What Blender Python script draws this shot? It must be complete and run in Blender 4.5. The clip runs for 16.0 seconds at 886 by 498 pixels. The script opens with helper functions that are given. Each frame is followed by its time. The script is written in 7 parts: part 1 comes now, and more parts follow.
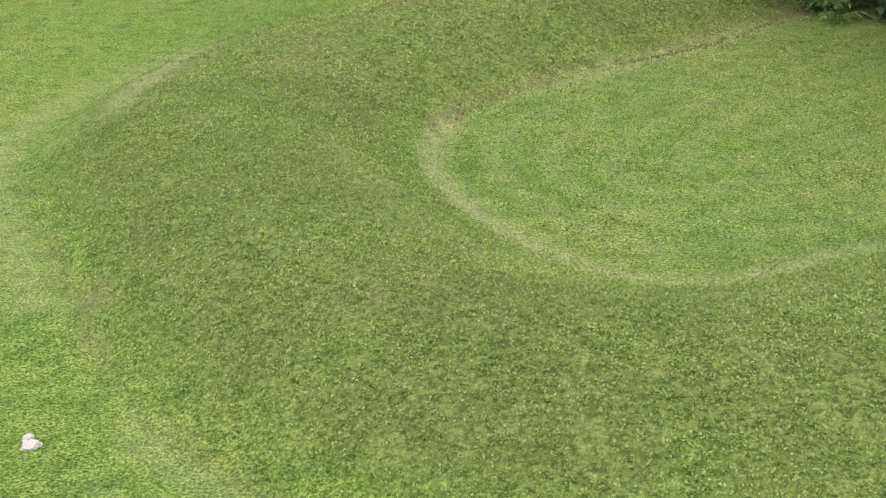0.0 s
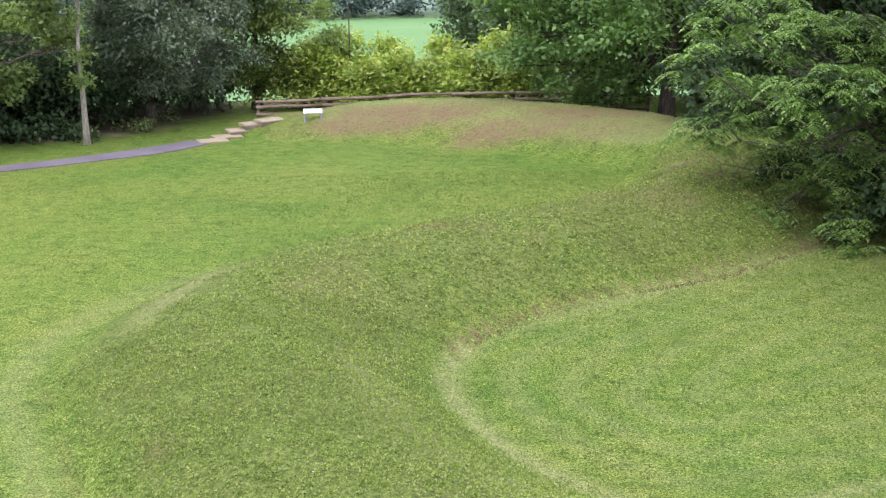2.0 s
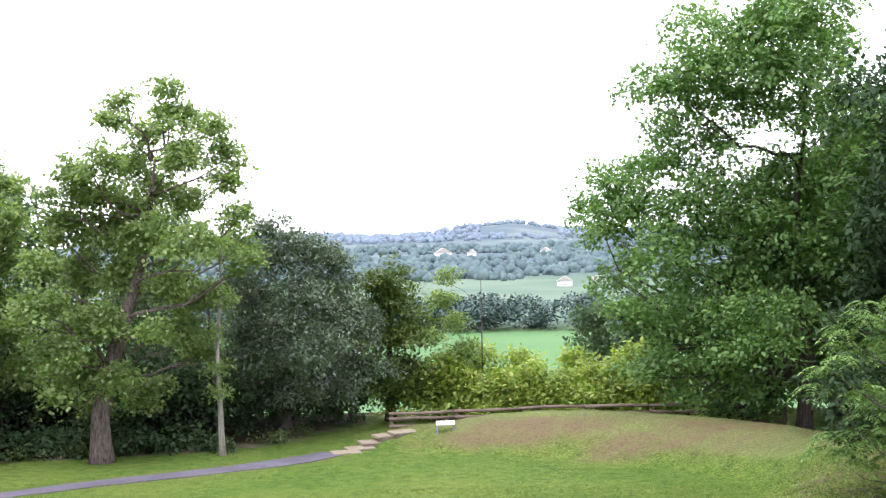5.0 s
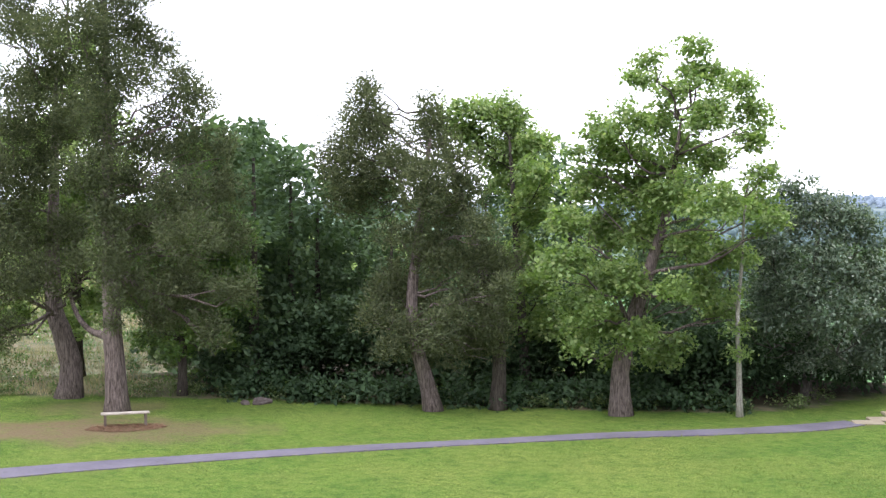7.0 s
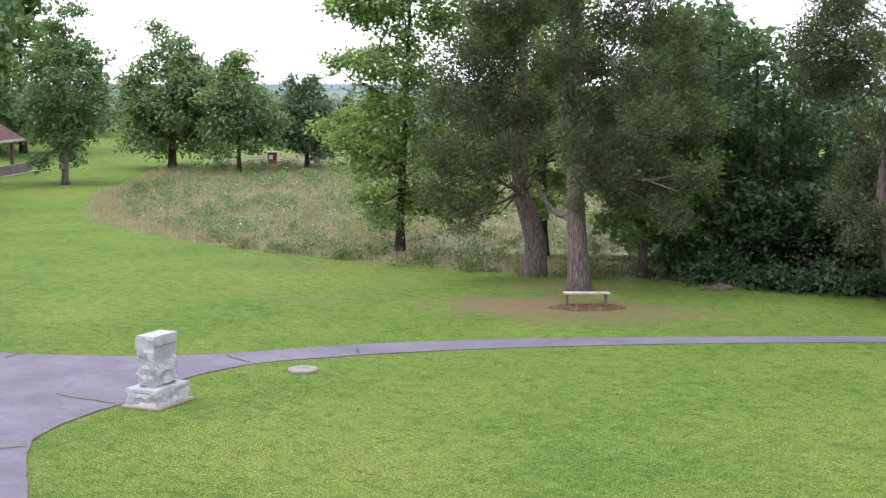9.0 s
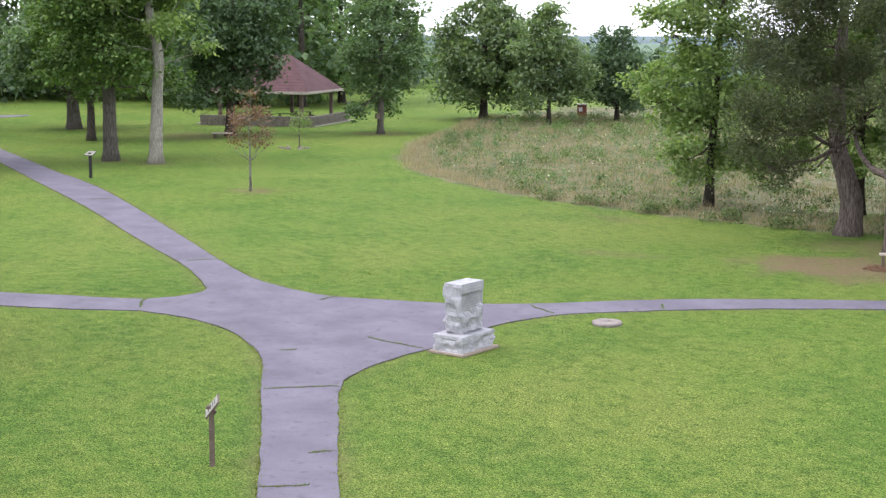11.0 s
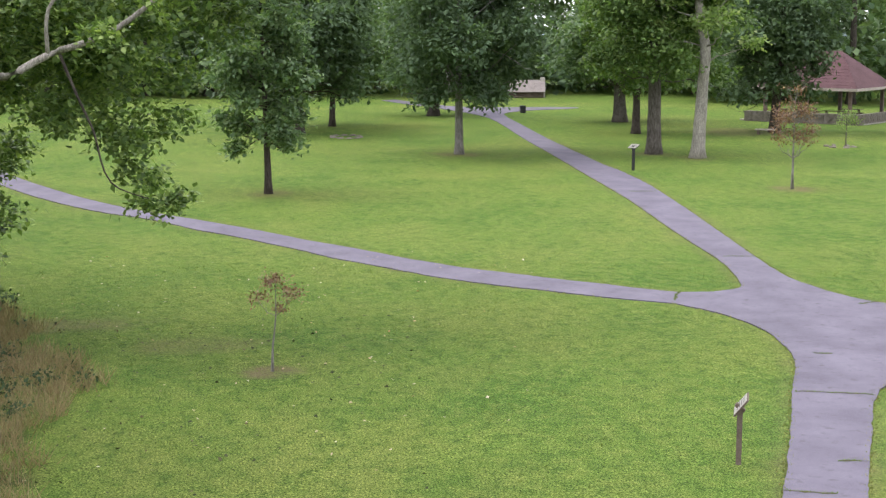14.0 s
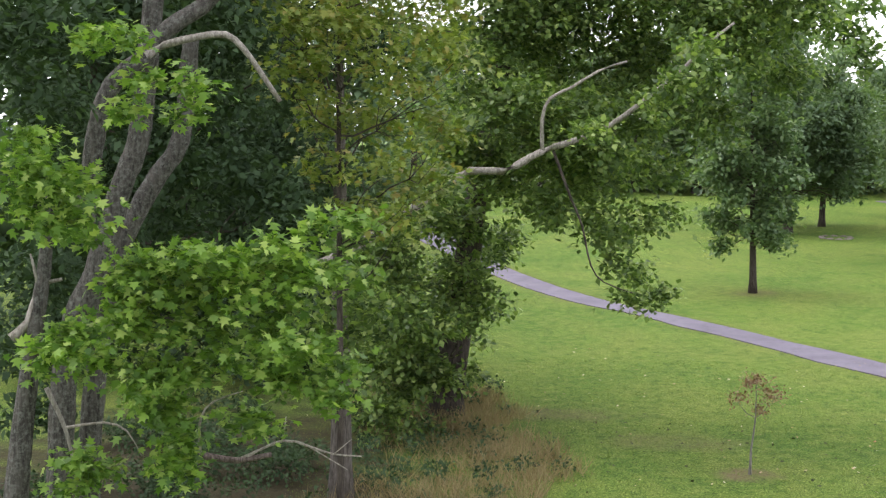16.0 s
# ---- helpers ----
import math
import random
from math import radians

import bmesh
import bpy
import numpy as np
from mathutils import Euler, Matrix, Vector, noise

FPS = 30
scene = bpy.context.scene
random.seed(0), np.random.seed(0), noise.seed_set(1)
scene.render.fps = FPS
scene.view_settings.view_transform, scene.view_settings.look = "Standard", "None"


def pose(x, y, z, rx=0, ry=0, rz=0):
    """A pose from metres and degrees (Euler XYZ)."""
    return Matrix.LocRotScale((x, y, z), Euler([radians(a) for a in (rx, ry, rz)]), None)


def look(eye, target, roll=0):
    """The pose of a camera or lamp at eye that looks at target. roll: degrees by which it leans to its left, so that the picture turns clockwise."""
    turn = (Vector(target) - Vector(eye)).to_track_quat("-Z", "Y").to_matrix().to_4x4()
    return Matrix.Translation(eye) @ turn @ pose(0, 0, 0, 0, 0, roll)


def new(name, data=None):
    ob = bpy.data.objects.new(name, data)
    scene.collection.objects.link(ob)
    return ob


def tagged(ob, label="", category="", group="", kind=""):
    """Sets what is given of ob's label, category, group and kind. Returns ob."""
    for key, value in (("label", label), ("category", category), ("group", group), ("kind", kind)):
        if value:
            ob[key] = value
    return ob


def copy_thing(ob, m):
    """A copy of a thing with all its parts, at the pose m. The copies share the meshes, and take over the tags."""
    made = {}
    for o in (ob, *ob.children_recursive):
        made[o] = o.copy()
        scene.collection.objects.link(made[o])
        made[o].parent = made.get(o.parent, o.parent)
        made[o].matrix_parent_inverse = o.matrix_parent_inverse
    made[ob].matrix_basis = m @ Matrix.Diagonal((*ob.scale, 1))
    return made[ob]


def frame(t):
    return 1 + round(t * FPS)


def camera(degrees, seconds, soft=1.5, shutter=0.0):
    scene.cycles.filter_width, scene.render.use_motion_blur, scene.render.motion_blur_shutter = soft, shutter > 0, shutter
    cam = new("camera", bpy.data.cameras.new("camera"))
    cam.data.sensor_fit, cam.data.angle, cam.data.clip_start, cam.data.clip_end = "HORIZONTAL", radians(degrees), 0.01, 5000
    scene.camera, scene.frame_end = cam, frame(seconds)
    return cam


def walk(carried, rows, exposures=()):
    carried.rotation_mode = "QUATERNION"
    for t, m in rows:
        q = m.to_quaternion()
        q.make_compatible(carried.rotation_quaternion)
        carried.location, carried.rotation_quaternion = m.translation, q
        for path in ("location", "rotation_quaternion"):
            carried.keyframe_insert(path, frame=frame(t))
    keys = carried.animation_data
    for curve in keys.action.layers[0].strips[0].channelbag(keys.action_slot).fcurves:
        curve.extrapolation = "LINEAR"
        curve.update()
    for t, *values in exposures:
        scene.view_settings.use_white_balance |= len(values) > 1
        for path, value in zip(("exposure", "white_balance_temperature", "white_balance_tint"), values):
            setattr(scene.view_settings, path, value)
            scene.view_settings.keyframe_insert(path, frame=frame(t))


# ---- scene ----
from mathutils.geometry import tessellate_polygon

EYE = (0.0, 0.0, 8.0)          # the viewing platform of a look-out tower
cam = camera(32.82, 16.0, soft=1.3)
TURN = [  # seconds, heading, tilt, lean (degrees)
    (0.00, 4.73, -21.32, -1.98),
    (0.50, 4.68, -19.05, -2.00),
    (1.00, 5.26, -16.58, -1.68),
    (1.50, 5.46, -14.41, -1.48),
    (2.00, 5.26, -12.79, -0.82),
    (2.50, 4.95, -10.86, -0.66),
    (3.00, 4.77, -8.85, -1.05),
    (3.20, 4.83, -8.17, -0.54),
    (3.73, 4.94, -5.63, -0.72),
    (4.25, 5.89, -2.83, -0.90),
    (4.78, 8.34, -0.94, -1.08),
    (5.30, 12.97, -1.12, -1.25),
    (5.50, 15.23, -1.73, -1.08),
    (6.00, 20.96, -1.92, -1.62),
    (6.50, 25.47, -1.99, -0.59),
    (7.00, 29.83, -2.19, -0.03),
    (7.50, 35.39, -2.95, 0.05),
    (8.00, 39.46, -4.28, 0.61),
    (8.50, 43.21, -5.48, -0.28),
    (9.00, 47.32, -6.60, 0.09),
    (9.20, 48.39, -6.96, 0.47),
    (9.77, 52.26, -7.84, 0.36),
    (10.35, 55.57, -8.22, 0.25),
    (10.93, 58.68, -8.40, 0.14),
    (11.50, 61.97, -8.66, 0.03),
    (12.00, 65.00, -9.02, -0.13),
    (12.50, 68.30, -9.10, -0.36),
    (13.00, 70.79, -8.53, -0.50),
    (13.50, 73.11, -8.21, -0.20),
    (14.00, 79.51, -8.64, 0.06),
    (14.50, 84.69, -8.56, 0.23),
    (15.00, 89.23, -7.35, 0.71),
    (15.50, 93.82, -5.96, 0.58),
    (16.00, 97.88, -5.00, 0.21),
]
walk(cam, [(t, pose(*EYE, 90 + tilt, 0, turn) @ pose(0, 0, 0, 0, 0, lean)) for t, turn, tilt, lean in TURN],
     exposures=((0.0, 1.04, 6450, 18), (1.5, 1.20, 6350, 20), (3.2, 1.26, 6150, 22), (5.5, 1.22, 6170, 18), (7.0, 1.14, 6130, 17), (8.5, 0.98, 6130, 16), (12.0, 0.94, 6220, 16), (16.0, 0.97, 6450, 17)))

# ---- light: a bright hazy sky and a veiled high sun from the south
SUN_UP, SUN_FROM = 58.0, 200.0
world = bpy.data.worlds.new("sky")
scene.world = world
world.use_nodes = True
wn, wl = world.node_tree.nodes, world.node_tree.links
sky = wn.new("ShaderNodeTexSky")
sky.sky_type, sky.sun_disc = "NISHITA", False
sky.sun_elevation, sky.sun_rotation = radians(SUN_UP), radians(SUN_FROM)
sky.dust_density, sky.air_density, sky.ozone_density = 1.5, 1.0, 1.0
veil = wn.new("ShaderNodeHueSaturation")
veil.inputs["Saturation"].default_value = 0.25
wl.new(sky.outputs[0], veil.inputs["Color"])
cloud = wn.new("ShaderNodeMix")      # thin bright cloud over the whole sky
cloud.data_type = "RGBA"
cloud.inputs[0].default_value = 0.6
wl.new(veil.outputs[0], cloud.inputs[6])
cloud.inputs[7].default_value = (11.5, 11.8, 12.3, 1)
wl.new(cloud.outputs[2], wn["Background"].inputs["Color"])
wn["Background"].inputs["Strength"].default_value = 0.15
sun = new("sun", bpy.data.lights.new("sun", "SUN"))
sun.data.energy, sun.data.angle, sun.data.color = 0.8, radians(25), (1.0, 0.96, 0.88)
a, e = radians(SUN_FROM), radians(SUN_UP)
sun.matrix_world = look((0, 0, 0), (-math.sin(a) * math.cos(e), -math.cos(a) * math.cos(e), -math.sin(e)))


# ---- materials
def mat(name):
    m = bpy.data.materials.new(name)
    m.use_nodes = True
    return m, m.node_tree.nodes, m.node_tree.links, m.node_tree.nodes["Principled BSDF"]


def noise_tex(n, l, scale, detail=4, vec=None, rough=0.6):
    t = n.new("ShaderNodeTexNoise")
    t.inputs["Scale"].default_value, t.inputs["Detail"].default_value, t.inputs["Roughness"].default_value = scale, detail, rough
    if vec is not None:
        l.new(vec, t.inputs["Vector"])
    return t.outputs["Fac"]


def ramp(n, l, fac, stops):
    r = n.new("ShaderNodeValToRGB")
    while len(r.color_ramp.elements) < len(stops):
        r.color_ramp.elements.new(0.5)
    for el, (p, c) in zip(r.color_ramp.elements, stops):
        el.position, el.color = p, (*c, 1)
    l.new(fac, r.inputs["Fac"])
    return r.outputs["Color"]


def grey(n, l, fac, lo, hi, top=1.0):
    m = n.new("ShaderNodeMapRange")
    m.inputs["From Min"].default_value, m.inputs["From Max"].default_value, m.inputs["To Max"].default_value = lo, hi, top
    l.new(fac, m.inputs["Value"])
    return m.outputs["Result"]


def mix(n, l, fac, a, b, mode="MIX"):
    m = n.new("ShaderNodeMix")
    m.data_type, m.blend_type = "RGBA", mode
    for sock, v in ((0, fac), (6, a), (7, b)):
        if isinstance(v, (int, float)):
            m.inputs[sock].default_value = v
        elif isinstance(v, tuple):
            m.inputs[sock].default_value = (*v, 1)
        else:
            l.new(v, m.inputs[sock])
    return m.outputs[2]


def bump(n, l, bsdf, height, strength, dist):
    b = n.new("ShaderNodeBump")
    b.inputs["Strength"].default_value, b.inputs["Distance"].default_value = strength, dist
    l.new(height, b.inputs["Height"])
    l.new(b.outputs[0], bsdf.inputs["Normal"])


def place(n):
    return n.new("ShaderNodeTexCoord").outputs["Object"]


def world_place(n):
    return n.new("ShaderNodeNewGeometry").outputs["Position"]


def rough_stuff(name, dark, mid, light, scale, roughness=0.9, bump_d=0.02, fine=9.0):
    """Grainy matt matter: stone, soil, timber, bark."""
    dark, mid, light = [tuple(v * 0.77 for v in q) for q in (dark, mid, light)]
    m, n, l, b = mat(name)
    p = place(n)
    f = noise_tex(n, l, scale, 5, p)
    g = noise_tex(n, l, scale * fine, 4, p)
    c = ramp(n, l, f, [(0.3, dark), (0.5, mid), (0.72, light)])
    c = mix(n, l, 0.45, c, ramp(n, l, g, [(0.3, tuple(v * 0.55 for v in mid)), (0.7, tuple(min(1, v * 1.4) for v in mid))]))
    l.new(c, b.inputs["Base Color"])
    b.inputs["Roughness"].default_value = roughness
    b.inputs["Specular IOR Level"].default_value = 0.25
    bump(n, l, b, g, 0.7, bump_d)
    return m


def bark(name, dark, light, patch=None):
    dark, light = [tuple(v * 0.82 for v in q) for q in (dark, light)]
    m, n, l, b = mat(name)
    p = place(n)
    mp = n.new("ShaderNodeMapping")
    mp.inputs["Scale"].default_value = (11, 11, 1.5)
    l.new(p, mp.inputs["Vector"])
    f = noise_tex(n, l, 1.8, 8, mp.outputs[0], 0.75)
    c = ramp(n, l, f, [(0.38, dark), (0.62, light)])
    c = mix(n, l, 0.5, c, ramp(n, l, noise_tex(n, l, 1.1, 3, p), [(0.3, (0.55, 0.55, 0.55)), (0.7, (1.3, 1.3, 1.3))]), "MULTIPLY")
    if patch:
        k = grey(n, l, noise_tex(n, l, 19.0, 6, p, 0.75), 0.47, 0.66, 0.8)
        c = mix(n, l, k, c, patch)
    l.new(c, b.inputs["Base Color"])
    b.inputs["Roughness"].default_value = 0.92
    b.inputs["Specular IOR Level"].default_value = 0.2
    bump(n, l, b, f, 0.9, 0.05)
    return m


def leafy(name, dark, light, through_=0.35, tip=None, gloss=0.45, spec=0.3):
    """Leaves: each leaf its own tint, whole sprays lighter or darker, light shining through."""
    m, n, l, b = mat(name)
    geo = n.new("ShaderNodeNewGeometry")
    f = noise_tex(n, l, 0.55, 3, geo.outputs["Position"])
    c1 = ramp(n, l, geo.outputs["Random Per Island"], [(0.0, dark), (0.75, light), (1.0, tip or light)])
    c = mix(n, l, grey(n, l, f, 0.35, 0.68), tuple(v * 0.8 for v in dark), c1)
    c = mix(n, l, 0.55, c, c1)
    l.new(c, b.inputs["Base Color"])
    b.inputs["Roughness"].default_value = gloss
    b.inputs["Specular IOR Level"].default_value = spec
    tr = n.new("ShaderNodeBsdfTranslucent")
    l.new(mix(n, l, 1.0, c, (1.0, 1.15, 0.5), "MULTIPLY"), tr.inputs["Color"])
    ms = n.new("ShaderNodeMixShader")
    ms.inputs[0].default_value = through_
    l.new(b.outputs[0], ms.inputs[1])
    l.new(tr.outputs[0], ms.inputs[2])
    l.new(ms.outputs[0], n["Material Output"].inputs["Surface"])
    return m


LEAF_SYC = leafy("leaf_sycamore", (0.140, 0.212, 0.074), (0.305, 0.398, 0.156), 0.55, (0.42, 0.46, 0.22))
# Near-black leaf colour that paints shade into foliage standing under other crowns.
LEAF_PAINTED_SHADE = leafy("leaf_painted_shade", (0.028, 0.050, 0.026), (0.068, 0.110, 0.054), 0.25, None, 0.7, 0.08)
LEAF_OAK = leafy("leaf_oak", (0.075, 0.138, 0.040), (0.168, 0.255, 0.074), 0.42, (0.24, 0.32, 0.10))
LEAF_BOUGH = leafy("leaf_bough", (0.080, 0.165, 0.052), (0.205, 0.335, 0.108), 0.46, (0.28, 0.40, 0.15))
LEAF_DARK = leafy("leaf_dark", (0.066, 0.108, 0.062), (0.140, 0.204, 0.108), 0.40, None, 0.65, 0.15)
LEAF_BLUE = leafy("leaf_bluish", (0.072, 0.110, 0.072), (0.165, 0.212, 0.142), 0.32, (0.30, 0.33, 0.27))
LEAF_LIME = leafy("leaf_lime", (0.200, 0.290, 0.055), (0.410, 0.490, 0.120), 0.45, (0.500, 0.500, 0.142))
LEAF_MAPLE = leafy("leaf_maple", (0.062, 0.138, 0.024), (0.240, 0.385, 0.066), 0.45, (0.42, 0.52, 0.15))
LEAF_PLANE = leafy("leaf_plane", (0.052, 0.098, 0.030), (0.215, 0.310, 0.090), 0.5, (0.39, 0.47, 0.17))
LEAF_GOLD = leafy("leaf_yellowing", (0.120, 0.170, 0.032), (0.26, 0.32, 0.070), 0.42, (0.32, 0.25, 0.08))
LEAF_PARK = leafy("leaf_park", (0.080, 0.138, 0.068), (0.185, 0.268, 0.122), 0.46, (0.23, 0.30, 0.15))
LEAF_WALNUT = leafy("leaf_walnut", (0.070, 0.145, 0.032), (0.200, 0.325, 0.082), 0.36, (0.30, 0.42, 0.14))
LEAF_RED = leafy("leaf_russet", (0.14, 0.070, 0.050), (0.285, 0.165, 0.110), 0.35, (0.27, 0.24, 0.10))
LEAF_MEADOW = leafy("leaf_meadow_tree", (0.105, 0.158, 0.080), (0.228, 0.300, 0.148), 0.50, (0.27, 0.32, 0.16))
NEEDLE = leafy("cedar_spray", (0.064, 0.077, 0.043), (0.138, 0.157, 0.083), 0.32, (0.19, 0.20, 0.11), 0.85, 0.1)
BARK_GREY = bark("bark_grey", (0.05, 0.042, 0.035), (0.20, 0.18, 0.155))
BARK_DARK = bark("bark_dark", (0.035, 0.028, 0.022), (0.12, 0.10, 0.085))
BARK_CEDAR = bark("bark_cedar", (0.055, 0.040, 0.036), (0.27, 0.215, 0.195))
BARK_PALE = bark("bark_pale", (0.22, 0.20, 0.17), (0.50, 0.47, 0.41), (0.13, 0.115, 0.09))
BARK_ASH = bark("bark_ash", (0.13, 0.12, 0.105), (0.34, 0.32, 0.29))
BARK_LICHEN = bark("bark_lichen", (0.025, 0.023, 0.020), (0.125, 0.115, 0.10), (0.17, 0.18, 0.155))


# ---- mesh helpers
def link(name, me, material=None, parent=None, label="", smooth=False):
    if material:
        me.materials.append(material)
    if smooth and len(me.polygons):
        me.polygons.foreach_set("use_smooth", np.ones(len(me.polygons), dtype=bool))
    ob = new(name, me)
    ob.parent = parent
    if label:
        tagged(ob, label)
    return ob


def part(name, bm, material, parent=None, label="", smooth=False):
    me = bpy.data.meshes.new(name)
    bm.to_mesh(me)
    bm.free()
    return link(name, me, material, parent, label, smooth)


def polys(name, v, k):
    """A mesh of loose k-sided pieces from an array of their corners."""
    me = bpy.data.meshes.new(name)
    v = np.ascontiguousarray(v, dtype=np.float32).reshape(-1, 3)
    count = len(v) // k
    me.vertices.add(len(v))
    me.vertices.foreach_set("co", v.ravel())
    me.loops.add(len(v))
    me.loops.foreach_set("vertex_index", np.arange(len(v), dtype=np.int32))
    me.polygons.add(count)
    me.polygons.foreach_set("loop_start", np.arange(0, len(v), k, dtype=np.int32))
    me.update(calc_edges=True)
    return me


def grid_mesh(name, v, rows, cols, closed=False):
    me = bpy.data.meshes.new(name)
    me.vertices.add(rows * cols)
    me.vertices.foreach_set("co", np.ascontiguousarray(v, dtype=np.float32).ravel())
    i, j = np.meshgrid(np.arange(rows - 1), np.arange(cols if closed else cols - 1), indexing="ij")
    i, j = i.ravel(), j.ravel()
    j2 = (j + 1) % cols
    q = np.stack([i * cols + j, i * cols + j2, (i + 1) * cols + j2, (i + 1) * cols + j], 1).astype(np.int32)
    me.loops.add(q.size)
    me.loops.foreach_set("vertex_index", q.ravel())
    me.polygons.add(len(q))
    me.polygons.foreach_set("loop_start", np.arange(0, q.size, 4, dtype=np.int32))
    me.update(calc_edges=True)
    return me


def tri_mesh(name, v, f):
    me_ = bpy.data.meshes.new(name)
    me_.vertices.add(len(v))
    me_.vertices.foreach_set("co", np.ascontiguousarray(v, dtype=np.float32).ravel())
    me_.loops.add(f.size)
    me_.loops.foreach_set("vertex_index", np.ascontiguousarray(f, dtype=np.int32).ravel())
    me_.polygons.add(len(f))
    me_.polygons.foreach_set("loop_start", np.arange(0, f.size, 3, dtype=np.int32))
    me_.update(calc_edges=True)
    return me_


def smooth_line(points, step):
    """Catmull-Rom through points, about a step apart."""
    p = [np.array(q, float) for q in points]
    p = [2 * p[0] - p[1]] + p + [2 * p[-1] - p[-2]]
    out = []
    for a, b, c, d in zip(p, p[1:], p[2:], p[3:]):
        for s in np.arange(0, 1, 1 / max(2, int(np.linalg.norm(c - b) / step))):
            out.append(0.5 * (2 * b + (c - a) * s + (2 * a - 5 * b + 4 * c - d) * s * s + (3 * b - a - 3 * c + d) * s ** 3))
    out.append(p[-2])
    return np.array(out)


def tube(bm, points, radii, sides=8, rough=0.0, rng=None, cap=True):
    """A tapered round limb along points, added to bm."""
    pts = np.array(points, float)
    n = len(pts)
    rad = np.interp(np.linspace(0, 1, n), np.linspace(0, 1, len(radii)), radii)
    rings = []
    for i in range(n):
        d = pts[min(i + 1, n - 1)] - pts[max(i - 1, 0)]
        d = d / (np.linalg.norm(d) + 1e-9)
        s = np.cross(d, (0.31, 0.95, 0.05) if abs(d[2]) > 0.4 else (0, 0, 1))
        s /= np.linalg.norm(s)
        u = np.cross(s, d)
        ring = []
        for k in range(sides):
            w = 2 * math.pi * k / sides
            r = rad[i] * (1 + (rough * rng.uniform(-1, 1) if rng is not None else 0))
            ring.append(bm.verts.new(pts[i] + r * (s * math.cos(w) + u * math.sin(w))))
        rings.append(ring)
    for a, b in zip(rings, rings[1:]):
        for k in range(sides):
            bm.faces.new((a[k], a[(k + 1) % sides], b[(k + 1) % sides], b[k]))
    if cap:
        bm.faces.new(rings[0][::-1])
        bm.faces.new(rings[-1])


def box(bm, size, m=None, bevel=0.0):
    r = bmesh.ops.create_cube(bm, size=1.0, matrix=(m or Matrix()) @ Matrix.Diagonal((*size, 1)))
    if bevel:
        edges = list({e for v in r["verts"] for e in v.link_edges})
        bmesh.ops.bevel(bm, geom=edges, offset=bevel, segments=2, affect="EDGES")


def thing(name, loc, label, category, group="", kind="", turn=0.0):
    ob = new(name)
    ob.matrix_basis = pose(*loc, 0, 0, turn)
    return tagged(ob, label, category, group, kind)


# ---- the earthwork: a winding grassy bank, and the lie of the land
# crest of the bank: place, half-width, height
BANK = [(14, 21.2, 3.5, 0.95), (9.5, 18.9, 3.5, 0.95), (5.9, 17.0, 3.5, 0.95), (3.6, 15.8, 3.5, 0.95), (1.7, 15.4, 3.5, 0.95), (-0.3, 15.8, 3.5, 1.0), (-2.0, 17.1, 3.4, 1.0),
        (-3.3, 18.9, 3.2, 1.0), (-4.4, 21.0, 3.1, 1.05), (-5.3, 23.2, 3.2, 1.1), (-5.9, 25.4, 3.5, 1.2), (-5.7, 27.8, 3.7, 1.25), (-4.6, 30.1, 3.7, 1.25), (-2.2, 32.6, 3.4, 1.25),
        (0.9, 35.5, 3.3, 1.25), (3.2, 38.5, 3.4, 1.25), (4.6, 42, 3.5, 1.2), (4.8, 45.5, 3.5, 1.15), (3.4, 49.0, 3.4, 1.15), (0.8, 51.6, 3.4, 1.2), (-2.2, 53.6, 3.4, 1.2),
        (-5.2, 54.5, 3.3, 1.2), (-8, 55.0, 3.2, 1.0), (-10.6, 55.3, 2.8, 0.55)]
_line = smooth_line(np.array(BANK), 0.3)


def bank_at(x, y):
    """Height of the bank, and the distance to its crest in half-widths, at arrays x, y."""
    best = np.full(x.shape, 1e9)
    high, crest = np.zeros(x.shape), np.zeros(x.shape)
    for bx, by, w, h in _line:
        d = np.hypot(x - bx, y - by) / w
        near = d < best
        best = np.where(near, d, best)
        high = np.where(near, h, high)
        crest = np.where(near, math.hypot(bx, by), crest)
    prof = np.where(best < 1, (1 - np.clip(best, 0, 1) ** 2.0) ** 1.2, 0)
    return high * prof, best, crest


def sstep(x, a, b):
    t = np.clip((x - a) / (b - a), 0, 1)
    return t * t * (3 - 2 * t)


def wave(x, y, s, seed=0.0):
    """Cheap smooth unevenness between about -1 and 1."""
    return (np.sin(x * s + 1.3 * np.sin(y * s * 0.71 + seed)) * np.cos(y * s * 0.93 + 1.7 * np.sin(x * s * 0.53 + seed * 2))
            + 0.5 * np.sin(x * s * 2.3 + seed + y * s * 1.9)) / 1.5


def land(x, y):
    """Height of the open ground without the bank."""
    r = np.hypot(x, y)
    yaw = np.degrees(np.arctan2(-x, y))
    north = 1 - sstep(yaw, 17, 30)
    north = north * sstep(yaw, -60, -35)
    wood = sstep(yaw, 14, 22) * (1 - sstep(yaw, 44, 52))
    z = -25 * north * sstep(r, 62, 150)
    z = z - 5 * wood * (1 - north) * sstep(r, 62, 110)
    ridge = 7 + 16 * np.exp(-((yaw - 7.4) / 2.2) ** 2) + 2.5 * np.sin(yaw * 0.9) + 1.2 * np.sin(yaw * 2.7 + 1)
    z = z + north * ((11.5 + 0.6 * wave(x, y, 0.004)) * sstep(r, 900, 2250) + ridge * sstep(r, 1900, 2650) - 60 * sstep(r, 2800, 4200))
    z = z - (1 - north) * 20 * sstep(r, 400, 3000)
    return z


def ground_z(x, y):
    x, y = np.asarray(x, float), np.asarray(y, float)
    b = bank_at(x, y)[0]
    return land(x, y) + b


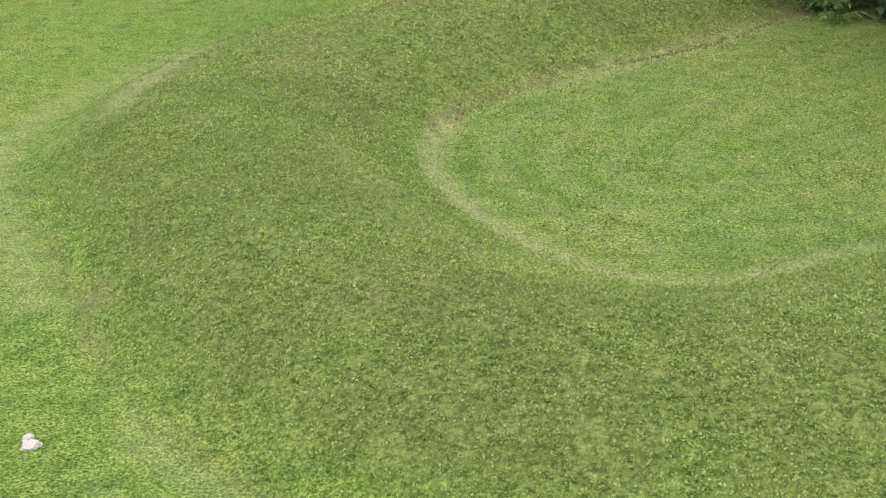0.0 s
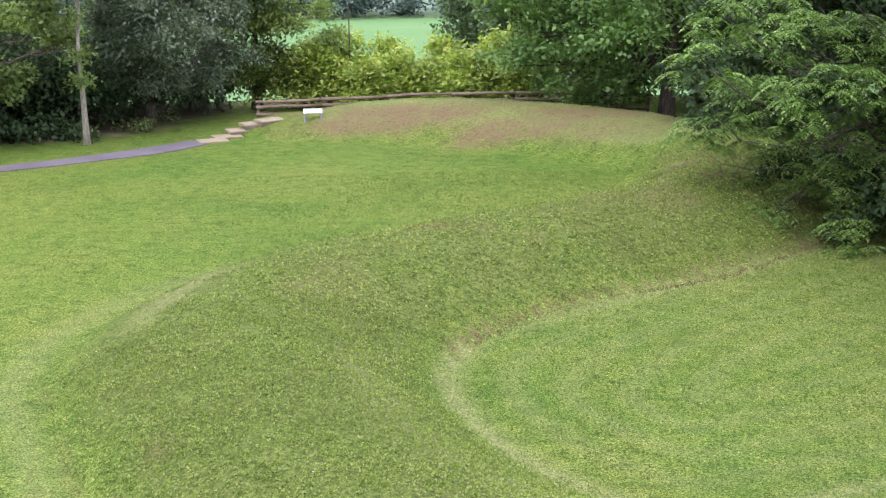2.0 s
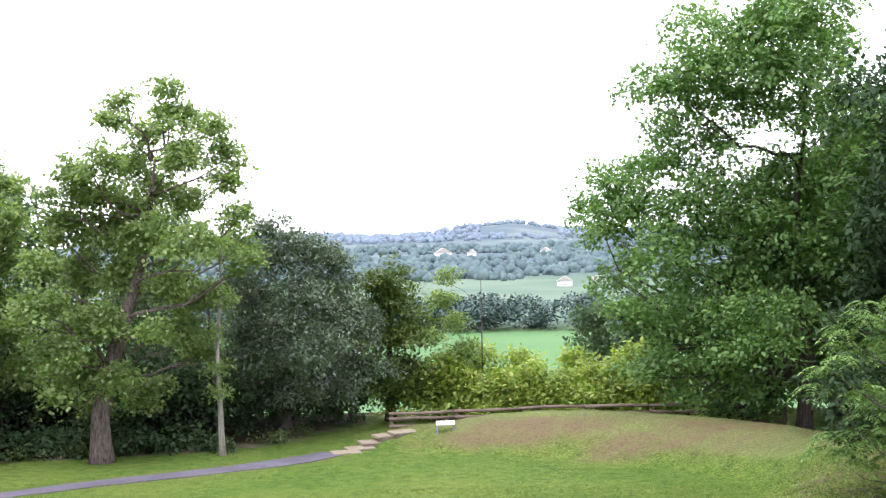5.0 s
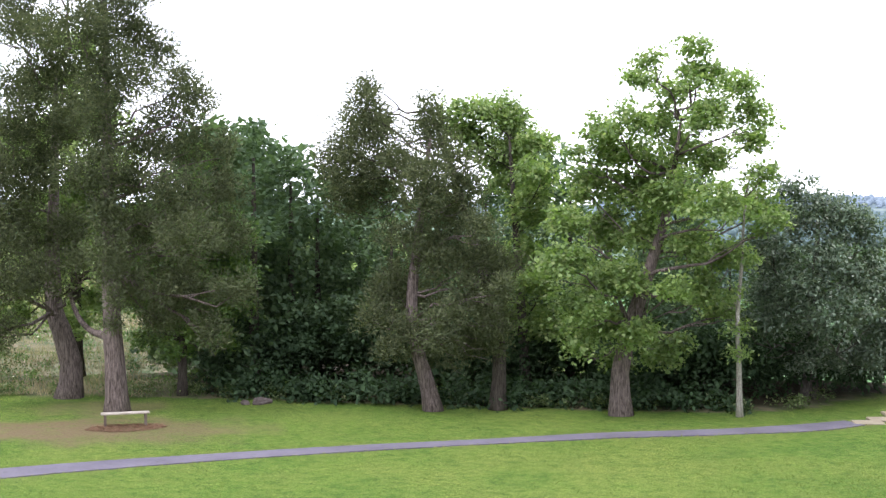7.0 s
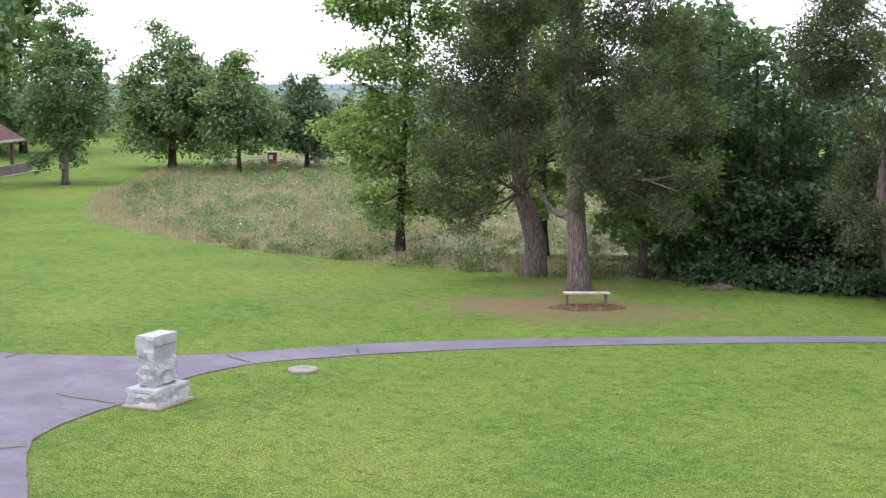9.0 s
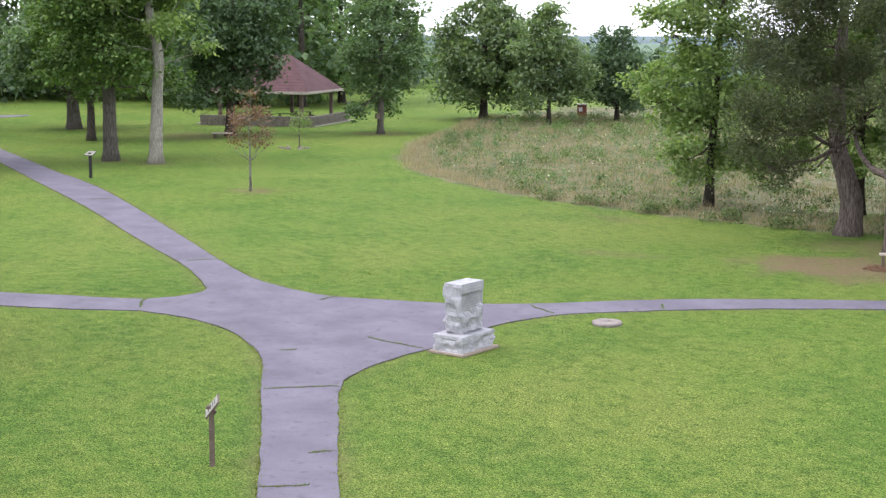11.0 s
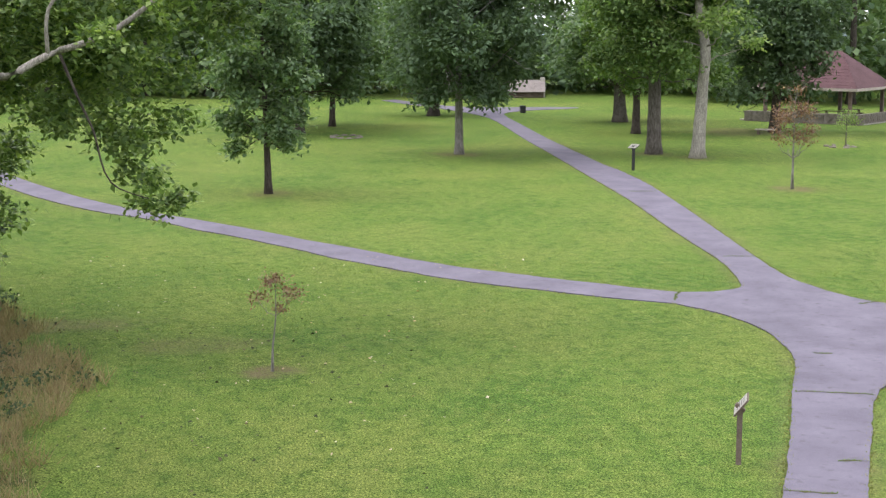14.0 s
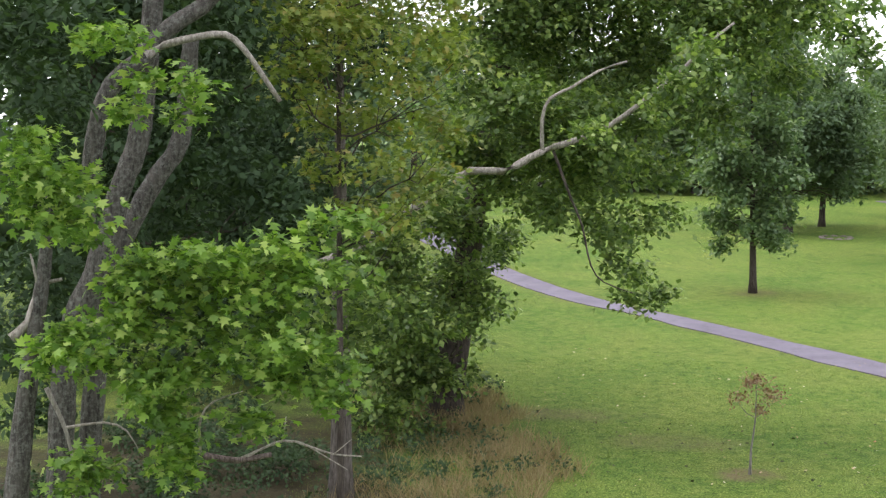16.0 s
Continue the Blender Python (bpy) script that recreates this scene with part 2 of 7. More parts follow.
# outlines on the ground, in metres
PATH_MAIN_L = [(-6, 2.4), (-14, 6.0), (-21.9, 9.6), (-24.3, 10.7), (-27.1, 12.0), (-30.0, 13.3), (-32.9, 14.6), (-34.9, 15.1), (-36.9, 15.25), (-38.8, 14.9), (-40.3, 14.2)]
PATH_WEST_NEAR = [(-41.69, 12.42), (-42.99, 11.06), (-44.33, 9.66), (-45.92, 8.3), (-48.1, 6.95), (-50.35, 5.5), (-51.95, 4.75), (-53.42, 3.97), (-55.06, 3.08), (-56.66, 2.12), (-58.2, 1.1), (-60.34, 0.02), (-62.29, -1.14), (-63.8, -2.37), (-65.9, -3.67), (-68.9, -5.14), (-72.91, -6.85), (-77.59, -8.5), (-95, -14.4), (-112, -19.5)]
PATH_WEST_FAR = [(-113, -16.9), (-98, -12.4), (-83.15, -8.6), (-78.37, -7.1), (-73.92, -5.45), (-69.96, -3.85), (-67.05, -2.45), (-64.78, -1.19), (-62.86, 0.01), (-61.23, 1.15), (-59.52, 2.22), (-57.92, 3.23), (-56.25, 4.17), (-54.7, 5.0), (-53.4, 5.85), (-52.1, 6.65), (-50.8, 7.4), (-49.6, 8.05), (-48.6, 8.75), (-47.57, 9.46), (-46.77, 10.2), (-45.98, 10.93), (-45.21, 11.64), (-44.45, 12.34), (-43.81, 13.06), (-43.07, 13.73), (-42.4, 14.45), (-42.0, 14.95)]
PATH_AVENUE_S = [(-41.9, 15.9), (-42.34, 16.9), (-43.5, 17.4), (-46.5, 18.1), (-48.0, 18.35), (-52.0, 18.8), (-57.0, 19.45), (-63.9, 20.4), (-71.2, 21.2), (-78.5, 21.95), (-88.6, 23.0), (-100.0, 24.15), (-111.8, 25.5), (-121.4, 26.4), (-128, 26.2), (-133, 25.4), (-138, 24.6), (-144, 23.0), (-151, 21.6)]
PATH_AVENUE_N = [(-152, 23.2), (-145, 24.8), (-139, 27.0), (-137.2, 30.0), (-136.8, 33.0), (-136.0, 37.5), (-134.0, 37.0), (-132.2, 32.8), (-128.5, 29.4), (-122.9, 28.2), (-115.8, 27.45), (-107.4, 26.55), (-98.3, 25.6), (-89.0, 24.85), (-81.2, 24.2), (-77.5, 24.05), (-72.4, 23.6), (-67.6, 22.95), (-59.9, 21.75), (-54.5, 20.85), (-49.2, 19.95), (-46.3, 19.5), (-43.5, 19.2), (-40.8, 19.5), (-39.5, 20.0), (-38.4, 20.9), (-37.0, 22.2), (-36.1, 23.4), (-35.4, 24.8)]
PATH_ARC_OUT = [(-34.9, 26.3), (-34.1, 28.3), (-32.8, 30.6), (-30.8, 33.5), (-28.6, 36.2), (-26.4, 38.8), (-24.3, 41.0), (-22.5, 42.9), (-19.9, 45.7), (-16.9, 48.3), (-15.1, 50.3), (-13.8, 52.2)]
PATH_ARC_IN = [(-12.9, 51.5), (-14.1, 49.4), (-16.4, 47.2), (-19.3, 44.8), (-22.0, 42.0), (-24.2, 39.7), (-26.8, 36.6), (-28.9, 33.8), (-30.8, 31.0), (-32.4, 28.1), (-33.4, 25.6), (-33.8, 23.8), (-33.4, 21.6), (-32.2, 20.0)]
PATH_MAIN_R = [(-31.8, 18.9), (-31.6, 18.1), (-31.1, 17.0), (-30.4, 15.9), (-29.3, 14.9), (-24.3, 12.3), (-21.3, 10.8), (-14, 7.2), (-6, 3.6)]
MEADOW_EDGE = [(-14.5, 58.5), (-16.5, 53.6), (-20.5, 50.9), (-24.5, 49.8), (-28, 48.5), (-32, 47.1), (-37.5, 45.5), (-41.7, 43.6), (-47.0, 41.8), (-53.0, 40.5), (-60.0, 39.9),
               (-67.0, 40.4), (-74.0, 42.0), (-80.0, 45.0), (-86, 48.6), (-92.5, 53.5), (-100, 60.5), (-108, 67), (-116, 76), (-124, 92)]
_me = smooth_line(MEADOW_EDGE, 1.0)
_mp = np.concatenate([_me, [(-110, 130), (-40, 140), (-16, 90)]])


def inside(x, y, poly):
    res = np.zeros(np.shape(x), bool)
    px, py = poly[:, 0], poly[:, 1]
    for i in range(len(poly)):
        j = i - 1
        if py[i] != py[j]:
            res ^= ((py[i] > y) != (py[j] > y)) & (x < (px[j] - px[i]) * (y - py[i]) / (py[j] - py[i]) + px[i])
    return res


def beyond_meadow(x, y):
    """Metres behind the mown edge, towards the meadow and the wood (negative on the lawn)."""
    best = np.full(np.shape(x), 1e9)
    for q in _me:
        best = np.minimum(best, np.hypot(x - q[0], y - q[1]))
    return np.where(inside(x, y, _mp), best, -best)


# ---- ground sheet, out to the horizon
az = np.radians(np.concatenate([np.arange(-32, 131, 0.48), np.arange(131, 328, 4.0)]))
rad = np.concatenate([[0.05], np.arange(1.5, 12, 0.8), np.arange(12, 60, 0.40), np.arange(60, 135, 1.2), np.geomspace(135, 4600, 75)])
R, A = np.meshgrid(rad, az, indexing="ij")
GX, GY = -R * np.sin(A), R * np.cos(A)
gb, gd, gc = bank_at(GX, GY)
GZ = land(GX, GY) + gb
GZ += np.where(gb > 0.02, 0.035 * wave(GX, GY, 2.9) + 0.03 * wave(GX, GY, 6.1, 2.0), 0.0) + 0.010 * wave(GX, GY, 0.9, 4.0) * (R < 130)
me = grid_mesh("ground", np.stack([GX, GY, GZ], -1).reshape(-1, 3), len(rad), len(az), closed=True)
behind = beyond_meadow(GX, GY) + 0.35 * wave(GX, GY, 1.7)
yawg = np.degrees(A)
yawg = np.where(yawg > 180, yawg - 360, yawg)


def blob(x, y, cx, cy, rx, ry, turn=0.0):
    c, s = math.cos(radians(turn)), math.sin(radians(turn))
    u, v = ((x - cx) * c + (y - cy) * s) / rx, (-(x - cx) * s + (y - cy) * c) / ry
    d = np.hypot(u, v) + 0.22 * wave(x, y, 1.6, 3.0) + 0.12 * wave(x, y, 4.3, 1.0)
    return 1 - sstep(d, 0.45, 1.1)


bare = 0.80 * blob(GX, GY, -34.6, 38.0, 5.6, 3.6, 32) + 0.75 * blob(GX, GY, -36.4, 37.2, 3.4, 2.2, 50) + 0.6 * blob(GX, GY, -38.5, 42.0, 3.2, 2.2, 45) + 0.35 * blob(GX, GY, -42.3, 32.5, 2.2, 1.0, 40)
inner = (GX > -3.3) & (GY > 17.5) & (GY < 39)
foot_in = np.exp(-((gd - 0.975) / 0.035) ** 2) * inner * (GX < 9) * (GY > 26)
bare = bare + 1.0 * foot_in * (0.7 + 0.3 * wave(GX, GY, 1.9, 5)) + 0.5 * np.exp(-((gd - 0.99) / 0.035) ** 2) * (GX < -2.8) * (GY < 24) * (0.45 + 0.55 * wave(GX, GY, 1.4, 5))
bare = bare + np.clip(gb / 0.5, 0, 1) * sstep(GY, 46.5, 49) * np.clip(0.30 + 0.35 * wave(GX, GY * 2, 0.7, 2) + 0.25 * wave(GX, GY * 2, 1.9, 4), 0, 1)
for cx, cy, rx, ry, k in ((-3.2, 32.0, 0.6, 0.35, 0.9), (-6.3, 18.4, 0.35, 0.3, 0.8), (-5.9, 19.6, 0.25, 0.7, 0.5), (-1.0, 31.8, 0.5, 0.3, 0.5),
                          (1.8, 38.8, 2.2, 1.0, 0.6), (4.0, 42.5, 2.2, 3.4, 0.62), (5.5, 38.5, 2.6, 1.4, 0.35), (-6.5, 53.0, 4.5, 1.0, 0.75), (-1.0, 51.0, 4.5, 1.2, 0.7), (-50, 38.5, 2.2, 0.8, 0.35),
                          (-40.3, -2.6, 1.0, 2.2, 0.5)) + ( (-37.2, 0.6, 1.2, 2.0, 0.35), (-70.1, 4.7, 1.1, 1.3, 0.5), (-89.2, 17.5, 1.6, 1.6, 0.6),
                          (-67.7, 29.6, 1.5, 1.3, 0.7), (-87.4, 29.2, 1.6, 1.6, 0.5), (-84.4, 30.9, 1.6, 1.6, 0.5), (-104, 41, 5, 4, 0.5), (-99.4, 54.1, 3, 3, 0.5),
                          (7.5, 36.0, 3.0, 2.2, 0.4), (1.0, 36.0, 3.0, 1.3, 0.42), (3.4, 40.0, 1.6, 2.6, 0.35), (-3.0, 32.5, 1.8, 1.2, 0.28), (-5.0, 27.0, 1.0, 2.0, 0.22), (-1.5, 16.3, 2.2, 1.0, 0.2), (-34, 2.3, 0.75, 0.8, 0.95)):
    bare = bare + k * blob(GX, GY, cx, cy, rx, ry)
mown = np.where((gd > 1.0) & (gd < 2.6) & (GX > -5) & (GY < 36), 0.5 + 0.5 * np.sin((gd - 1) * 3.2 * 2 * math.pi / 0.95 + 0.5 * wave(GX, GY, 0.7)), 0) * 0.25
rim = mown + np.exp(-((gd - 1.02) / 0.05) ** 2) * inner * 0.55 * (GY < 27) + 0.45 * np.exp(-((gd - 1.12) / 0.08) ** 2) * inner * sstep(GY, 27, 31)
rim = rim + np.exp(-((gd - 0.50) / 0.13) ** 2) * (R > gc + 0.2) * (GX < 4) * (GY < 47) * 0.62 * (0.75 + 0.25 * wave(GX, GY, 0.8, 9)) + 0.3 * np.exp(-((gd - 1.15) / 0.10) ** 2) * (GX < -5) * (GY > 18) * (GY < 36)
pe = np.concatenate([smooth_line(q, 0.6) for q in (PATH_MAIN_L, PATH_WEST_NEAR, PATH_WEST_FAR, PATH_AVENUE_S, PATH_AVENUE_N, PATH_ARC_OUT, PATH_ARC_IN, PATH_MAIN_R)])
near_p = np.full(GX.shape, 9.0)
zone = (R > 15) & (R < 105) & (yawg > 8) & (yawg < 105)
zx, zy = GX[zone], GY[zone]
zd = np.full(len(zx), 9.0)
for q in pe:
    zd = np.minimum(zd, np.hypot(zx - q[0], zy - q[1]))
near_p[zone] = zd
bare = bare + 0.55 * np.exp(-(near_p / 0.32) ** 2) * (0.6 + 0.4 * wave(GX, GY, 1.3, 6))
masks = {
    "bare": np.clip(bare, 0, 1),
    "dry": np.clip(rim + 0.35 * (gb > 0.6) * (GY > 47), 0, 1),
    "weedy": 0.75 * sstep(gb, 0.0, 0.6) * (1 - 0.75 * sstep(GY, 40, 48)),
    "tall": sstep(behind, -0.15, 0.25) * (R < 400) * (1 - 0.9 * blob(GX, GY, -49.4, 53.6, 9.0, 1.6, 128)),
    # litter: leaf-strewn soil together with painted tree shade
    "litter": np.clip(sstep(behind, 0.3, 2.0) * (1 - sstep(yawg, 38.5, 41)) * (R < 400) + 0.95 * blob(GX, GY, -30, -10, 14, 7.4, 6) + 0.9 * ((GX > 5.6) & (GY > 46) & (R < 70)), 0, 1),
    "crop": sstep(R, 190, 200) * (R < 468) * (yawg < 30),
    # the next two mark where air haze is painted into the land's colour
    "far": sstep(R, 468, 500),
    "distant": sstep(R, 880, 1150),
}
for key, val in masks.items():
    at = me.attributes.new(key, "FLOAT", "POINT")
    at.data.foreach_set("value", np.ascontiguousarray(val, dtype=np.float32).ravel())

m, n, l, b = mat("turf")
p = world_place(n)
big, mid_, small, tiny = noise_tex(n, l, 0.09, 3, p), noise_tex(n, l, 0.7, 4, p), noise_tex(n, l, 5.5, 6, p, 0.75), noise_tex(n, l, 26.0, 4, p, 0.8)
c = ramp(n, l, big, [(0.30, (0.092, 0.185, 0.028)), (0.5, (0.140, 0.222, 0.038)), (0.66, (0.185, 0.242, 0.050))])
c = mix(n, l, grey(n, l, mid_, 0.46, 0.72, 0.38), c, (0.165, 0.205, 0.050))
c = mix(n, l, grey(n, l, mid_, 0.48, 0.28, 0.55), c, (0.095, 0.175, 0.028))
patch = noise_tex(n, l, 0.28, 3, p)
c = mix(n, l, grey(n, l, patch, 0.50, 0.64, 0.42), c, (0.070, 0.150, 0.024))
c = mix(n, l, grey(n, l, patch, 0.48, 0.34, 0.42), c, (0.175, 0.225, 0.050))
mott = noise_tex(n, l, 2.3, 5, p, 0.7)
c = mix(n, l, grey(n, l, mott, 0.50, 0.64, 0.60), c, (0.200, 0.255, 0.058))
c = mix(n, l, grey(n, l, mott, 0.50, 0.37, 0.66), c, (0.068, 0.136, 0.022))
grain = noise_tex(n, l, 11.0, 6, p, 0.75)
fleck = ramp(n, l, grain, [(0.34, (0.34, 0.42, 0.30)), (0.5, (0.98, 0.99, 0.9)), (0.66, (1.55, 1.45, 1.5))])
c = mix(n, l, 0.75, c, fleck, "MULTIPLY")
c = mix(n, l, 0.85, c, ramp(n, l, tiny, [(0.38, (0.08, 0.13, 0.08)), (0.5, (0.95, 0.95, 0.9)), (0.60, (2.1, 1.9, 2.2))]), "MULTIPLY")


def mask(key):
    t = n.new("ShaderNodeAttribute")
    t.attribute_name = key
    return t.outputs["Fac"]


def times(a_, b_):
    t = n.new("ShaderNodeMath")
    t.operation, t.use_clamp = "MULTIPLY", True
    l.new(a_, t.inputs[0])
    l.new(b_, t.inputs[1])
    return t.outputs[0]


weed = mix(n, l, grey(n, l, grain, 0.42, 0.60), (0.060, 0.088, 0.024), (0.225, 0.265, 0.076))
weed = mix(n, l, grey(n, l, patch, 0.45, 0.66, 0.4), weed, (0.150, 0.145, 0.055))
c = mix(n, l, times(mask("weedy"), grey(n, l, mid_, 0.15, 0.5)), c, weed)
c = mix(n, l, times(mask("dry"), grey(n, l, grain, 0.15, 0.5)), c, ramp(n, l, tiny, [(0.38, (0.16, 0.18, 0.07)), (0.6, (0.42, 0.43, 0.20))]))
soil = ramp(n, l, grain, [(0.3, (0.10, 0.075, 0.040)), (0.5, (0.22, 0.165, 0.092)), (0.7, (0.20, 0.195, 0.075))])
c = mix(n, l, times(mask("bare"), grey(n, l, mid_, 0.15, 0.5)), c, soil)
tallc = ramp(n, l, mid_, [(0.36, (0.085, 0.115, 0.05)), (0.5, (0.17, 0.17, 0.09)), (0.64, (0.27, 0.22, 0.14))])
c = mix(n, l, mask("tall"), c, tallc)
# leaf litter, its brown darkened further to paint the shade under trees
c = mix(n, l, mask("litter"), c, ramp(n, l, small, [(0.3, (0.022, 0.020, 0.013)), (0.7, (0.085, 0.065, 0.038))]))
c = mix(n, l, mask("crop"), c, ramp(n, l, noise_tex(n, l, 0.05, 4, p), [(0.3, (0.12, 0.24, 0.09)), (0.7, (0.15, 0.28, 0.11))]))
# distance haze: far land is mixed towards blue-grey
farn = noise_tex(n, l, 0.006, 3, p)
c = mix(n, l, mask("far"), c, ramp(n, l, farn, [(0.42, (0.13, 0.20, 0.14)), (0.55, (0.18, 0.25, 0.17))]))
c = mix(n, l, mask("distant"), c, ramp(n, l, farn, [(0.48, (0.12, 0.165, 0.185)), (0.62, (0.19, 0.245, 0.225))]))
c = mix(n, l, 1.0, c, (0.76, 0.76, 0.78), "MULTIPLY")
l.new(c, b.inputs["Base Color"])
b.inputs["Roughness"].default_value = 0.95
b.inputs["Specular IOR Level"].default_value = 0.1
hb = mix(n, l, 0.4, small, tiny)
bump(n, l, b, hb, 1.0, 0.07)
ground = tagged(link("ground", me, m, smooth=True), "mown green lawn with a winding grassy bank, worn soil and far haze painted in", "ground", kind="structure")

# ---- asphalt footpaths
m, n, l, b = mat("asphalt")
p = world_place(n)
f, g, k = noise_tex(n, l, 0.6, 4, p), noise_tex(n, l, 60, 3, p, 0.8), noise_tex(n, l, 3.5, 5, p)
c = ramp(n, l, f, [(0.3, (0.088, 0.077, 0.104)), (0.7, (0.142, 0.127, 0.164))])
c = mix(n, l, 0.5, c, ramp(n, l, g, [(0.3, (0.55, 0.55, 0.57)), (0.7, (1.35, 1.33, 1.3))]), "MULTIPLY")
c = mix(n, l, grey(n, l, k, 0.56, 0.72), c, (0.075, 0.066, 0.080))
l.new(c, b.inputs["Base Color"])
b.inputs["Roughness"].default_value = 0.85
bump(n, l, b, g, 0.5, 0.008)
ASPHALT = m
rng = np.random.default_rng(5)
outline = np.concatenate([smooth_line(q, 0.3) for q in (PATH_MAIN_L, PATH_WEST_NEAR, PATH_WEST_FAR, PATH_AVENUE_S, PATH_AVENUE_N, PATH_ARC_OUT, PATH_ARC_IN, PATH_MAIN_R)])
outline += rng.normal(0, 0.010, outline.shape)
outline += 0.02 * np.column_stack([wave(outline[:, 0], outline[:, 1], 1.9, 1.0), wave(outline[:, 1], outline[:, 0], 2.3, 2.0)])
PZ = 0.028
tris = tessellate_polygon([[Vector((q[0], q[1], 0)) for q in outline]])
bm = bmesh.new()
top = [bm.verts.new((q[0], q[1], PZ + ground_z(*q))) for q in outline]
low = [bm.verts.new((q[0], q[1], ground_z(*q) - 0.05)) for q in outline]
for t in tris:
    bm.faces.new([top[i] for i in t])
for i in range(len(top)):
    j = (i + 1) % len(top)
    bm.faces.new((top[i], low[i], low[j], top[j]))
bmesh.ops.recalc_face_normals(bm, faces=bm.faces)
path = tagged(part("path", bm, ASPHALT), "grey asphalt footpath forking across the mown lawn", "path", kind="structure")


# ---- trees
DIAMOND = [(0, 0), (0.42, 0.5), (1, 0), (0.42, -0.5)]
MAPLE_LEAF = [(0, 0), (0.04, 0.26), (0.20, 0.54), (0.30, 0.24), (0.64, 0.52), (0.58, 0.15), (1.0, 0.0), (0.58, -0.15), (0.64, -0.52), (0.30, -0.24), (0.20, -0.54), (0.04, -0.26)]
BLADE = [(0, 0.5), (1, 0), (0, -0.5)]


def unit(v):
    return v / (np.linalg.norm(v, axis=-1, keepdims=True) + 1e-9)


def lay_leaves(rng, pos, axis, normal, length, width, template, curl=0.12):
    """Corners of one leaf at each pos."""
    axis = unit(axis)
    side = unit(np.cross(axis, normal))
    up = np.cross(side, axis)
    n_ = len(pos)
    s = length * rng.uniform(0.65, 1.25, (n_, 1, 1))
    t = np.array(template)
    v = pos[:, None] + s * (axis[:, None] * t[None, :, :1] + side[:, None] * t[None, :, 1:] * (width / length))
    v = v - s * curl * up[:, None] * (t[None, :, :1] ** 2) + s * 0.10 * up[:, None] * np.abs(t[None, :, 1:])
    return v.reshape(-1, 3)


def clumps(rng, lobes, ratio=0.5, each=8):
    """Break each mass of a crown into smaller overlapping clumps set about its outside."""
    out = []
    for x, y, z, r in lobes:
        d = unit(rng.normal(size=(each, 3)))
        d[:, 2] = np.where(d[:, 2] < -0.35, -d[:, 2], d[:, 2])
        q = r * rng.uniform(0.45, 0.82, (each, 1))
        c = np.array((x, y, z)) + d * q
        s = r * ratio * rng.uniform(0.6, 1.15, each)
        out += [(*p, t) for p, t in zip(c, s)] + [(x, y, z, r * 0.55)]
    return out


def foliage(rng, lobes, leaf, cover, template=DIAMOND, per=12, droop=0.3, shell=0.55, slim=0.6, ragged=0.10, split=True, flat=0.85):
    """Sprays of leaves over the outsides of the clumps, ragged and with gaps."""
    out = []
    for x, y, z, r in (clumps(rng, lobes) if split else lobes):
        count = max(2, int(cover * 2.2 * math.pi * r * r / (0.5 * leaf * leaf * slim) / per))
        d = unit(rng.normal(size=(count, 3)))
        d[:, 2] = np.where(d[:, 2] < -0.3, -d[:, 2], d[:, 2])
        k = rng.uniform(shell, 1.0, (count, 1)) ** 0.7 * (1 + ragged * rng.normal(size=(count, 1)))
        c = np.array((x, y, z)) + d * r * k * (1, 1, flat)
        pos = np.repeat(c, per, 0) + rng.normal(0, leaf * 1.05, (count * per, 3)) * (1, 1, 0.6)
        outw = np.repeat(d, per, 0)
        axis = unit(outw * 0.7 + rng.normal(0, 0.6, pos.shape) - np.array((0, 0, droop)))
        nrm = unit(np.array((0, 0, 1.2)) + 0.6 * outw + rng.normal(0, 0.35, pos.shape))
        out.append(lay_leaves(rng, pos, axis, nrm, leaf, leaf * slim, template))
    return np.concatenate(out)


def sprays(rng, lobes, leaf, cover):
    """Feathery evergreen foliage: thin upswept sprays."""
    out = []
    for x, y, z, r in clumps(rng, lobes, 0.5, 7):
        count = max(4, int(cover * 2.4 * math.pi * r * r / (leaf * leaf * 0.25) / 6))
        d = unit(rng.normal(size=(count, 3)))
        k = rng.uniform(0.35, 1.0, (count, 1)) ** 0.6 * (1 + 0.1 * rng.normal(size=(count, 1)))
        c = np.array((x, y, z)) + d * r * k * (1, 1, 1.15)
        pos = np.repeat(c, 6, 0) + rng.normal(0, leaf * 0.7, (count * 6, 3))
        outw = np.repeat(d * (1, 1, 0.4), 6, 0)
        axis = unit(outw * 0.8 + rng.normal(0, 0.5, pos.shape) + np.array((0, 0, 0.25)))
        nrm = unit(rng.normal(0, 1, pos.shape) + np.array((0, 0, 0.6)))
        out.append(lay_leaves(rng, pos, axis, nrm, leaf, leaf * 0.30, DIAMOND, 0.05))
    return np.concatenate(out)


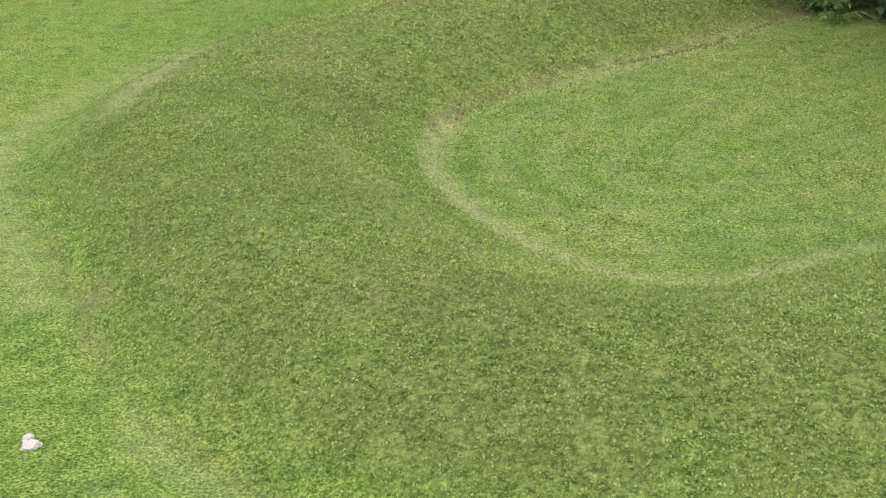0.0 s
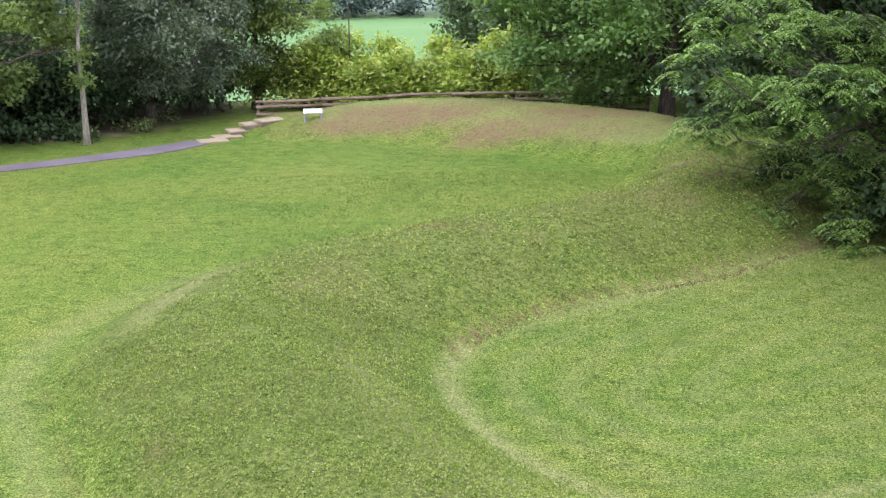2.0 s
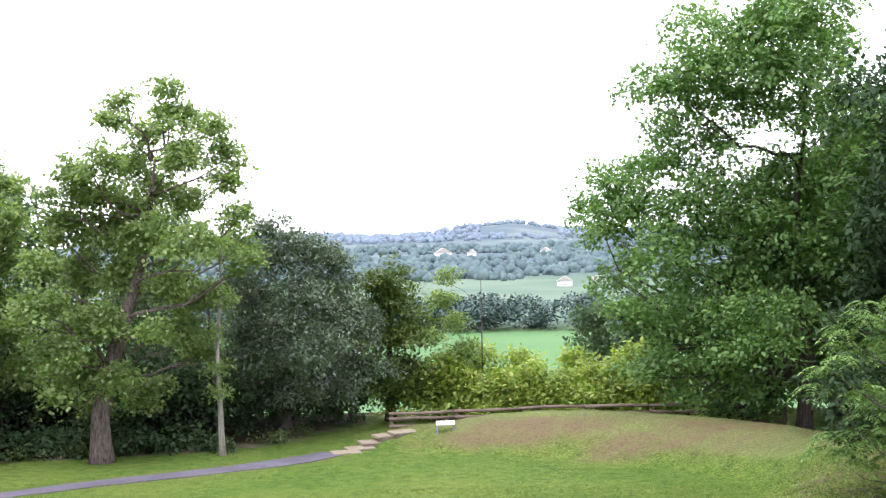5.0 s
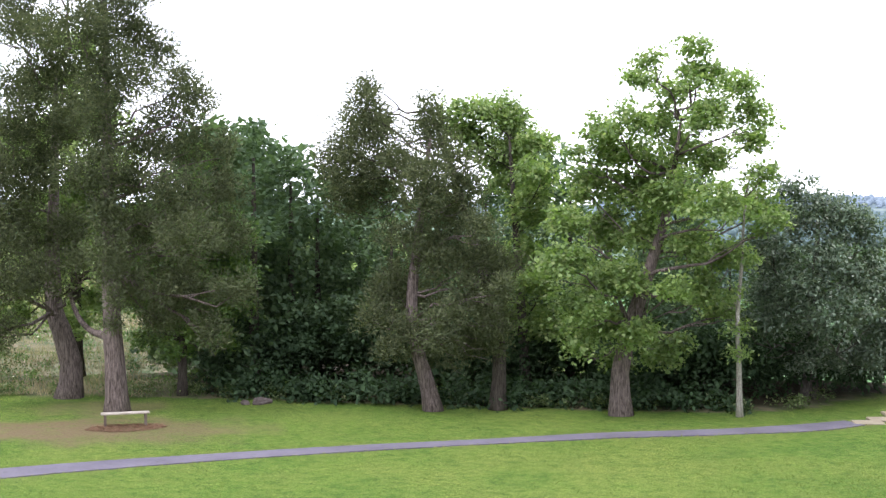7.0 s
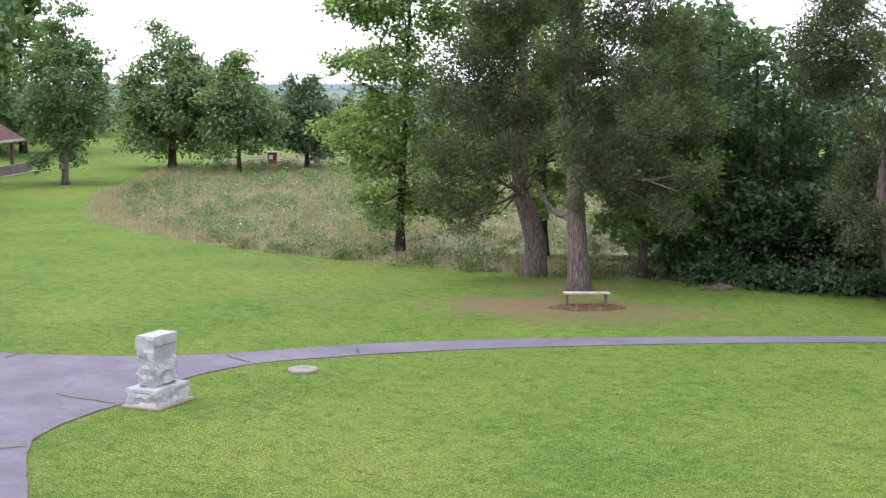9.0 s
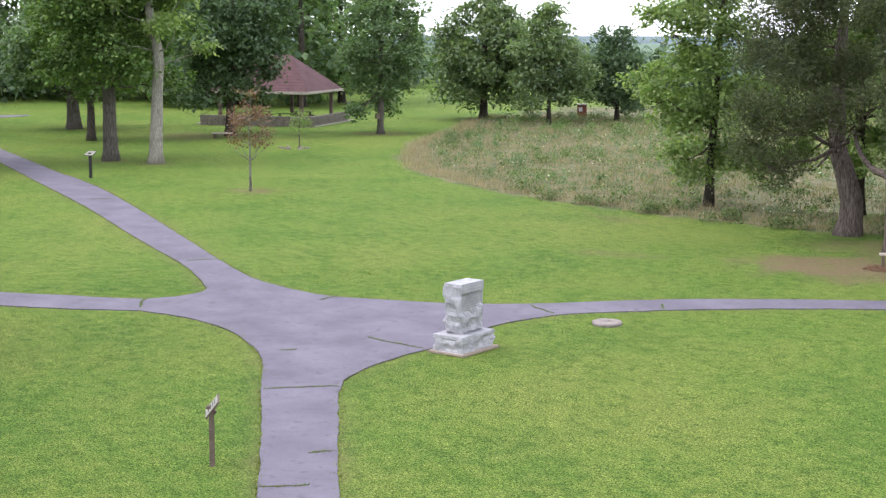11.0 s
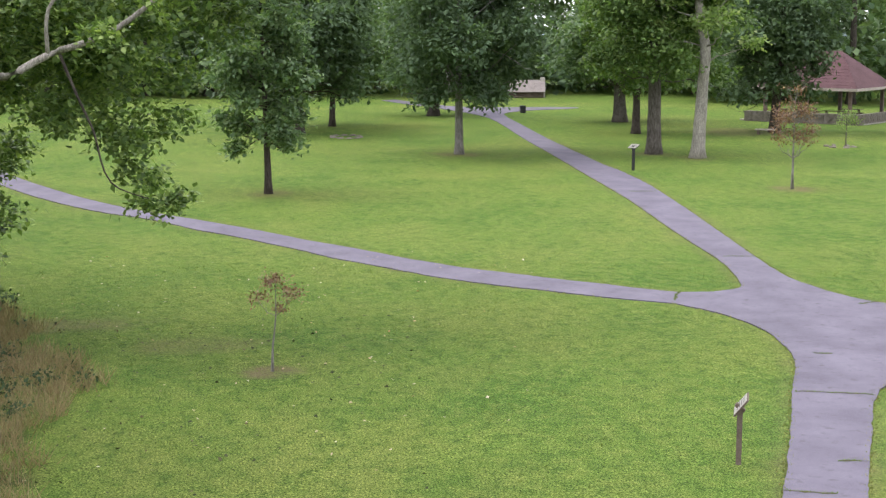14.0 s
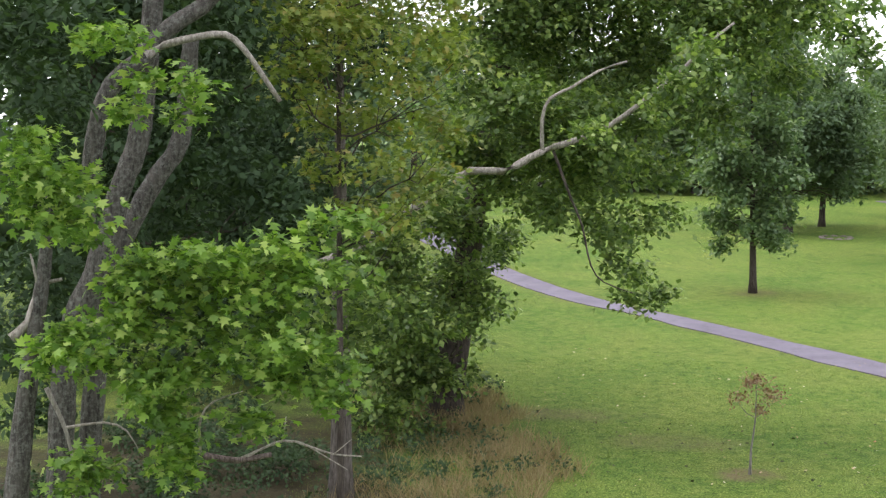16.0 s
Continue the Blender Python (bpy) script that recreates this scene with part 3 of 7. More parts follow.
def rosettes(rng, lobes, leaf, cover):
    """Shoots tipped with a whorl of long arching compound leaves, bright above and dark beneath."""
    out = []
    for x, y, z, r in lobes:
        count = max(4, int(cover * 4 * math.pi * r * r / (leaf * leaf * 1.6)))
        d = unit(rng.normal(size=(count, 3)) + np.array((0, 0, 0.35)))
        c = np.array((x, y, z)) + d * r * rng.uniform(0.55, 1.05, (count, 1)) * (1, 1, 0.8)
        for q in range(7):
            a_ = 2 * math.pi * q / 7 + rng.uniform(0, 2 * math.pi, count)
            ax = np.stack([np.cos(a_), np.sin(a_), rng.uniform(-0.1, 0.45, count)], 1) + d * (0.35, 0.35, 0)
            ax = unit(ax)
            side = unit(np.cross(ax, np.array((0, 0, 1.0))))
            ll = leaf * rng.uniform(0.75, 1.2, (count, 1))
            for s in (0.22, 0.36, 0.5, 0.64, 0.78, 0.92, 1.0):
                base = c + ax * ll * s - np.array((0, 0, 1)) * ll * 0.62 * s * s
                for w in (1, -1):
                    out.append(lay_leaves(rng, base, side * w + ax * 0.4 - np.array((0, 0, 0.35)), np.array((0, 0, 1.0)) + rng.normal(0, 0.15, base.shape), leaf * 0.30, leaf * 0.10, DIAMOND))
    return np.concatenate(out)


def limb_line(rng, a, b, bend=0.12, count=7):
    a, b = np.array(a, float), np.array(b, float)
    s = np.linspace(0, 1, count)[:, None]
    off = rng.normal(0, bend, 3) * np.linalg.norm(b - a)
    wig = rng.normal(0, 0.03, (count, 3)) * np.linalg.norm(b - a)
    wig[0] = wig[-1] = 0
    return a + (b - a) * s + off * (4 * s * (1 - s)) * 0.5 + wig + np.array((0, 0, -0.06)) * np.linalg.norm(b - a) * np.sin(s * math.pi)


def build_tree(name, label, foot, spine, r0, lobes, leaves, leaf_mat, bark_mat, seed, category="tree", limbs=True, group="", twigs=2, r_top=0.25):
    """A tree standing at foot; spine: points of its trunk; lobes: masses of its crown; leaves: the corners of its leaves and their number of sides."""
    rng_ = np.random.default_rng(seed)
    t = thing(name, foot, label, category, group)
    f = np.array(foot)
    line = smooth_line(spine, 0.6) - f
    bm_ = bmesh.new()
    k = len(line)
    radii = r0 * np.interp(np.linspace(0, 1, k), [0, 0.04, 0.12, 1], [1.55, 1.15, 1.0, r_top])
    line[0, 2] -= 0.25
    tube(bm_, line, radii, 11, 0.05, rng_)
    if limbs:
        for x, y, z, r in lobes:
            c_ = np.array((x, y, z)) - f
            low_ = line[line[:, 2] < max(c_[2] - 0.35 * np.hypot(c_[0] - line[-1, 0], c_[1] - line[-1, 1]), line[0, 2] + 0.35 * (line[-1, 2] - line[0, 2]))]
            root = low_[-1] if len(low_) else line[0]
            dist = np.linalg.norm(c_ - root)
            if dist < 0.5:
                continue
            rr = min(r0 * 0.3, 0.014 * dist + 0.015)
            ll = limb_line(rng_, root, c_)
            tube(bm_, ll, [rr, rr * 0.3], 6, 0.04, rng_)
            for q in range(twigs):
                tip = c_ + unit(rng_.normal(size=3)) * r * 0.85
                tube(bm_, limb_line(rng_, ll[int(rng_.integers(3, 6))], tip, 0.15, 5), [rr * 0.4, rr * 0.1], 5, 0, rng_)
    part("trunk", bm_, bark_mat, t, smooth=True)
    v, sides = leaves
    link("crown", polys("crown", v - f, sides), leaf_mat, t)
    return t


def round_lobes(rng, x, y, z0, h, R, count=18, top=0.75):
    """Masses of an uneven rounded crown from z0 up to h, with boughs that stand out and skirts that hang."""
    out = []
    lop = rng.uniform(0, 2 * math.pi)
    cz, hz = (z0 + h) / 2, (h - z0) / 2
    for i in range(count):
        zf = -0.85 + 1.7 * (i + 0.5) / count
        rr = R * math.sqrt(max(0.05, 1 - abs(zf + 0.12) ** 2.2)) * (top if zf > 0.4 else 1)
        a_ = 2.39996 * i + rng.uniform(-0.5, 0.5)
        q = rr * rng.uniform(0.42, 0.68)
        q *= 1 + 0.22 * math.cos(a_ - lop) + rng.normal(0, 0.10)
        out.append((x + q * math.cos(a_), y + q * math.sin(a_), cz + hz * zf * 0.85 + rng.normal(0, 0.05) * hz, max(0.18 * R, rr * rng.uniform(0.26, 0.5))))
    for i in range(5):
        a_, q = 1.256 * i + rng.uniform(-0.5, 0.5), R * rng.uniform(0.45, 0.72)
        out.append((x + q * math.cos(a_), y + q * math.sin(a_), z0 + hz * rng.uniform(0.08, 0.42), R * rng.uniform(0.17, 0.27)))
    for i in range(3):
        a_, q = lop + 2.1 * i, R * rng.uniform(0.1, 0.4)
        out.append((x + q * math.cos(a_), y + q * math.sin(a_), h - hz * rng.uniform(0.0, 0.25), R * rng.uniform(0.13, 0.22)))
    return out


GOLD = [
    (-23.5, -5.0, 8.9, 1.1), (-24.9, -4.4, 9.5, 1.3), (-22.7, -3.7, 8.3, 0.8), (-24.8, -4.8, 7.8, 0.9), (-22.8, -5.3, 9.3, 0.8),
    (-23.5, -3.4, 7.6, 0.6), (-24.3, -5.5, 7.8, 0.7), (-23.2, -4.9, 10.3, 1.2), (-23.8, -3.9, 10.4, 1.1), (-22.3, -4.0, 7.1, 0.6),
    (-24.5, -3.6, 6.8, 0.7), (-23.7, -4.6, 6.3, 0.6), (-23.2, -4.0, 6.1, 0.5), (-24.3, -5.3, 7.1, 0.7), (-22.8, -5.5, 8.4, 0.7),
    (-23.1, -5.9, 9.5, 0.9), (-22.7, -3.0, 8.8, 0.6), (-23.5, -2.9, 9.6, 0.8),
]
PLANE_LOW = [
    (-38.5, -6.6, 2.8, 1.6), (-40.7, -6.0, 1.3, 1.5), (-36.8, -6.0, 0.5, 1.0), (-40.8, -4.6, 3.8, 1.1), (-37.9, -3.6, 9.3, 2.1),
    (-38.6, -2.2, 10.1, 2.1), (-40.5, -0.8, 8.4, 1.8), (-38.6, -1.3, 6.3, 1.7), (-39.2, -0.3, 4.8, 1.1), (-36.8, 0.2, 3.5, 0.4),
    (-40.2, -0.4, 3.6, 0.5), (-39.2, 0.7, 7.7, 1.6), (-38.2, 1.7, 9.1, 1.7), (-40.3, 2.8, 10.2, 1.8), (-37.9, 3.6, 10.3, 1.2),
    (-38.7, -2.9, 5.5, 0.9), (-37.0, -4.6, 6.7, 1.3), (-38.1, -5.6, 4.9, 1.6), (-36.9, -7.0, 1.7, 1.0), (-37.8, -2.0, 7.7, 1.4),
    (-40.0, 3.5, 8.7, 0.9), (-37.8, -3.6, 11.8, 2.4),
]
PLANE_MID = [
    (-38.9, -1.6, 12.4, 2.5), (-41.2, 0.6, 11.8, 2.4), (-41.1, 2.5, 12.2, 2.1), (-39.9, -3.8, 4.7, 0.6), (-38.9, -5.1, -0.7, 0.5),
    (-37.4, -6.5, 1.8, 1.2), (-36.9, -5.9, 1.2, 1.0), (-40.8, -5.7, 2.5, 1.5), (-38.8, -4.7, 2.8, 1.1), (-37.0, -3.9, 6.2, 1.2),
    (-39.3, -4.5, 8.1, 1.4), (-40.2, -2.9, 8.7, 1.5), (-39.5, -1.1, 9.9, 1.8), (-41.0, 0.1, 6.3, 1.1), (-36.8, -2.1, 6.7, 1.3),
    (-39.1, 1.3, 10.1, 1.8), (-38.6, 4.0, 11.2, 1.6), (-36.3, -6.8, 3.9, 1.3), (-39.3, -5.0, 0.8, 0.9), (-34.9, -3.6, 7.7, 1.0),
    (-35.3, -2.7, 6.9, 1.0), (-36.6, -1.8, 6.4, 1.1),
]
PLANE_HIGH = [
    (-36.1, -1.4, 5.2, 0.9), (-35.0, -2.4, 5.5, 0.9), (-35.8, -0.8, 4.3, 0.6), (-36.0, -0.5, 3.6, 0.4), (-35.1, -3.0, 8.0, 1.0),
    (-36.2, -4.5, 6.5, 0.8), (-35.2, -1.0, 7.0, 0.9), (-35.7, -1.8, 7.7, 1.0), (-36.0, -0.2, 7.7, 0.9), (-37.4, -6.6, 4.4, 1.1),
    (-36.6, -5.4, 5.0, 0.9), (-37.8, -4.7, 3.9, 0.8), (-35.6, -5.8, 3.0, 1.1), (-36.9, -4.9, 2.7, 0.8), (-36.2, -6.5, 1.6, 1.1),
    (-37.3, -5.6, 1.1, 0.8), (-35.7, -6.4, 0.3, 0.9), (-37.4, -5.5, -0.4, 0.6),
]
PLANE_VEIL = [
    (-31.7, -4.4, 6.4, 0.5), (-31.8, -4.6, 6.2, 0.4), (-32.1, -1.3, 7.6, 0.3), (-32.3, 0.2, 8.3, 0.4), (-31.9, 0.5, 8.6, 0.4),
    (-32.0, 1.0, 9.2, 0.5), (-31.7, -5.4, 5.7, 0.3),
]
PLANE_SKIRT = [
    (-28.0, -5.9, 4.2, 0.5), (-28.2, -5.8, 3.5, 0.5), (-28.7, -6.1, 2.9, 0.4), (-28.6, -5.5, 4.1, 0.6), (-28.0, -5.9, 4.9, 0.5),
    (-28.4, -5.7, 5.4, 0.5), (-28.3, -6.4, 3.7, 0.4),
]
PLANE = PLANE_LOW + PLANE_MID + PLANE_HIGH + PLANE_VEIL + PLANE_SKIRT
DARKWOOD = [
    (-44.5, -18.2, 9.8, 4.1), (-48.3, -14.9, 5.7, 3.4), (-44.4, -11.8, 4.4, 3.1), (-47.8, -16.7, 3.5, 3.0), (-45.3, -12.2, 9.0, 3.4),
    (-46.4, -10.5, 5.8, 2.6), (-46.3, -18.6, 5.7, 3.4), (-44.8, -15.6, 8.1, 3.2), (-46.1, -14.3, 0.9, 3.3), (-43.8, -11.3, 0.5, 2.5),
    (-46.4, -17.2, -1.4, 3.0), (-47.2, -9.9, 0.5, 2.2), (-44.4, -15.4, 12.5, 3.8), (-48.1, -12.3, 12.9, 4.0), (-43.1, -18.5, 1.3, 2.6),
    (-46.9, -9.1, 3.1, 1.9),
]
# Shaded maple sprays, drawn in the ash crown with shade in the colour.
DARKNEAR = [
    (-15.0, -6.5, 8.8, 0.5), (-15.8, -6.7, 8.2, 0.5), (-14.3, -6.3, 9.3, 0.6), (-15.9, -6.4, 9.1, 0.3), (-14.4, -6.8, 8.5, 0.6),
    (-19.8, -7.0, 9.1, 0.8), (-21.1, -6.7, 8.9, 0.7), (-19.4, -5.4, 9.1, 0.7), (-21.2, -6.3, 7.9, 0.7), (-19.5, -6.4, 7.1, 0.6),
    (-20.1, -5.5, 7.0, 0.7), (-20.3, -8.1, 7.8, 0.7), (-19.6, -6.9, 7.7, 0.6), (-19.7, -7.6, 5.9, 0.7), (-18.2, -7.8, 5.7, 0.6),
    (-20.6, -6.8, 6.3, 0.6), (-20.5, -5.1, 6.6, 0.6), (-18.8, -8.2, 4.7, 0.6), (-20.0, -8.6, 3.6, 0.6),
]
EDGE = [
    (-52.9, 44.4, 9.9, 1.7), (-53.6, 46.4, 8.3, 1.8), (-52.0, 43.0, 7.6, 1.5), (-55.1, 44.5, 5.4, 1.4), (-51.9, 44.3, 5.8, 1.8),
    (-51.3, 45.7, 6.8, 1.9), (-54.2, 44.8, 3.6, 1.4), (-51.9, 44.9, 3.7, 1.9), (-51.3, 46.5, 4.2, 1.9), (-51.5, 42.9, 2.3, 1.1),
    (-52.6, 46.2, 1.8, 1.6), (-51.1, 46.6, 1.6, 1.4), (-52.9, 43.1, 10.6, 1.2), (-52.0, 47.1, 9.9, 2.5), (-51.7, 44.4, 1.2, 1.1),
    (-53.7, 43.0, 4.7, 0.8), (-52.6, 42.2, 8.3, 0.7), (-51.9, 44.9, 11.1, 1.9), (-52.2, 43.2, 12.3, 1.8), (-50.8, 45.3, 12.8, 2.5),
]
# Canopy out of view overhead, added to darken the maple and ground.
UNSEEN_CANOPY = [
    (-24.2, -10.2, 12.3, 2.3), (-32.3, -11.2, 14.2, 3.0), (-18.9, -5.0, 11.5, 1.6), (-30.6, -15.2, 13.5, 3.1), (-21.1, -8.1, 13.5, 2.1),
    (-23.5, -7.2, 14.1, 2.3), (-27.8, -15.8, 13.5, 3.2), (-21.9, -10.6, 13.9, 2.5), (-26.3, -5.9, 13.3, 1.9), (-16.6, -5.4, 13.3, 1.8),
    (-28.3, -11.6, 17.5, 3.2), (-23.1, -13.3, 8.8, 2.4), (-19.7, -11.7, 6.3, 2.1), (-27.0, -15.8, 2.6, 2.9),
]
OAK_LOW = [
    (-3.8, 56.0, 7.3, 1.5), (-3.1, 58.9, 5.5, 1.5), (-3.3, 53.5, 4.7, 0.5), (-4.4, 58.9, 8.3, 1.1), (-1.4, 54.7, 6.5, 2.3),
    (-0.0, 55.5, 4.8, 2.5), (-0.9, 58.2, 2.4, 2.1), (0.8, 55.4, 1.7, 1.8), (0.2, 56.3, 0.7, 0.9), (1.9, 52.8, 3.5, 2.4),
    (2.1, 57.7, 5.9, 3.1), (4.1, 56.1, 5.9, 3.0), (1.0, 54.8, 8.0, 2.7), (3.8, 57.8, 8.0, 3.1), (5.6, 54.4, 7.2, 2.5),
    (-2.1, 55.6, 8.5, 2.0), (-0.8, 53.5, 12.3, 1.9), (1.2, 55.3, 13.4, 2.8), (3.5, 53.9, 13.8, 3.2), (2.0, 54.4, 10.8, 3.4),
    (5.2, 57.4, 11.5, 3.6), (5.9, 54.2, 8.7, 2.9),
]
OAK_MID = [
    (-1.4, 55.9, 10.3, 2.0), (-3.1, 59.2, 9.4, 1.5), (-1.8, 59.1, 3.9, 1.6), (1.9, 57.5, 0.8, 1.3), (-2.4, 56.2, 2.4, 1.1),
    (6.9, 54.1, 5.4, 2.5),
]
OAK_DRAPE = [
    (-2.1, 53.6, 2.5, 1.1), (-0.9, 54.0, 1.7, 0.8), (0.4, 55.3, 1.2, 0.8), (1.3, 54.8, 1.6, 0.7), (-0.1, 53.6, 2.8, 1.0),
    (-1.5, 54.4, 3.6, 1.1), (1.0, 54.5, 3.8, 1.1), (-2.7, 53.7, 4.3, 1.0), (1.6, 55.1, 5.8, 1.2),
]
OAK = OAK_LOW + OAK_MID + OAK_DRAPE
WALNUT_LOW = [
    (3.5, 37.9, 5.3, 0.9), (4.9, 40.4, 5.4, 0.8), (2.9, 35.7, 4.3, 0.7), (4.8, 40.4, 3.9, 1.3), (5.4, 36.5, 4.9, 1.0),
    (6.5, 37.0, 4.7, 1.2), (7.8, 39.2, 4.2, 1.1), (3.4, 37.3, 2.7, 0.9), (4.9, 38.0, 2.9, 1.2), (5.7, 34.7, 3.6, 1.3),
    (7.7, 38.8, 2.5, 1.3), (5.3, 37.9, 1.5, 1.0), (4.6, 36.7, 0.6, 0.6), (6.1, 39.3, 0.2, 0.9), (6.7, 36.2, 1.5, 1.2),
    (7.5, 37.0, 0.5, 1.0), (6.3, 35.2, 0.4, 0.7), (5.8, 37.0, 6.5, 1.0), (6.9, 35.5, 6.0, 1.0), (8.1, 35.6, 4.2, 1.3),
    (9.1, 38.5, 1.8, 1.4), (8.0, 35.8, 0.7, 1.0),
]
# Boughs right of the view, added to shade the ground in front.
WALNUT_UNSEEN = [
    (9.3, 36.7, 6.1, 2.1), (10.9, 39.5, 2.4, 2.2), (10.5, 39.4, -0.0, 1.7), (11.6, 37.6, 4.0, 2.5), (11.4, 36.5, 0.7, 2.1),
    (10.1, 35.2, 7.5, 2.3), (8.5, 34.9, -0.3, 1.0),
]
WALNUT = WALNUT_LOW + WALNUT_UNSEEN
DARKRIGHT = [
    (6.3, 49.7, 6.5, 2.5), (8.5, 52.0, 6.8, 3.1), (9.4, 46.9, 6.2, 2.8), (5.8, 52.4, 4.5, 2.1), (4.3, 48.7, 2.4, 1.3),
    (7.1, 49.0, 9.7, 3.4), (9.9, 51.0, 9.3, 3.5), (5.3, 49.2, 1.0, 1.1), (8.2, 49.6, 3.7, 2.5), (9.5, 46.2, 3.1, 2.6),
    (11.7, 50.2, 4.6, 3.3), (11.5, 48.9, 8.2, 3.4), (7.5, 48.4, 1.1, 1.8),
]
CED2B = [
    (-31.4, 48.8, 12.1, 0.4), (-32.2, 50.1, 11.8, 0.6), (-30.7, 47.8, 11.2, 0.8), (-32.4, 50.0, 10.2, 1.2), (-30.7, 48.4, 10.3, 1.0),
    (-31.7, 48.2, 8.8, 1.3), (-32.0, 49.8, 8.0, 1.6), (-31.9, 48.1, 9.7, 0.7), (-30.7, 49.4, 8.9, 1.3), (-26.3, 49.9, 3.3, 1.0),
    (-27.8, 51.9, 4.9, 1.1),
]
SLIM = [
    (-10.9, 62.1, 5.7, 0.6), (-11.4, 63.1, 4.5, 0.8), (-10.4, 61.2, 3.7, 0.7), (-11.8, 63.0, 3.1, 0.6), (-10.2, 61.7, 2.5, 0.8),
    (-10.8, 61.9, 1.8, 0.9), (-11.1, 62.9, 0.7, 1.0),
]

SYC_LOW = [
    (-17.9, 48.3, 12.6, 0.6), (-19.6, 48.5, 12.3, 0.6), (-21.0, 51.3, 11.8, 0.7), (-19.5, 50.6, 11.2, 0.8), (-17.7, 48.4, 11.6, 0.9),
    (-17.2, 50.6, 11.4, 0.8), (-16.9, 50.9, 10.4, 0.9), (-17.6, 48.8, 10.3, 1.1), (-20.4, 51.2, 10.2, 1.0), (-20.3, 47.5, 10.0, 0.9),
    (-21.5, 48.6, 10.0, 0.7), (-22.5, 49.0, 9.2, 0.5), (-21.0, 49.1, 9.0, 1.1), (-19.8, 50.5, 8.8, 1.3), (-18.6, 51.9, 8.8, 1.1),
    (-17.9, 53.4, 9.6, 0.8), (-16.2, 50.0, 8.3, 0.7), (-22.4, 49.8, 7.8, 1.1), (-21.3, 50.6, 7.5, 1.3), (-19.0, 49.1, 7.4, 1.2),
]
SYC_MID = [
    (-17.1, 48.1, 7.3, 1.2), (-17.6, 53.6, 7.1, 1.1), (-15.9, 50.2, 6.6, 0.7), (-22.2, 47.9, 6.7, 0.9), (-22.5, 51.3, 6.0, 1.3),
    (-20.4, 50.3, 6.0, 1.1), (-18.8, 50.2, 5.9, 1.1), (-18.0, 52.3, 5.3, 1.1), (-21.8, 46.3, 5.4, 0.9), (-22.4, 50.2, 4.5, 1.1),
    (-20.4, 49.0, 4.6, 1.1), (-18.6, 48.0, 4.4, 0.7), (-18.7, 51.4, 4.1, 0.9), (-18.5, 53.1, 3.4, 0.8), (-21.9, 47.3, 3.7, 1.1),
    (-22.0, 49.9, 2.9, 1.1), (-20.2, 48.7, 2.6, 0.9), (-20.3, 51.3, 1.7, 0.9), (-19.8, 51.4, 2.3, 0.7), (-21.7, 47.5, 2.4, 0.7),
]
SYC_HIGH = [
    (-21.9, 51.2, 1.5, 0.6),
]
SYC = SYC_LOW + SYC_MID + SYC_HIGH
BACKTREE = [
    (-29.3, 52.5, 10.7, 0.9), (-28.3, 53.2, 10.8, 1.1), (-27.7, 54.1, 10.5, 0.9), (-26.1, 53.1, 9.6, 0.9), (-29.2, 53.1, 9.6, 1.1),
    (-28.1, 54.2, 9.4, 1.4), (-25.5, 52.0, 8.3, 1.1), (-27.7, 54.3, 7.9, 1.4), (-26.3, 52.9, 6.8, 1.1), (-26.8, 53.0, 5.3, 1.0),
    (-25.5, 52.2, 4.1, 1.1), (-27.2, 53.8, 2.6, 1.4), (-25.4, 52.9, 2.4, 1.1),
]
CED1B = [
    (-41.3, 40.0, 14.1, 1.2), (-39.7, 39.7, 13.4, 1.2), (-40.1, 41.4, 12.3, 1.4), (-41.9, 41.3, 11.6, 1.3), (-41.5, 40.1, 9.8, 1.4),
    (-40.8, 41.6, 10.0, 1.5), (-42.8, 40.6, 8.3, 1.5), (-41.3, 41.5, 8.1, 1.5), (-42.7, 39.7, 6.6, 1.3), (-41.8, 40.9, 6.2, 1.5),
    (-40.8, 42.0, 6.4, 1.2), (-41.8, 38.3, 4.8, 1.0), (-41.4, 39.8, 4.4, 1.2), (-40.1, 40.5, 4.6, 1.1), (-41.7, 38.5, 3.3, 1.0),
    (-41.7, 40.0, 2.6, 1.0), (-39.2, 41.2, 5.3, 0.8), (-41.2, 40.7, 15.5, 1.3), (-40.6, 41.1, 16.8, 1.1),
]
CED2_LOW = [
    (-26.7, 45.7, 10.7, 0.7), (-27.3, 45.9, 10.0, 0.8), (-27.6, 48.0, 9.7, 0.8), (-28.2, 46.7, 8.9, 0.8), (-26.6, 45.8, 8.5, 0.9),
    (-26.3, 47.2, 8.9, 0.7), (-26.3, 47.4, 7.8, 1.0), (-27.2, 45.7, 7.5, 1.1), (-27.3, 47.9, 6.7, 1.1), (-25.2, 46.6, 6.7, 0.8),
    (-28.2, 46.0, 6.3, 0.9), (-27.5, 46.9, 5.5, 1.1), (-26.3, 47.2, 5.2, 1.1), (-25.6, 48.2, 5.4, 0.7), (-29.0, 46.9, 4.6, 0.8),
    (-28.5, 48.1, 3.8, 1.1), (-26.3, 46.7, 3.8, 1.1), (-25.8, 48.3, 4.1, 0.8), (-29.1, 46.6, 3.4, 0.7), (-27.7, 45.9, 2.8, 0.7),
]
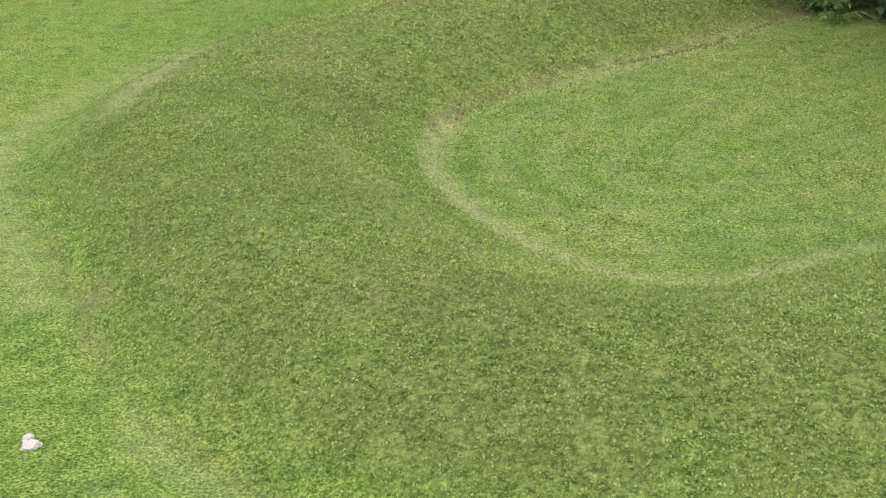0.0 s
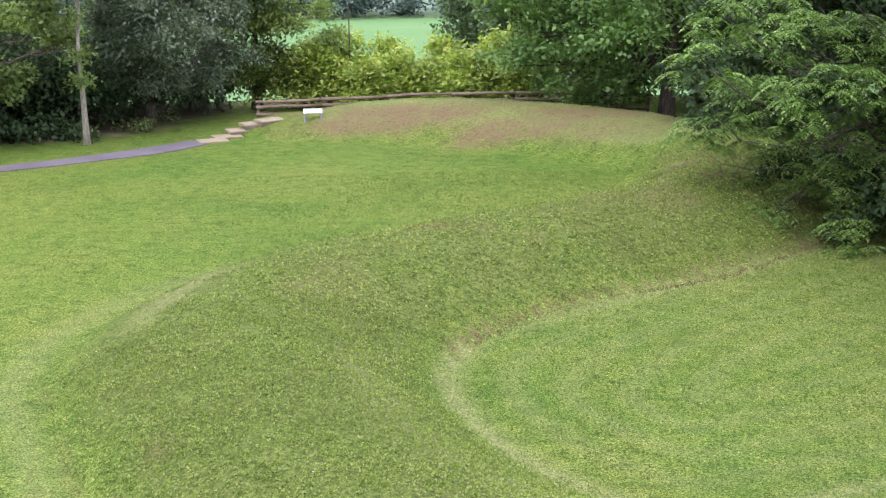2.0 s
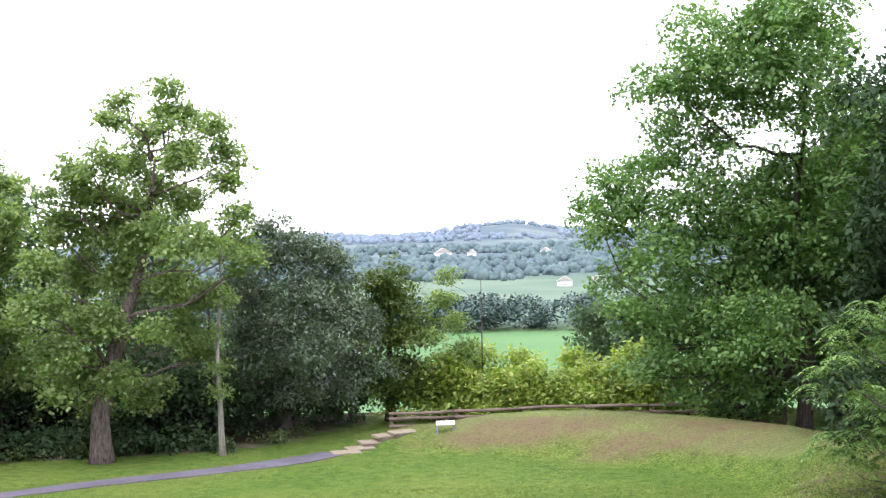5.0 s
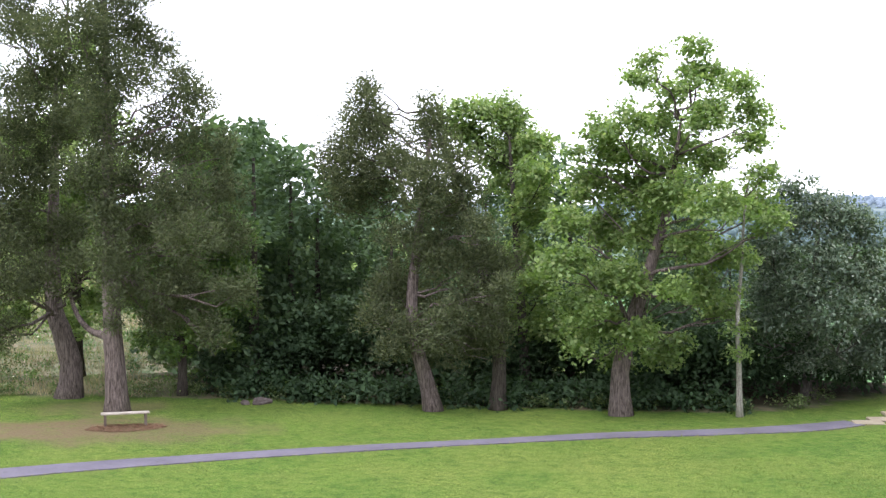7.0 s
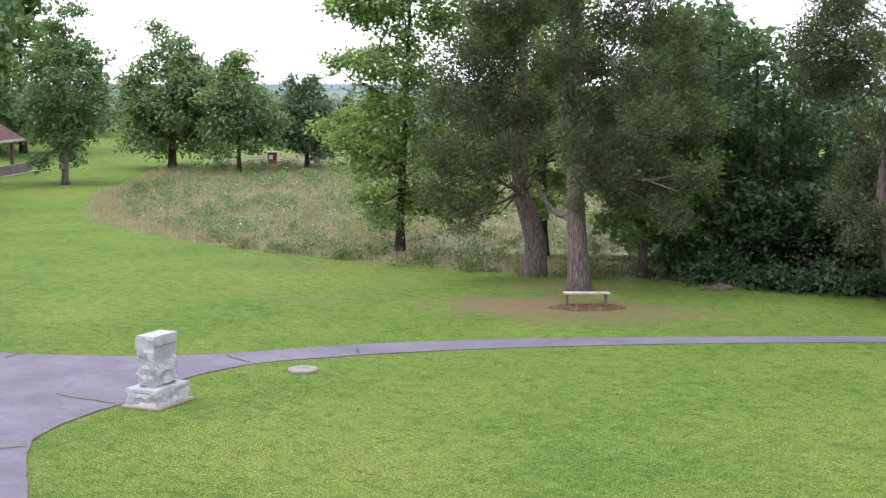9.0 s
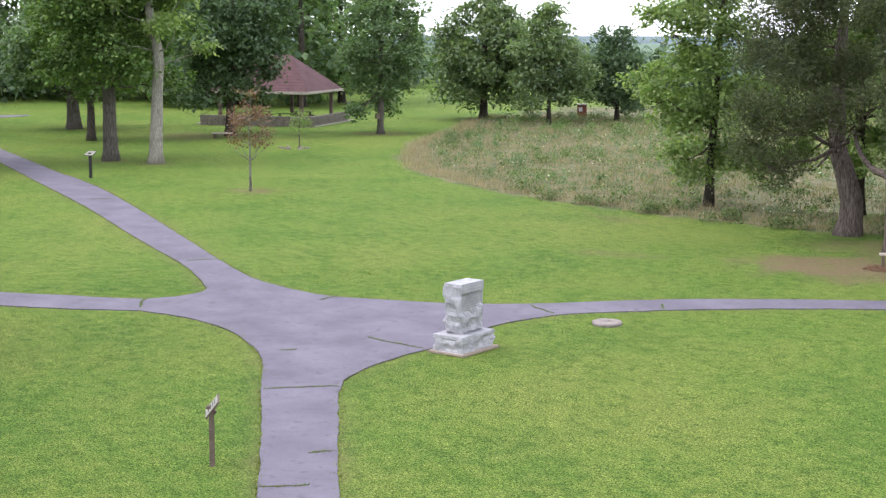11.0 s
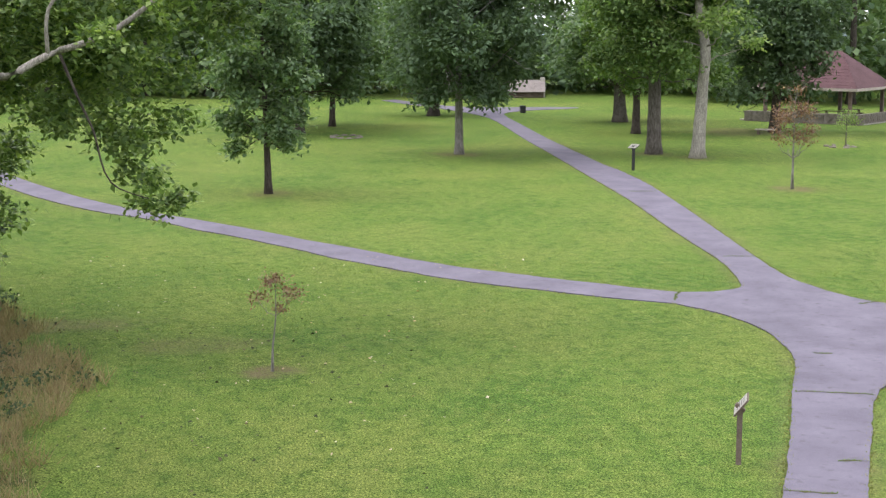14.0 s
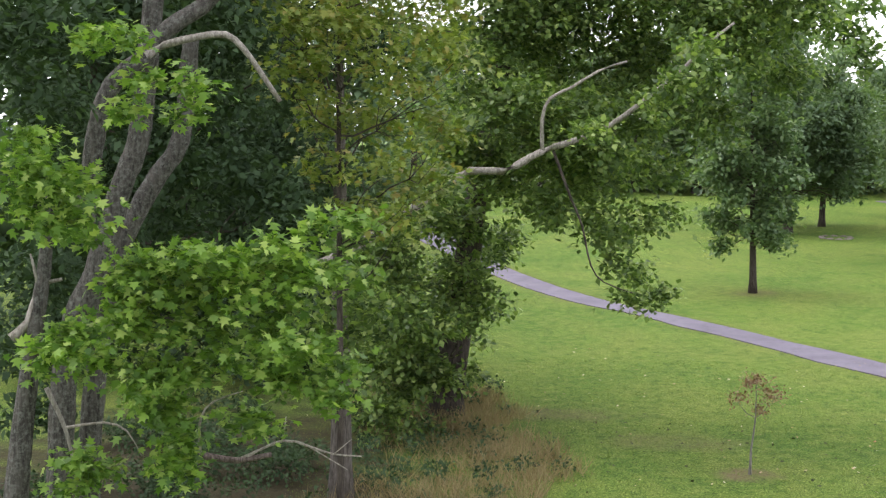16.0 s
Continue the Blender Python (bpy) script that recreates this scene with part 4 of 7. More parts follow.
CED2_MID = [
    (-26.3, 45.6, 2.8, 0.8), (-27.1, 48.9, 2.4, 0.7), (-25.1, 47.4, 3.2, 0.7), (-28.1, 45.7, 2.4, 0.8), (-28.2, 47.9, 1.9, 0.8),
    (-26.7, 47.6, 2.0, 0.8), (-25.6, 47.8, 2.3, 0.8), (-29.4, 46.7, 4.2, 0.8), (-24.4, 46.7, 4.4, 0.7), (-25.3, 48.8, 5.1, 0.7),
    (-28.9, 45.5, 3.4, 0.7),
]
CED2 = CED2_LOW + CED2_MID
CED1_LOW = [
    (-36.5, 38.4, 13.5, 1.2), (-36.7, 41.0, 13.5, 1.2), (-36.7, 42.4, 12.9, 1.2), (-35.4, 40.0, 11.6, 1.2), (-35.0, 42.3, 11.8, 0.9),
    (-33.9, 41.8, 11.0, 0.8), (-35.9, 42.2, 10.7, 1.0), (-38.0, 40.2, 10.8, 0.9), (-36.9, 38.8, 8.5, 0.8), (-36.5, 42.1, 9.4, 1.2),
    (-35.0, 42.5, 9.4, 1.2), (-34.2, 43.3, 9.2, 0.9), (-36.9, 41.7, 8.1, 1.0), (-34.9, 41.5, 7.7, 1.4), (-34.4, 43.5, 7.7, 1.1),
    (-36.9, 41.9, 6.4, 1.2), (-33.7, 41.0, 6.2, 1.4), (-34.3, 44.0, 6.3, 1.0), (-35.4, 41.0, 4.7, 1.2), (-34.3, 42.3, 4.3, 1.4),
]
CED1_MID = [
    (-32.6, 42.1, 4.4, 0.8), (-35.8, 42.0, 3.3, 0.9), (-33.5, 42.1, 2.9, 0.9), (-37.0, 41.8, 4.2, 0.8), (-36.1, 39.7, 5.4, 0.6),
    (-36.8, 40.5, 3.2, 0.4), (-36.6, 39.9, 14.7, 1.4), (-38.2, 39.5, 15.5, 1.2), (-35.9, 39.6, 16.3, 1.2), (-36.5, 38.9, 17.3, 1.1),
    (-37.6, 40.7, 19.2, 0.9), (-36.7, 41.5, 15.2, 1.1), (-36.3, 39.5, 9.0, 0.8), (-36.4, 39.8, 6.9, 0.7), (-36.1, 39.3, 10.7, 0.8),
    (-36.4, 39.7, 12.2, 0.8), (-36.0, 39.4, 5.1, 0.5), (-36.5, 39.8, 13.3, 0.8), (-36.4, 39.5, 11.5, 0.8), (-36.2, 39.7, 9.9, 0.8),
]
CED1_HIGH = [
    (-36.6, 39.7, 8.1, 0.7), (-36.3, 39.7, 6.0, 0.7), (-36.5, 39.5, 7.2, 0.7), (-35.8, 39.4, 4.2, 0.5),
]
CED1 = CED1_LOW + CED1_MID + CED1_HIGH
MAPLE_LOW = [
    (-14.7, -5.7, 8.7, 0.2), (-14.5, -5.3, 8.7, 0.2), (-14.3, -6.0, 7.4, 0.3), (-14.3, -6.1, 7.2, 0.3), (-15.2, -6.0, 7.2, 0.3),
    (-14.4, -5.6, 7.0, 0.2), (-14.4, -6.0, 6.9, 0.3), (-15.0, -5.3, 8.0, 0.2), (-15.6, -4.9, 8.3, 0.2), (-15.7, -4.9, 8.0, 0.2),
    (-14.8, -6.4, 7.6, 0.3), (-14.7, -5.1, 8.3, 0.2), (-15.3, -5.4, 6.3, 0.3), (-15.7, -5.0, 6.3, 0.3), (-15.0, -4.4, 6.4, 0.3),
    (-15.9, -4.1, 6.3, 0.3), (-15.6, -3.7, 6.3, 0.3), (-15.9, -3.4, 6.3, 0.2), (-16.1, -3.2, 6.2, 0.2), (-15.4, -5.6, 6.0, 0.3),
]
MAPLE_MID = [
    (-15.4, -5.2, 6.0, 0.3), (-15.5, -4.8, 6.0, 0.3), (-15.3, -4.2, 6.0, 0.3), (-15.7, -3.9, 5.9, 0.3), (-14.7, -5.8, 5.7, 0.3),
    (-15.2, -5.5, 5.7, 0.3), (-15.4, -5.1, 5.6, 0.3), (-15.8, -4.7, 5.6, 0.3), (-15.5, -4.1, 5.6, 0.3), (-15.2, -3.6, 5.5, 0.3),
    (-15.9, -3.4, 5.2, 0.3), (-15.5, -3.2, 5.0, 0.2), (-15.4, -5.9, 5.3, 0.3), (-15.2, -5.3, 5.2, 0.3), (-15.3, -4.9, 5.2, 0.3),
    (-16.1, -4.6, 5.2, 0.3), (-15.6, -4.0, 5.2, 0.3), (-15.6, -3.8, 5.1, 0.2), (-15.6, -3.4, 5.0, 0.2), (-15.3, -5.2, 4.8, 0.3),
]
MAPLE_HIGH = [
    (-14.8, -5.2, 5.1, 0.2), (-15.5, -5.0, 4.6, 0.2), (-15.9, -5.1, 4.3, 0.2), (-15.5, -5.1, 4.2, 0.2), (-15.7, -5.1, 4.0, 0.2),
    (-16.1, -4.5, 4.6, 0.2), (-16.0, -4.3, 4.5, 0.2), (-15.3, -6.1, 4.2, 0.2), (-15.5, -5.9, 4.1, 0.2), (-15.4, -6.2, 3.9, 0.2),
    (-14.7, -6.0, 5.6, 0.2), (-14.9, -6.3, 5.4, 0.2),
]
MAPLE_EDGE = [
    (-15.9, -3.6, 6.8, 0.2), (-16.0, -3.2, 6.8, 0.2), (-15.1, -4.8, 6.5, 0.2), (-15.5, -5.4, 6.4, 0.2), (-15.7, -4.4, 6.4, 0.2),
    (-15.2, -5.9, 6.7, 0.2), (-15.7, -4.7, 6.2, 0.2), (-15.5, -4.0, 6.6, 0.2),
]
MAPLE = MAPLE_LOW + MAPLE_MID + MAPLE_HIGH + MAPLE_EDGE
GREY = [
    (-16.5, 55.4, 7.3, 1.2), (-15.5, 56.1, 6.6, 1.4), (-14.5, 56.9, 5.8, 1.4), (-17.3, 56.8, 5.8, 1.5), (-15.6, 55.2, 5.0, 1.5),
    (-14.5, 56.6, 4.3, 1.5), (-17.6, 55.9, 4.1, 1.4), (-16.1, 55.1, 3.5, 1.5), (-14.5, 54.6, 2.9, 1.5), (-13.7, 57.8, 2.2, 1.3),
    (-16.9, 54.9, 2.7, 1.2), (-17.7, 54.6, 5.7, 1.0), (-14.0, 57.5, 3.8, 1.3), (-18.1, 55.4, 2.7, 1.1), (-15.7, 55.7, 1.5, 1.1),
    (-14.3, 57.1, 1.3, 1.2),
]
OLIVE = [
    (-13.1, 59.6, 5.6, 1.1), (-12.8, 61.1, 4.4, 1.3), (-13.7, 60.2, 4.7, 1.3), (-12.1, 60.0, 3.3, 1.3), (-13.2, 60.9, 3.0, 1.4),
    (-12.3, 61.7, 1.8, 1.2), (-13.3, 60.0, 1.7, 1.3), (-12.9, 60.9, 0.8, 1.0), (-11.6, 60.5, 1.0, 0.9),
]

def straight(x, y, h, lean=(0, 0), z=0.0):
    return [(x, y, z), (x + lean[0] * 0.3, y + lean[1] * 0.3, z + h * 0.35), (x + lean[0] * 0.7, y + lean[1] * 0.7, z + h * 0.7), (x + lean[0], y + lean[1], z + h)]


R_ = np.random.default_rng
# beside the wood edge
build_tree("sycamore_tree", "tall light-green sycamore with mottled pale limbs at the wood edge", (-21.1, 49.6, 0),
           [(-21.1, 49.6, 0), (-21.15, 49.6, 1.5), (-20.8, 49.75, 3.2), (-20.3, 50.0, 5.0), (-19.6, 50.2, 7.5), (-19.2, 50.4, 10.5)], 0.34, SYC,
           (foliage(R_(11), SYC, 0.17, 1.3, slim=0.8), 4), LEAF_SYC, BARK_CEDAR, 11, r_top=0.12)
build_tree("edge_tree", "light-green tree rising behind the cedars", (-26.7, 53.2, 0),
           straight(-26.7, 53.2, 10.0, (-0.6, -0.3)), 0.22, BACKTREE, (foliage(R_(28), BACKTREE, 0.18, 1.2, slim=0.75), 4), LEAF_SYC, BARK_DARK, 28, twigs=3)
first_cedar = build_tree("red_cedar", "old red cedar with stringy grey trunk above a bench", (-37.2, 41.2, 0),
           [(-37.2, 41.2, 0), (-37.3, 41.1, 2.5), (-37.35, 41.05, 4.6), (-37.4, 41.0, 7.6), (-37.45, 40.95, 16.5)], 0.36, CED1,
           (sprays(R_(12), CED1, 0.175, 1.15), 4), NEEDLE, BARK_CEDAR, 12, r_top=0.12)
bm = bmesh.new()
tube(bm, smooth_line([(-37.25, 41.15, 2.5), (-37.9, 41.3, 2.75), (-38.8, 41.5, 2.9), (-39.6, 41.7, 3.4), (-40.1, 41.8, 4.2)], 0.3) - np.array((-37.2, 41.2, 0)), [0.17, 0.11, 0.07], 9, 0.06, R_(3))
part("limb", bm, BARK_CEDAR, first_cedar, smooth=True)
build_tree("red_cedar", "old red cedar with a forked leaning trunk", (-41.6, 43.3, 0),
           [(-41.6, 43.3, 0), (-41.5, 43.35, 1.3), (-41.8, 43.1, 2.7), (-42.1, 43.0, 4.5), (-42.0, 43.2, 12.5)], 0.42, CED1B,
           (sprays(R_(13), CED1B, 0.175, 1.15), 4), NEEDLE, BARK_CEDAR, 13, r_top=0.15)
build_tree("red_cedar", "dark red cedar with a leaning reddish trunk", (-27.5, 47.3, 0),
           [(-27.5, 47.3, 0), (-27.8, 47.1, 1.4), (-28.1, 46.95, 2.6), (-28.2, 46.9, 4.3), (-27.6, 47.2, 10)], 0.28, CED2,
           (sprays(R_(14), CED2, 0.175, 1.15), 4), NEEDLE, BARK_CEDAR, 14)
build_tree("red_cedar", "slender dark cedar standing behind another", (-25.6, 48.7, 0),
           [(-25.6, 48.7, 0), (-25.7, 48.8, 3), (-27.6, 50, 7), (-29.5, 50.5, 11.2)], 0.26, CED2B,
           (sprays(R_(15), CED2B, 0.175, 1.15), 4), NEEDLE, BARK_DARK, 15)
build_tree("oak_tree", "grey-green oak with bare grey twigs at the wood edge", (-16.6, 57.6, float(land(-16.6, 57.6))),
           straight(-16.6, 57.6, 7.0, (0.2, 0.3), float(land(-16.6, 57.6))), 0.3, GREY, (foliage(R_(16), GREY, 0.165, 0.75, ragged=0.18), 4), LEAF_BLUE, BARK_GREY, 16, twigs=4)
build_tree("hickory_tree", "yellow-green rounded tree behind the fence end", (-13.2, 60.9, float(land(-13.2, 60.9))),
           straight(-13.2, 60.9, 5.5, z=float(land(-13.2, 60.9))), 0.2, OLIVE, (foliage(R_(17), OLIVE, 0.19, 0.9), 4), leafy("leaf_olive", (0.06, 0.10, 0.02), (0.13, 0.18, 0.04)), BARK_DARK, 17)
build_tree("oak_tree", "broad oak with low sweeping boughs beside the bank", (3.2, 56.2, 0),
           [(3.2, 56.2, 0), (3.3, 56.2, 1.5), (3.4, 56.2, 3), (3.3, 56.2, 5.3), (3.1, 56.2, 8.4), (3.4, 56.2, 11)], 0.27, OAK,
           (foliage(R_(18), OAK, 0.20, 0.66, slim=0.75), 4), LEAF_BOUGH, BARK_DARK, 18)
walnut = build_tree("walnut_tree", "young walnut with drooping feathery compound leaves", (9.8, 38.6, 0),
                    straight(9.8, 38.6, 8.2, (-1.2, 0)), 0.2, WALNUT, (rosettes(R_(19), [q for q in WALNUT[:20] if q[2] < 5.6], 0.50, 0.62), 4), LEAF_WALNUT, BARK_GREY, 19)
# The inner walnut leaves carry the crown's shade in their colour.
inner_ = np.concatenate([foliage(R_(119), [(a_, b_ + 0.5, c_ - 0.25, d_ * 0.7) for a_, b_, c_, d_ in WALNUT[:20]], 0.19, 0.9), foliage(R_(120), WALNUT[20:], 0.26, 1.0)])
link("inner_leaves", polys("inner_leaves", inner_ - np.array((9.8, 38.6, 0)), 4), LEAF_PAINTED_SHADE, walnut, "inner leaves painted shade-dark, with unseen boughs added at the right")
# Gloom behind the walnut is painted into this oak's leaf colour.
build_tree("oak_tree", "oak behind the walnut with shade painted into its leaves", (10.3, 50.5, 0),
           straight(10.3, 50.5, 13), 0.35, DARKRIGHT, (foliage(R_(20), DARKRIGHT, 0.30, 0.8), 4), LEAF_PAINTED_SHADE, BARK_DARK, 20)
bl = [(-17.4, 51.3, 3.0, 0.5), (-17.5, 51.2, 4.2, 0.55), (-17.2, 51.4, 5.6, 0.5), (-17.3, 51.3, 2.1, 0.4), (-17.6, 51.2, 7.0, 0.6)]
build_tree("birch_tree", "slender pale-barked tree with few leaves", (-17.3, 51.35, 0),
           [(-17.3, 51.35, 0), (-17.35, 51.35, 2), (-17.4, 51.33, 3.6), (-17.3, 51.4, 5.2), (-17.2, 51.4, 7.2), (-17.0, 51.5, 8.8)], 0.105, bl,
           (foliage(R_(21), bl, 0.17, 0.4), 4), LEAF_SYC, BARK_PALE, 21, twigs=3)

build_tree("slender_tree", "slender sparse light-green tree behind the fence", (-9.6, 62.8, float(land(-9.6, 62.8))),
           straight(-9.6, 62.8, 6.0, z=float(land(-9.6, 62.8))), 0.045, SLIM, (foliage(R_(27), SLIM, 0.16, 0.8), 4), LEAF_SYC, BARK_GREY, 27, twigs=3)

# close to the tower and along the west wood
build_tree("maple_tree", "sugar maple with lichened stems and bright lobed leaves", (-15.5, -7.0, 0),
           [(-15.5, -7.0, 0), (-15.5, -7.0, 2.4), (-15.55, -6.9, 3.9), (-15.6, -6.75, 5.2), (-15.7, -6.6, 6.3), (-15.75, -6.5, 7.4)], 0.20, MAPLE,
           (foliage(R_(22), MAPLE, 0.115, 1.25, MAPLE_LEAF, per=6, slim=1.0, droop=0.55, shell=0.3, flat=0.55, ragged=0.22), 12), LEAF_MAPLE, BARK_LICHEN, 22, limbs=False)
build_tree("box_elder", "box elder with yellowing leaves and bare twigs", (-24.2, -5.06, 0),
           straight(-24.2, -5.06, 11, (0.1, 0.0)), 0.07, GOLD, (foliage(R_(23), GOLD, 0.13, 0.4, MAPLE_LEAF, per=8, slim=0.9, droop=0.5), 12), LEAF_GOLD, BARK_DARK, 23, twigs=4)
build_tree("plane_tree", "big leaning tree with a long bare pale limb", (-39.4, -5.4, 0),
           [(-39.33, -5.41, 0), (-39.36, -5.19, 1.5), (-39.4, -4.9, 3.6), (-39.45, -4.47, 6.6), (-39.5, -4.0, 9), (-39.56, -3.3, 11.5), (-39.6, -3, 15)], 0.40, PLANE,
           (foliage(R_(24), PLANE, 0.175, 0.72, slim=0.75), 4), LEAF_PLANE, BARK_DARK, 24, limbs=False)
# Thicket shade is painted into these leaves; the topmost canopy is unseen.
build_tree("ash_tree", "leafy thicket tree, leaves painted shade-dark, unseen canopy added", (-46, -17.5, 0),
           straight(-46, -17.5, 12), 0.35, DARKWOOD, (np.concatenate([foliage(R_(25), DARKWOOD, 0.25, 0.55), foliage(R_(125), UNSEEN_CANOPY, 0.5, 0.55), foliage(R_(126), DARKNEAR, 0.15, 0.7)]), 4), LEAF_PAINTED_SHADE, BARK_DARK, 25)
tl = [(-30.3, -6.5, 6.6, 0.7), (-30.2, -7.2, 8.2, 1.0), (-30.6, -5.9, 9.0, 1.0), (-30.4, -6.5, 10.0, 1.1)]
# Its few leaves get the same painted shade colour.
build_tree("ash_tree", "thin straight grey trunk under leaves painted dark as shade", (-30.4, -6.35, 0), straight(-30.4, -6.35, 10), 0.22, tl, (foliage(R_(26), tl, 0.18, 0.6), 4), LEAF_PAINTED_SHADE, BARK_GREY, 26)

# trees on the park lawn: place, clear stem, height, crown radius, stem radius, leaf
PARK = [
    (-70.1, 4.7, 1.7, 11.4, 2.25, 0.16, LEAF_PARK, BARK_DARK, "small round-headed lawn tree with low branches", 0.22),
    (-89.2, 17.5, 2.5, 15.5, 4.7, 0.24, LEAF_DARK, BARK_ASH, "spreading shade tree with a pale straight stem", 0.26),
    (-114.5, 12.6, 2.0, 12.5, 4.6, 0.22, LEAF_PARK, BARK_DARK, "rounded park tree on the far lawn", 0.30),
    (-126.0, 22.5, 1.6, 13.5, 4.2, 0.45, LEAF_DARK, BARK_DARK, "dark thick-stemmed tree by the avenue", 0.32),
    (-107.3, 9.5, 2.0, 13.0, 4.8, 0.3, LEAF_DARK, BARK_DARK, "dark-leaved tree on the far lawn", 0.32),
    (-87.4, 29.2, 3.0, 17.5, 5.0, 0.42, LEAF_OAK, BARK_GREY, "tall oak with a straight bare grey trunk", 0.24),
    (-103.5, 33.2, 3.0, 11.5, 3.8, 0.28, LEAF_OAK, BARK_DARK, "slender tree beyond the tall oak", 0.28),
    (-115.8, 35.8, 2.4, 12.0, 4.5, 0.5, LEAF_PARK, BARK_GREY, "broad low-branched park tree", 0.32),
    (-103.0, 43.5, 1.6, 13.0, 4.2, 0.35, LEAF_DARK, BARK_DARK, "dark dense tree beside the pavilion", 0.30),
    (-99.4, 54.1, 1.2, 13.0, 3.5, 0.24, LEAF_PARK, BARK_GREY, "full-crowned tree with drooping skirts by the meadow", 0.26),
    (-110.3, 70.2, 1.0, 11.8, 4.4, 0.34, LEAF_MEADOW, BARK_DARK, "old tree in the meadow corner with bare forked limbs", 0.30),
    (-102.0, 71.3, 1.2, 10.0, 3.4, 0.18, LEAF_MEADOW, BARK_DARK, "small rounded tree in the tall grass", 0.28),
    (-103.5, 79.5, 0.8, 7.6, 3.2, 0.2, LEAF_DARK, BARK_DARK, "dark dense bushy tree behind the meadow", 0.26),
    (-47.5, 50.0, 1.6, 15.5, 4.0, 0.25, LEAF_SYC, BARK_DARK, "tall airy tree at the meadow edge", 0.22),
    (-38.2, 46.0, 1.2, 10.0, 2.6, 0.17, LEAF_OAK, BARK_DARK, "slender understorey tree behind the cedars", 0.19),
]
for i, (x, y, z0, h, cr, sr, lm, bk, text, leaf) in enumerate(PARK):
    g_ = R_(40 + i)
    lobes = round_lobes(g_, x, y, z0 - 0.3, h - 0.3, cr * 1.15, 27)
    build_tree("park_tree" if x < -60 else "edge_tree", text, (x, y, 0), straight(x, y, h * 0.85, (g_.uniform(-.4, .4), g_.uniform(-.4, .4))), sr, lobes,
               (foliage(g_, lobes, leaf * (1.2 if x < -60 else 1.0), 1.3 if i == 0 else 0.85, slim=0.7), 4), lm, bk, 60 + i)
build_tree("edge_tree", "leafy light-green tree at the meadow edge", (-52.3, 45.5, 0), straight(-52.3, 45.5, 11.5, (0.3, 0.4)), 0.2, EDGE,
           (foliage(R_(59), EDGE, 0.22, 0.8, slim=0.7), 4), LEAF_SYC, BARK_DARK, 59)
wl_ = round_lobes(R_(80), -84.4, 30.9, 6.0, 18, 4.2, 16)
build_tree("sycamore_tree", "pale-barked sycamore with a forked white trunk", (-84.4, 30.9, 0),
           [(-84.4, 30.9, 0), (-84.3, 30.95, 1.9), (-84.2, 31.05, 4.5), (-84.1, 31.1, 6.5), (-84.3, 30.7, 9), (-84.3, 30.7, 14)], 0.38, wl_,
           (foliage(R_(81), wl_, 0.28, 0.7, slim=0.75), 4), LEAF_SYC, BARK_PALE, 82, r_top=0.4)
# young trees
sl = [(-34.0, 2.35, 2.05, 0.34), (-34.0, 2.75, 1.75, 0.30), (-34.1, 2.0, 1.7, 0.24), (-34.0, 2.5, 1.45, 0.2)]
build_tree("sapling", "thin young tree with sparse russet leaves on the lawn", (-34.0, 2.3, 0), [(-34.0, 2.3, 0), (-34.0, 2.32, 0.6), (-34.0, 2.4, 1.3), (-34.0, 2.4, 2.2)], 0.03, sl,
           (foliage(R_(83), sl, 0.08, 0.7, per=3, shell=0.2, split=False), 4), LEAF_RED, BARK_ASH, 83, twigs=5)
rl = round_lobes(R_(84), -67.7, 29.6, 1.9, 4.9, 1.25, 12)
build_tree("sapling", "young tree with brownish-red leaves in a mulch ring", (-67.7, 29.6, 0), straight(-67.7, 29.6, 4.2), 0.06, rl,
           (foliage(R_(85), rl, 0.13, 0.5, per=4, shell=0.2, split=False), 4), LEAF_RED, BARK_ASH, 85, twigs=3)
gl = [(-90.2, 42.9, 1.9, 0.6), (-90.3, 43.3, 1.4, 0.5), (-90.2, 42.6, 1.3, 0.4)]
build_tree("sapling", "small green sapling among stones", (-90.2, 43.0, 0), straight(-90.2, 43.0, 2.2), 0.04, gl, (foliage(R_(86), gl, 0.15, 0.35, per=4), 4), LEAF_SYC, BARK_GREY, 86)

# far and understorey trees: three kinds, set out many times
kinds = []
for k, (lm, leaf, label) in enumerate(((LEAF_DARK, 0.31, "dark broad-leaved tree of the wood"), (LEAF_PARK, 0.56, "green broad-leaved tree of the wood"), (LEAF_OAK, 0.58, "mid-green tree of the far wood"), (LEAF_DARK, 0.62, "tall dark tree deep in the wood"))):
    lobes = round_lobes(R_(90 + k), 0, 0, 0.2, 12, 4.2, 16)
    kinds.append(build_tree("woodland_tree", label, (0, 0, 0), straight(0, 0, 10.5), 0.26, lobes, (foliage(R_(93 + k), lobes, leaf, 0.50, slim=0.75, per=8), 4), lm, BARK_DARK, 96 + k, group="trees of the wood", limbs=False))
WOOD = []
g_ = R_(7)
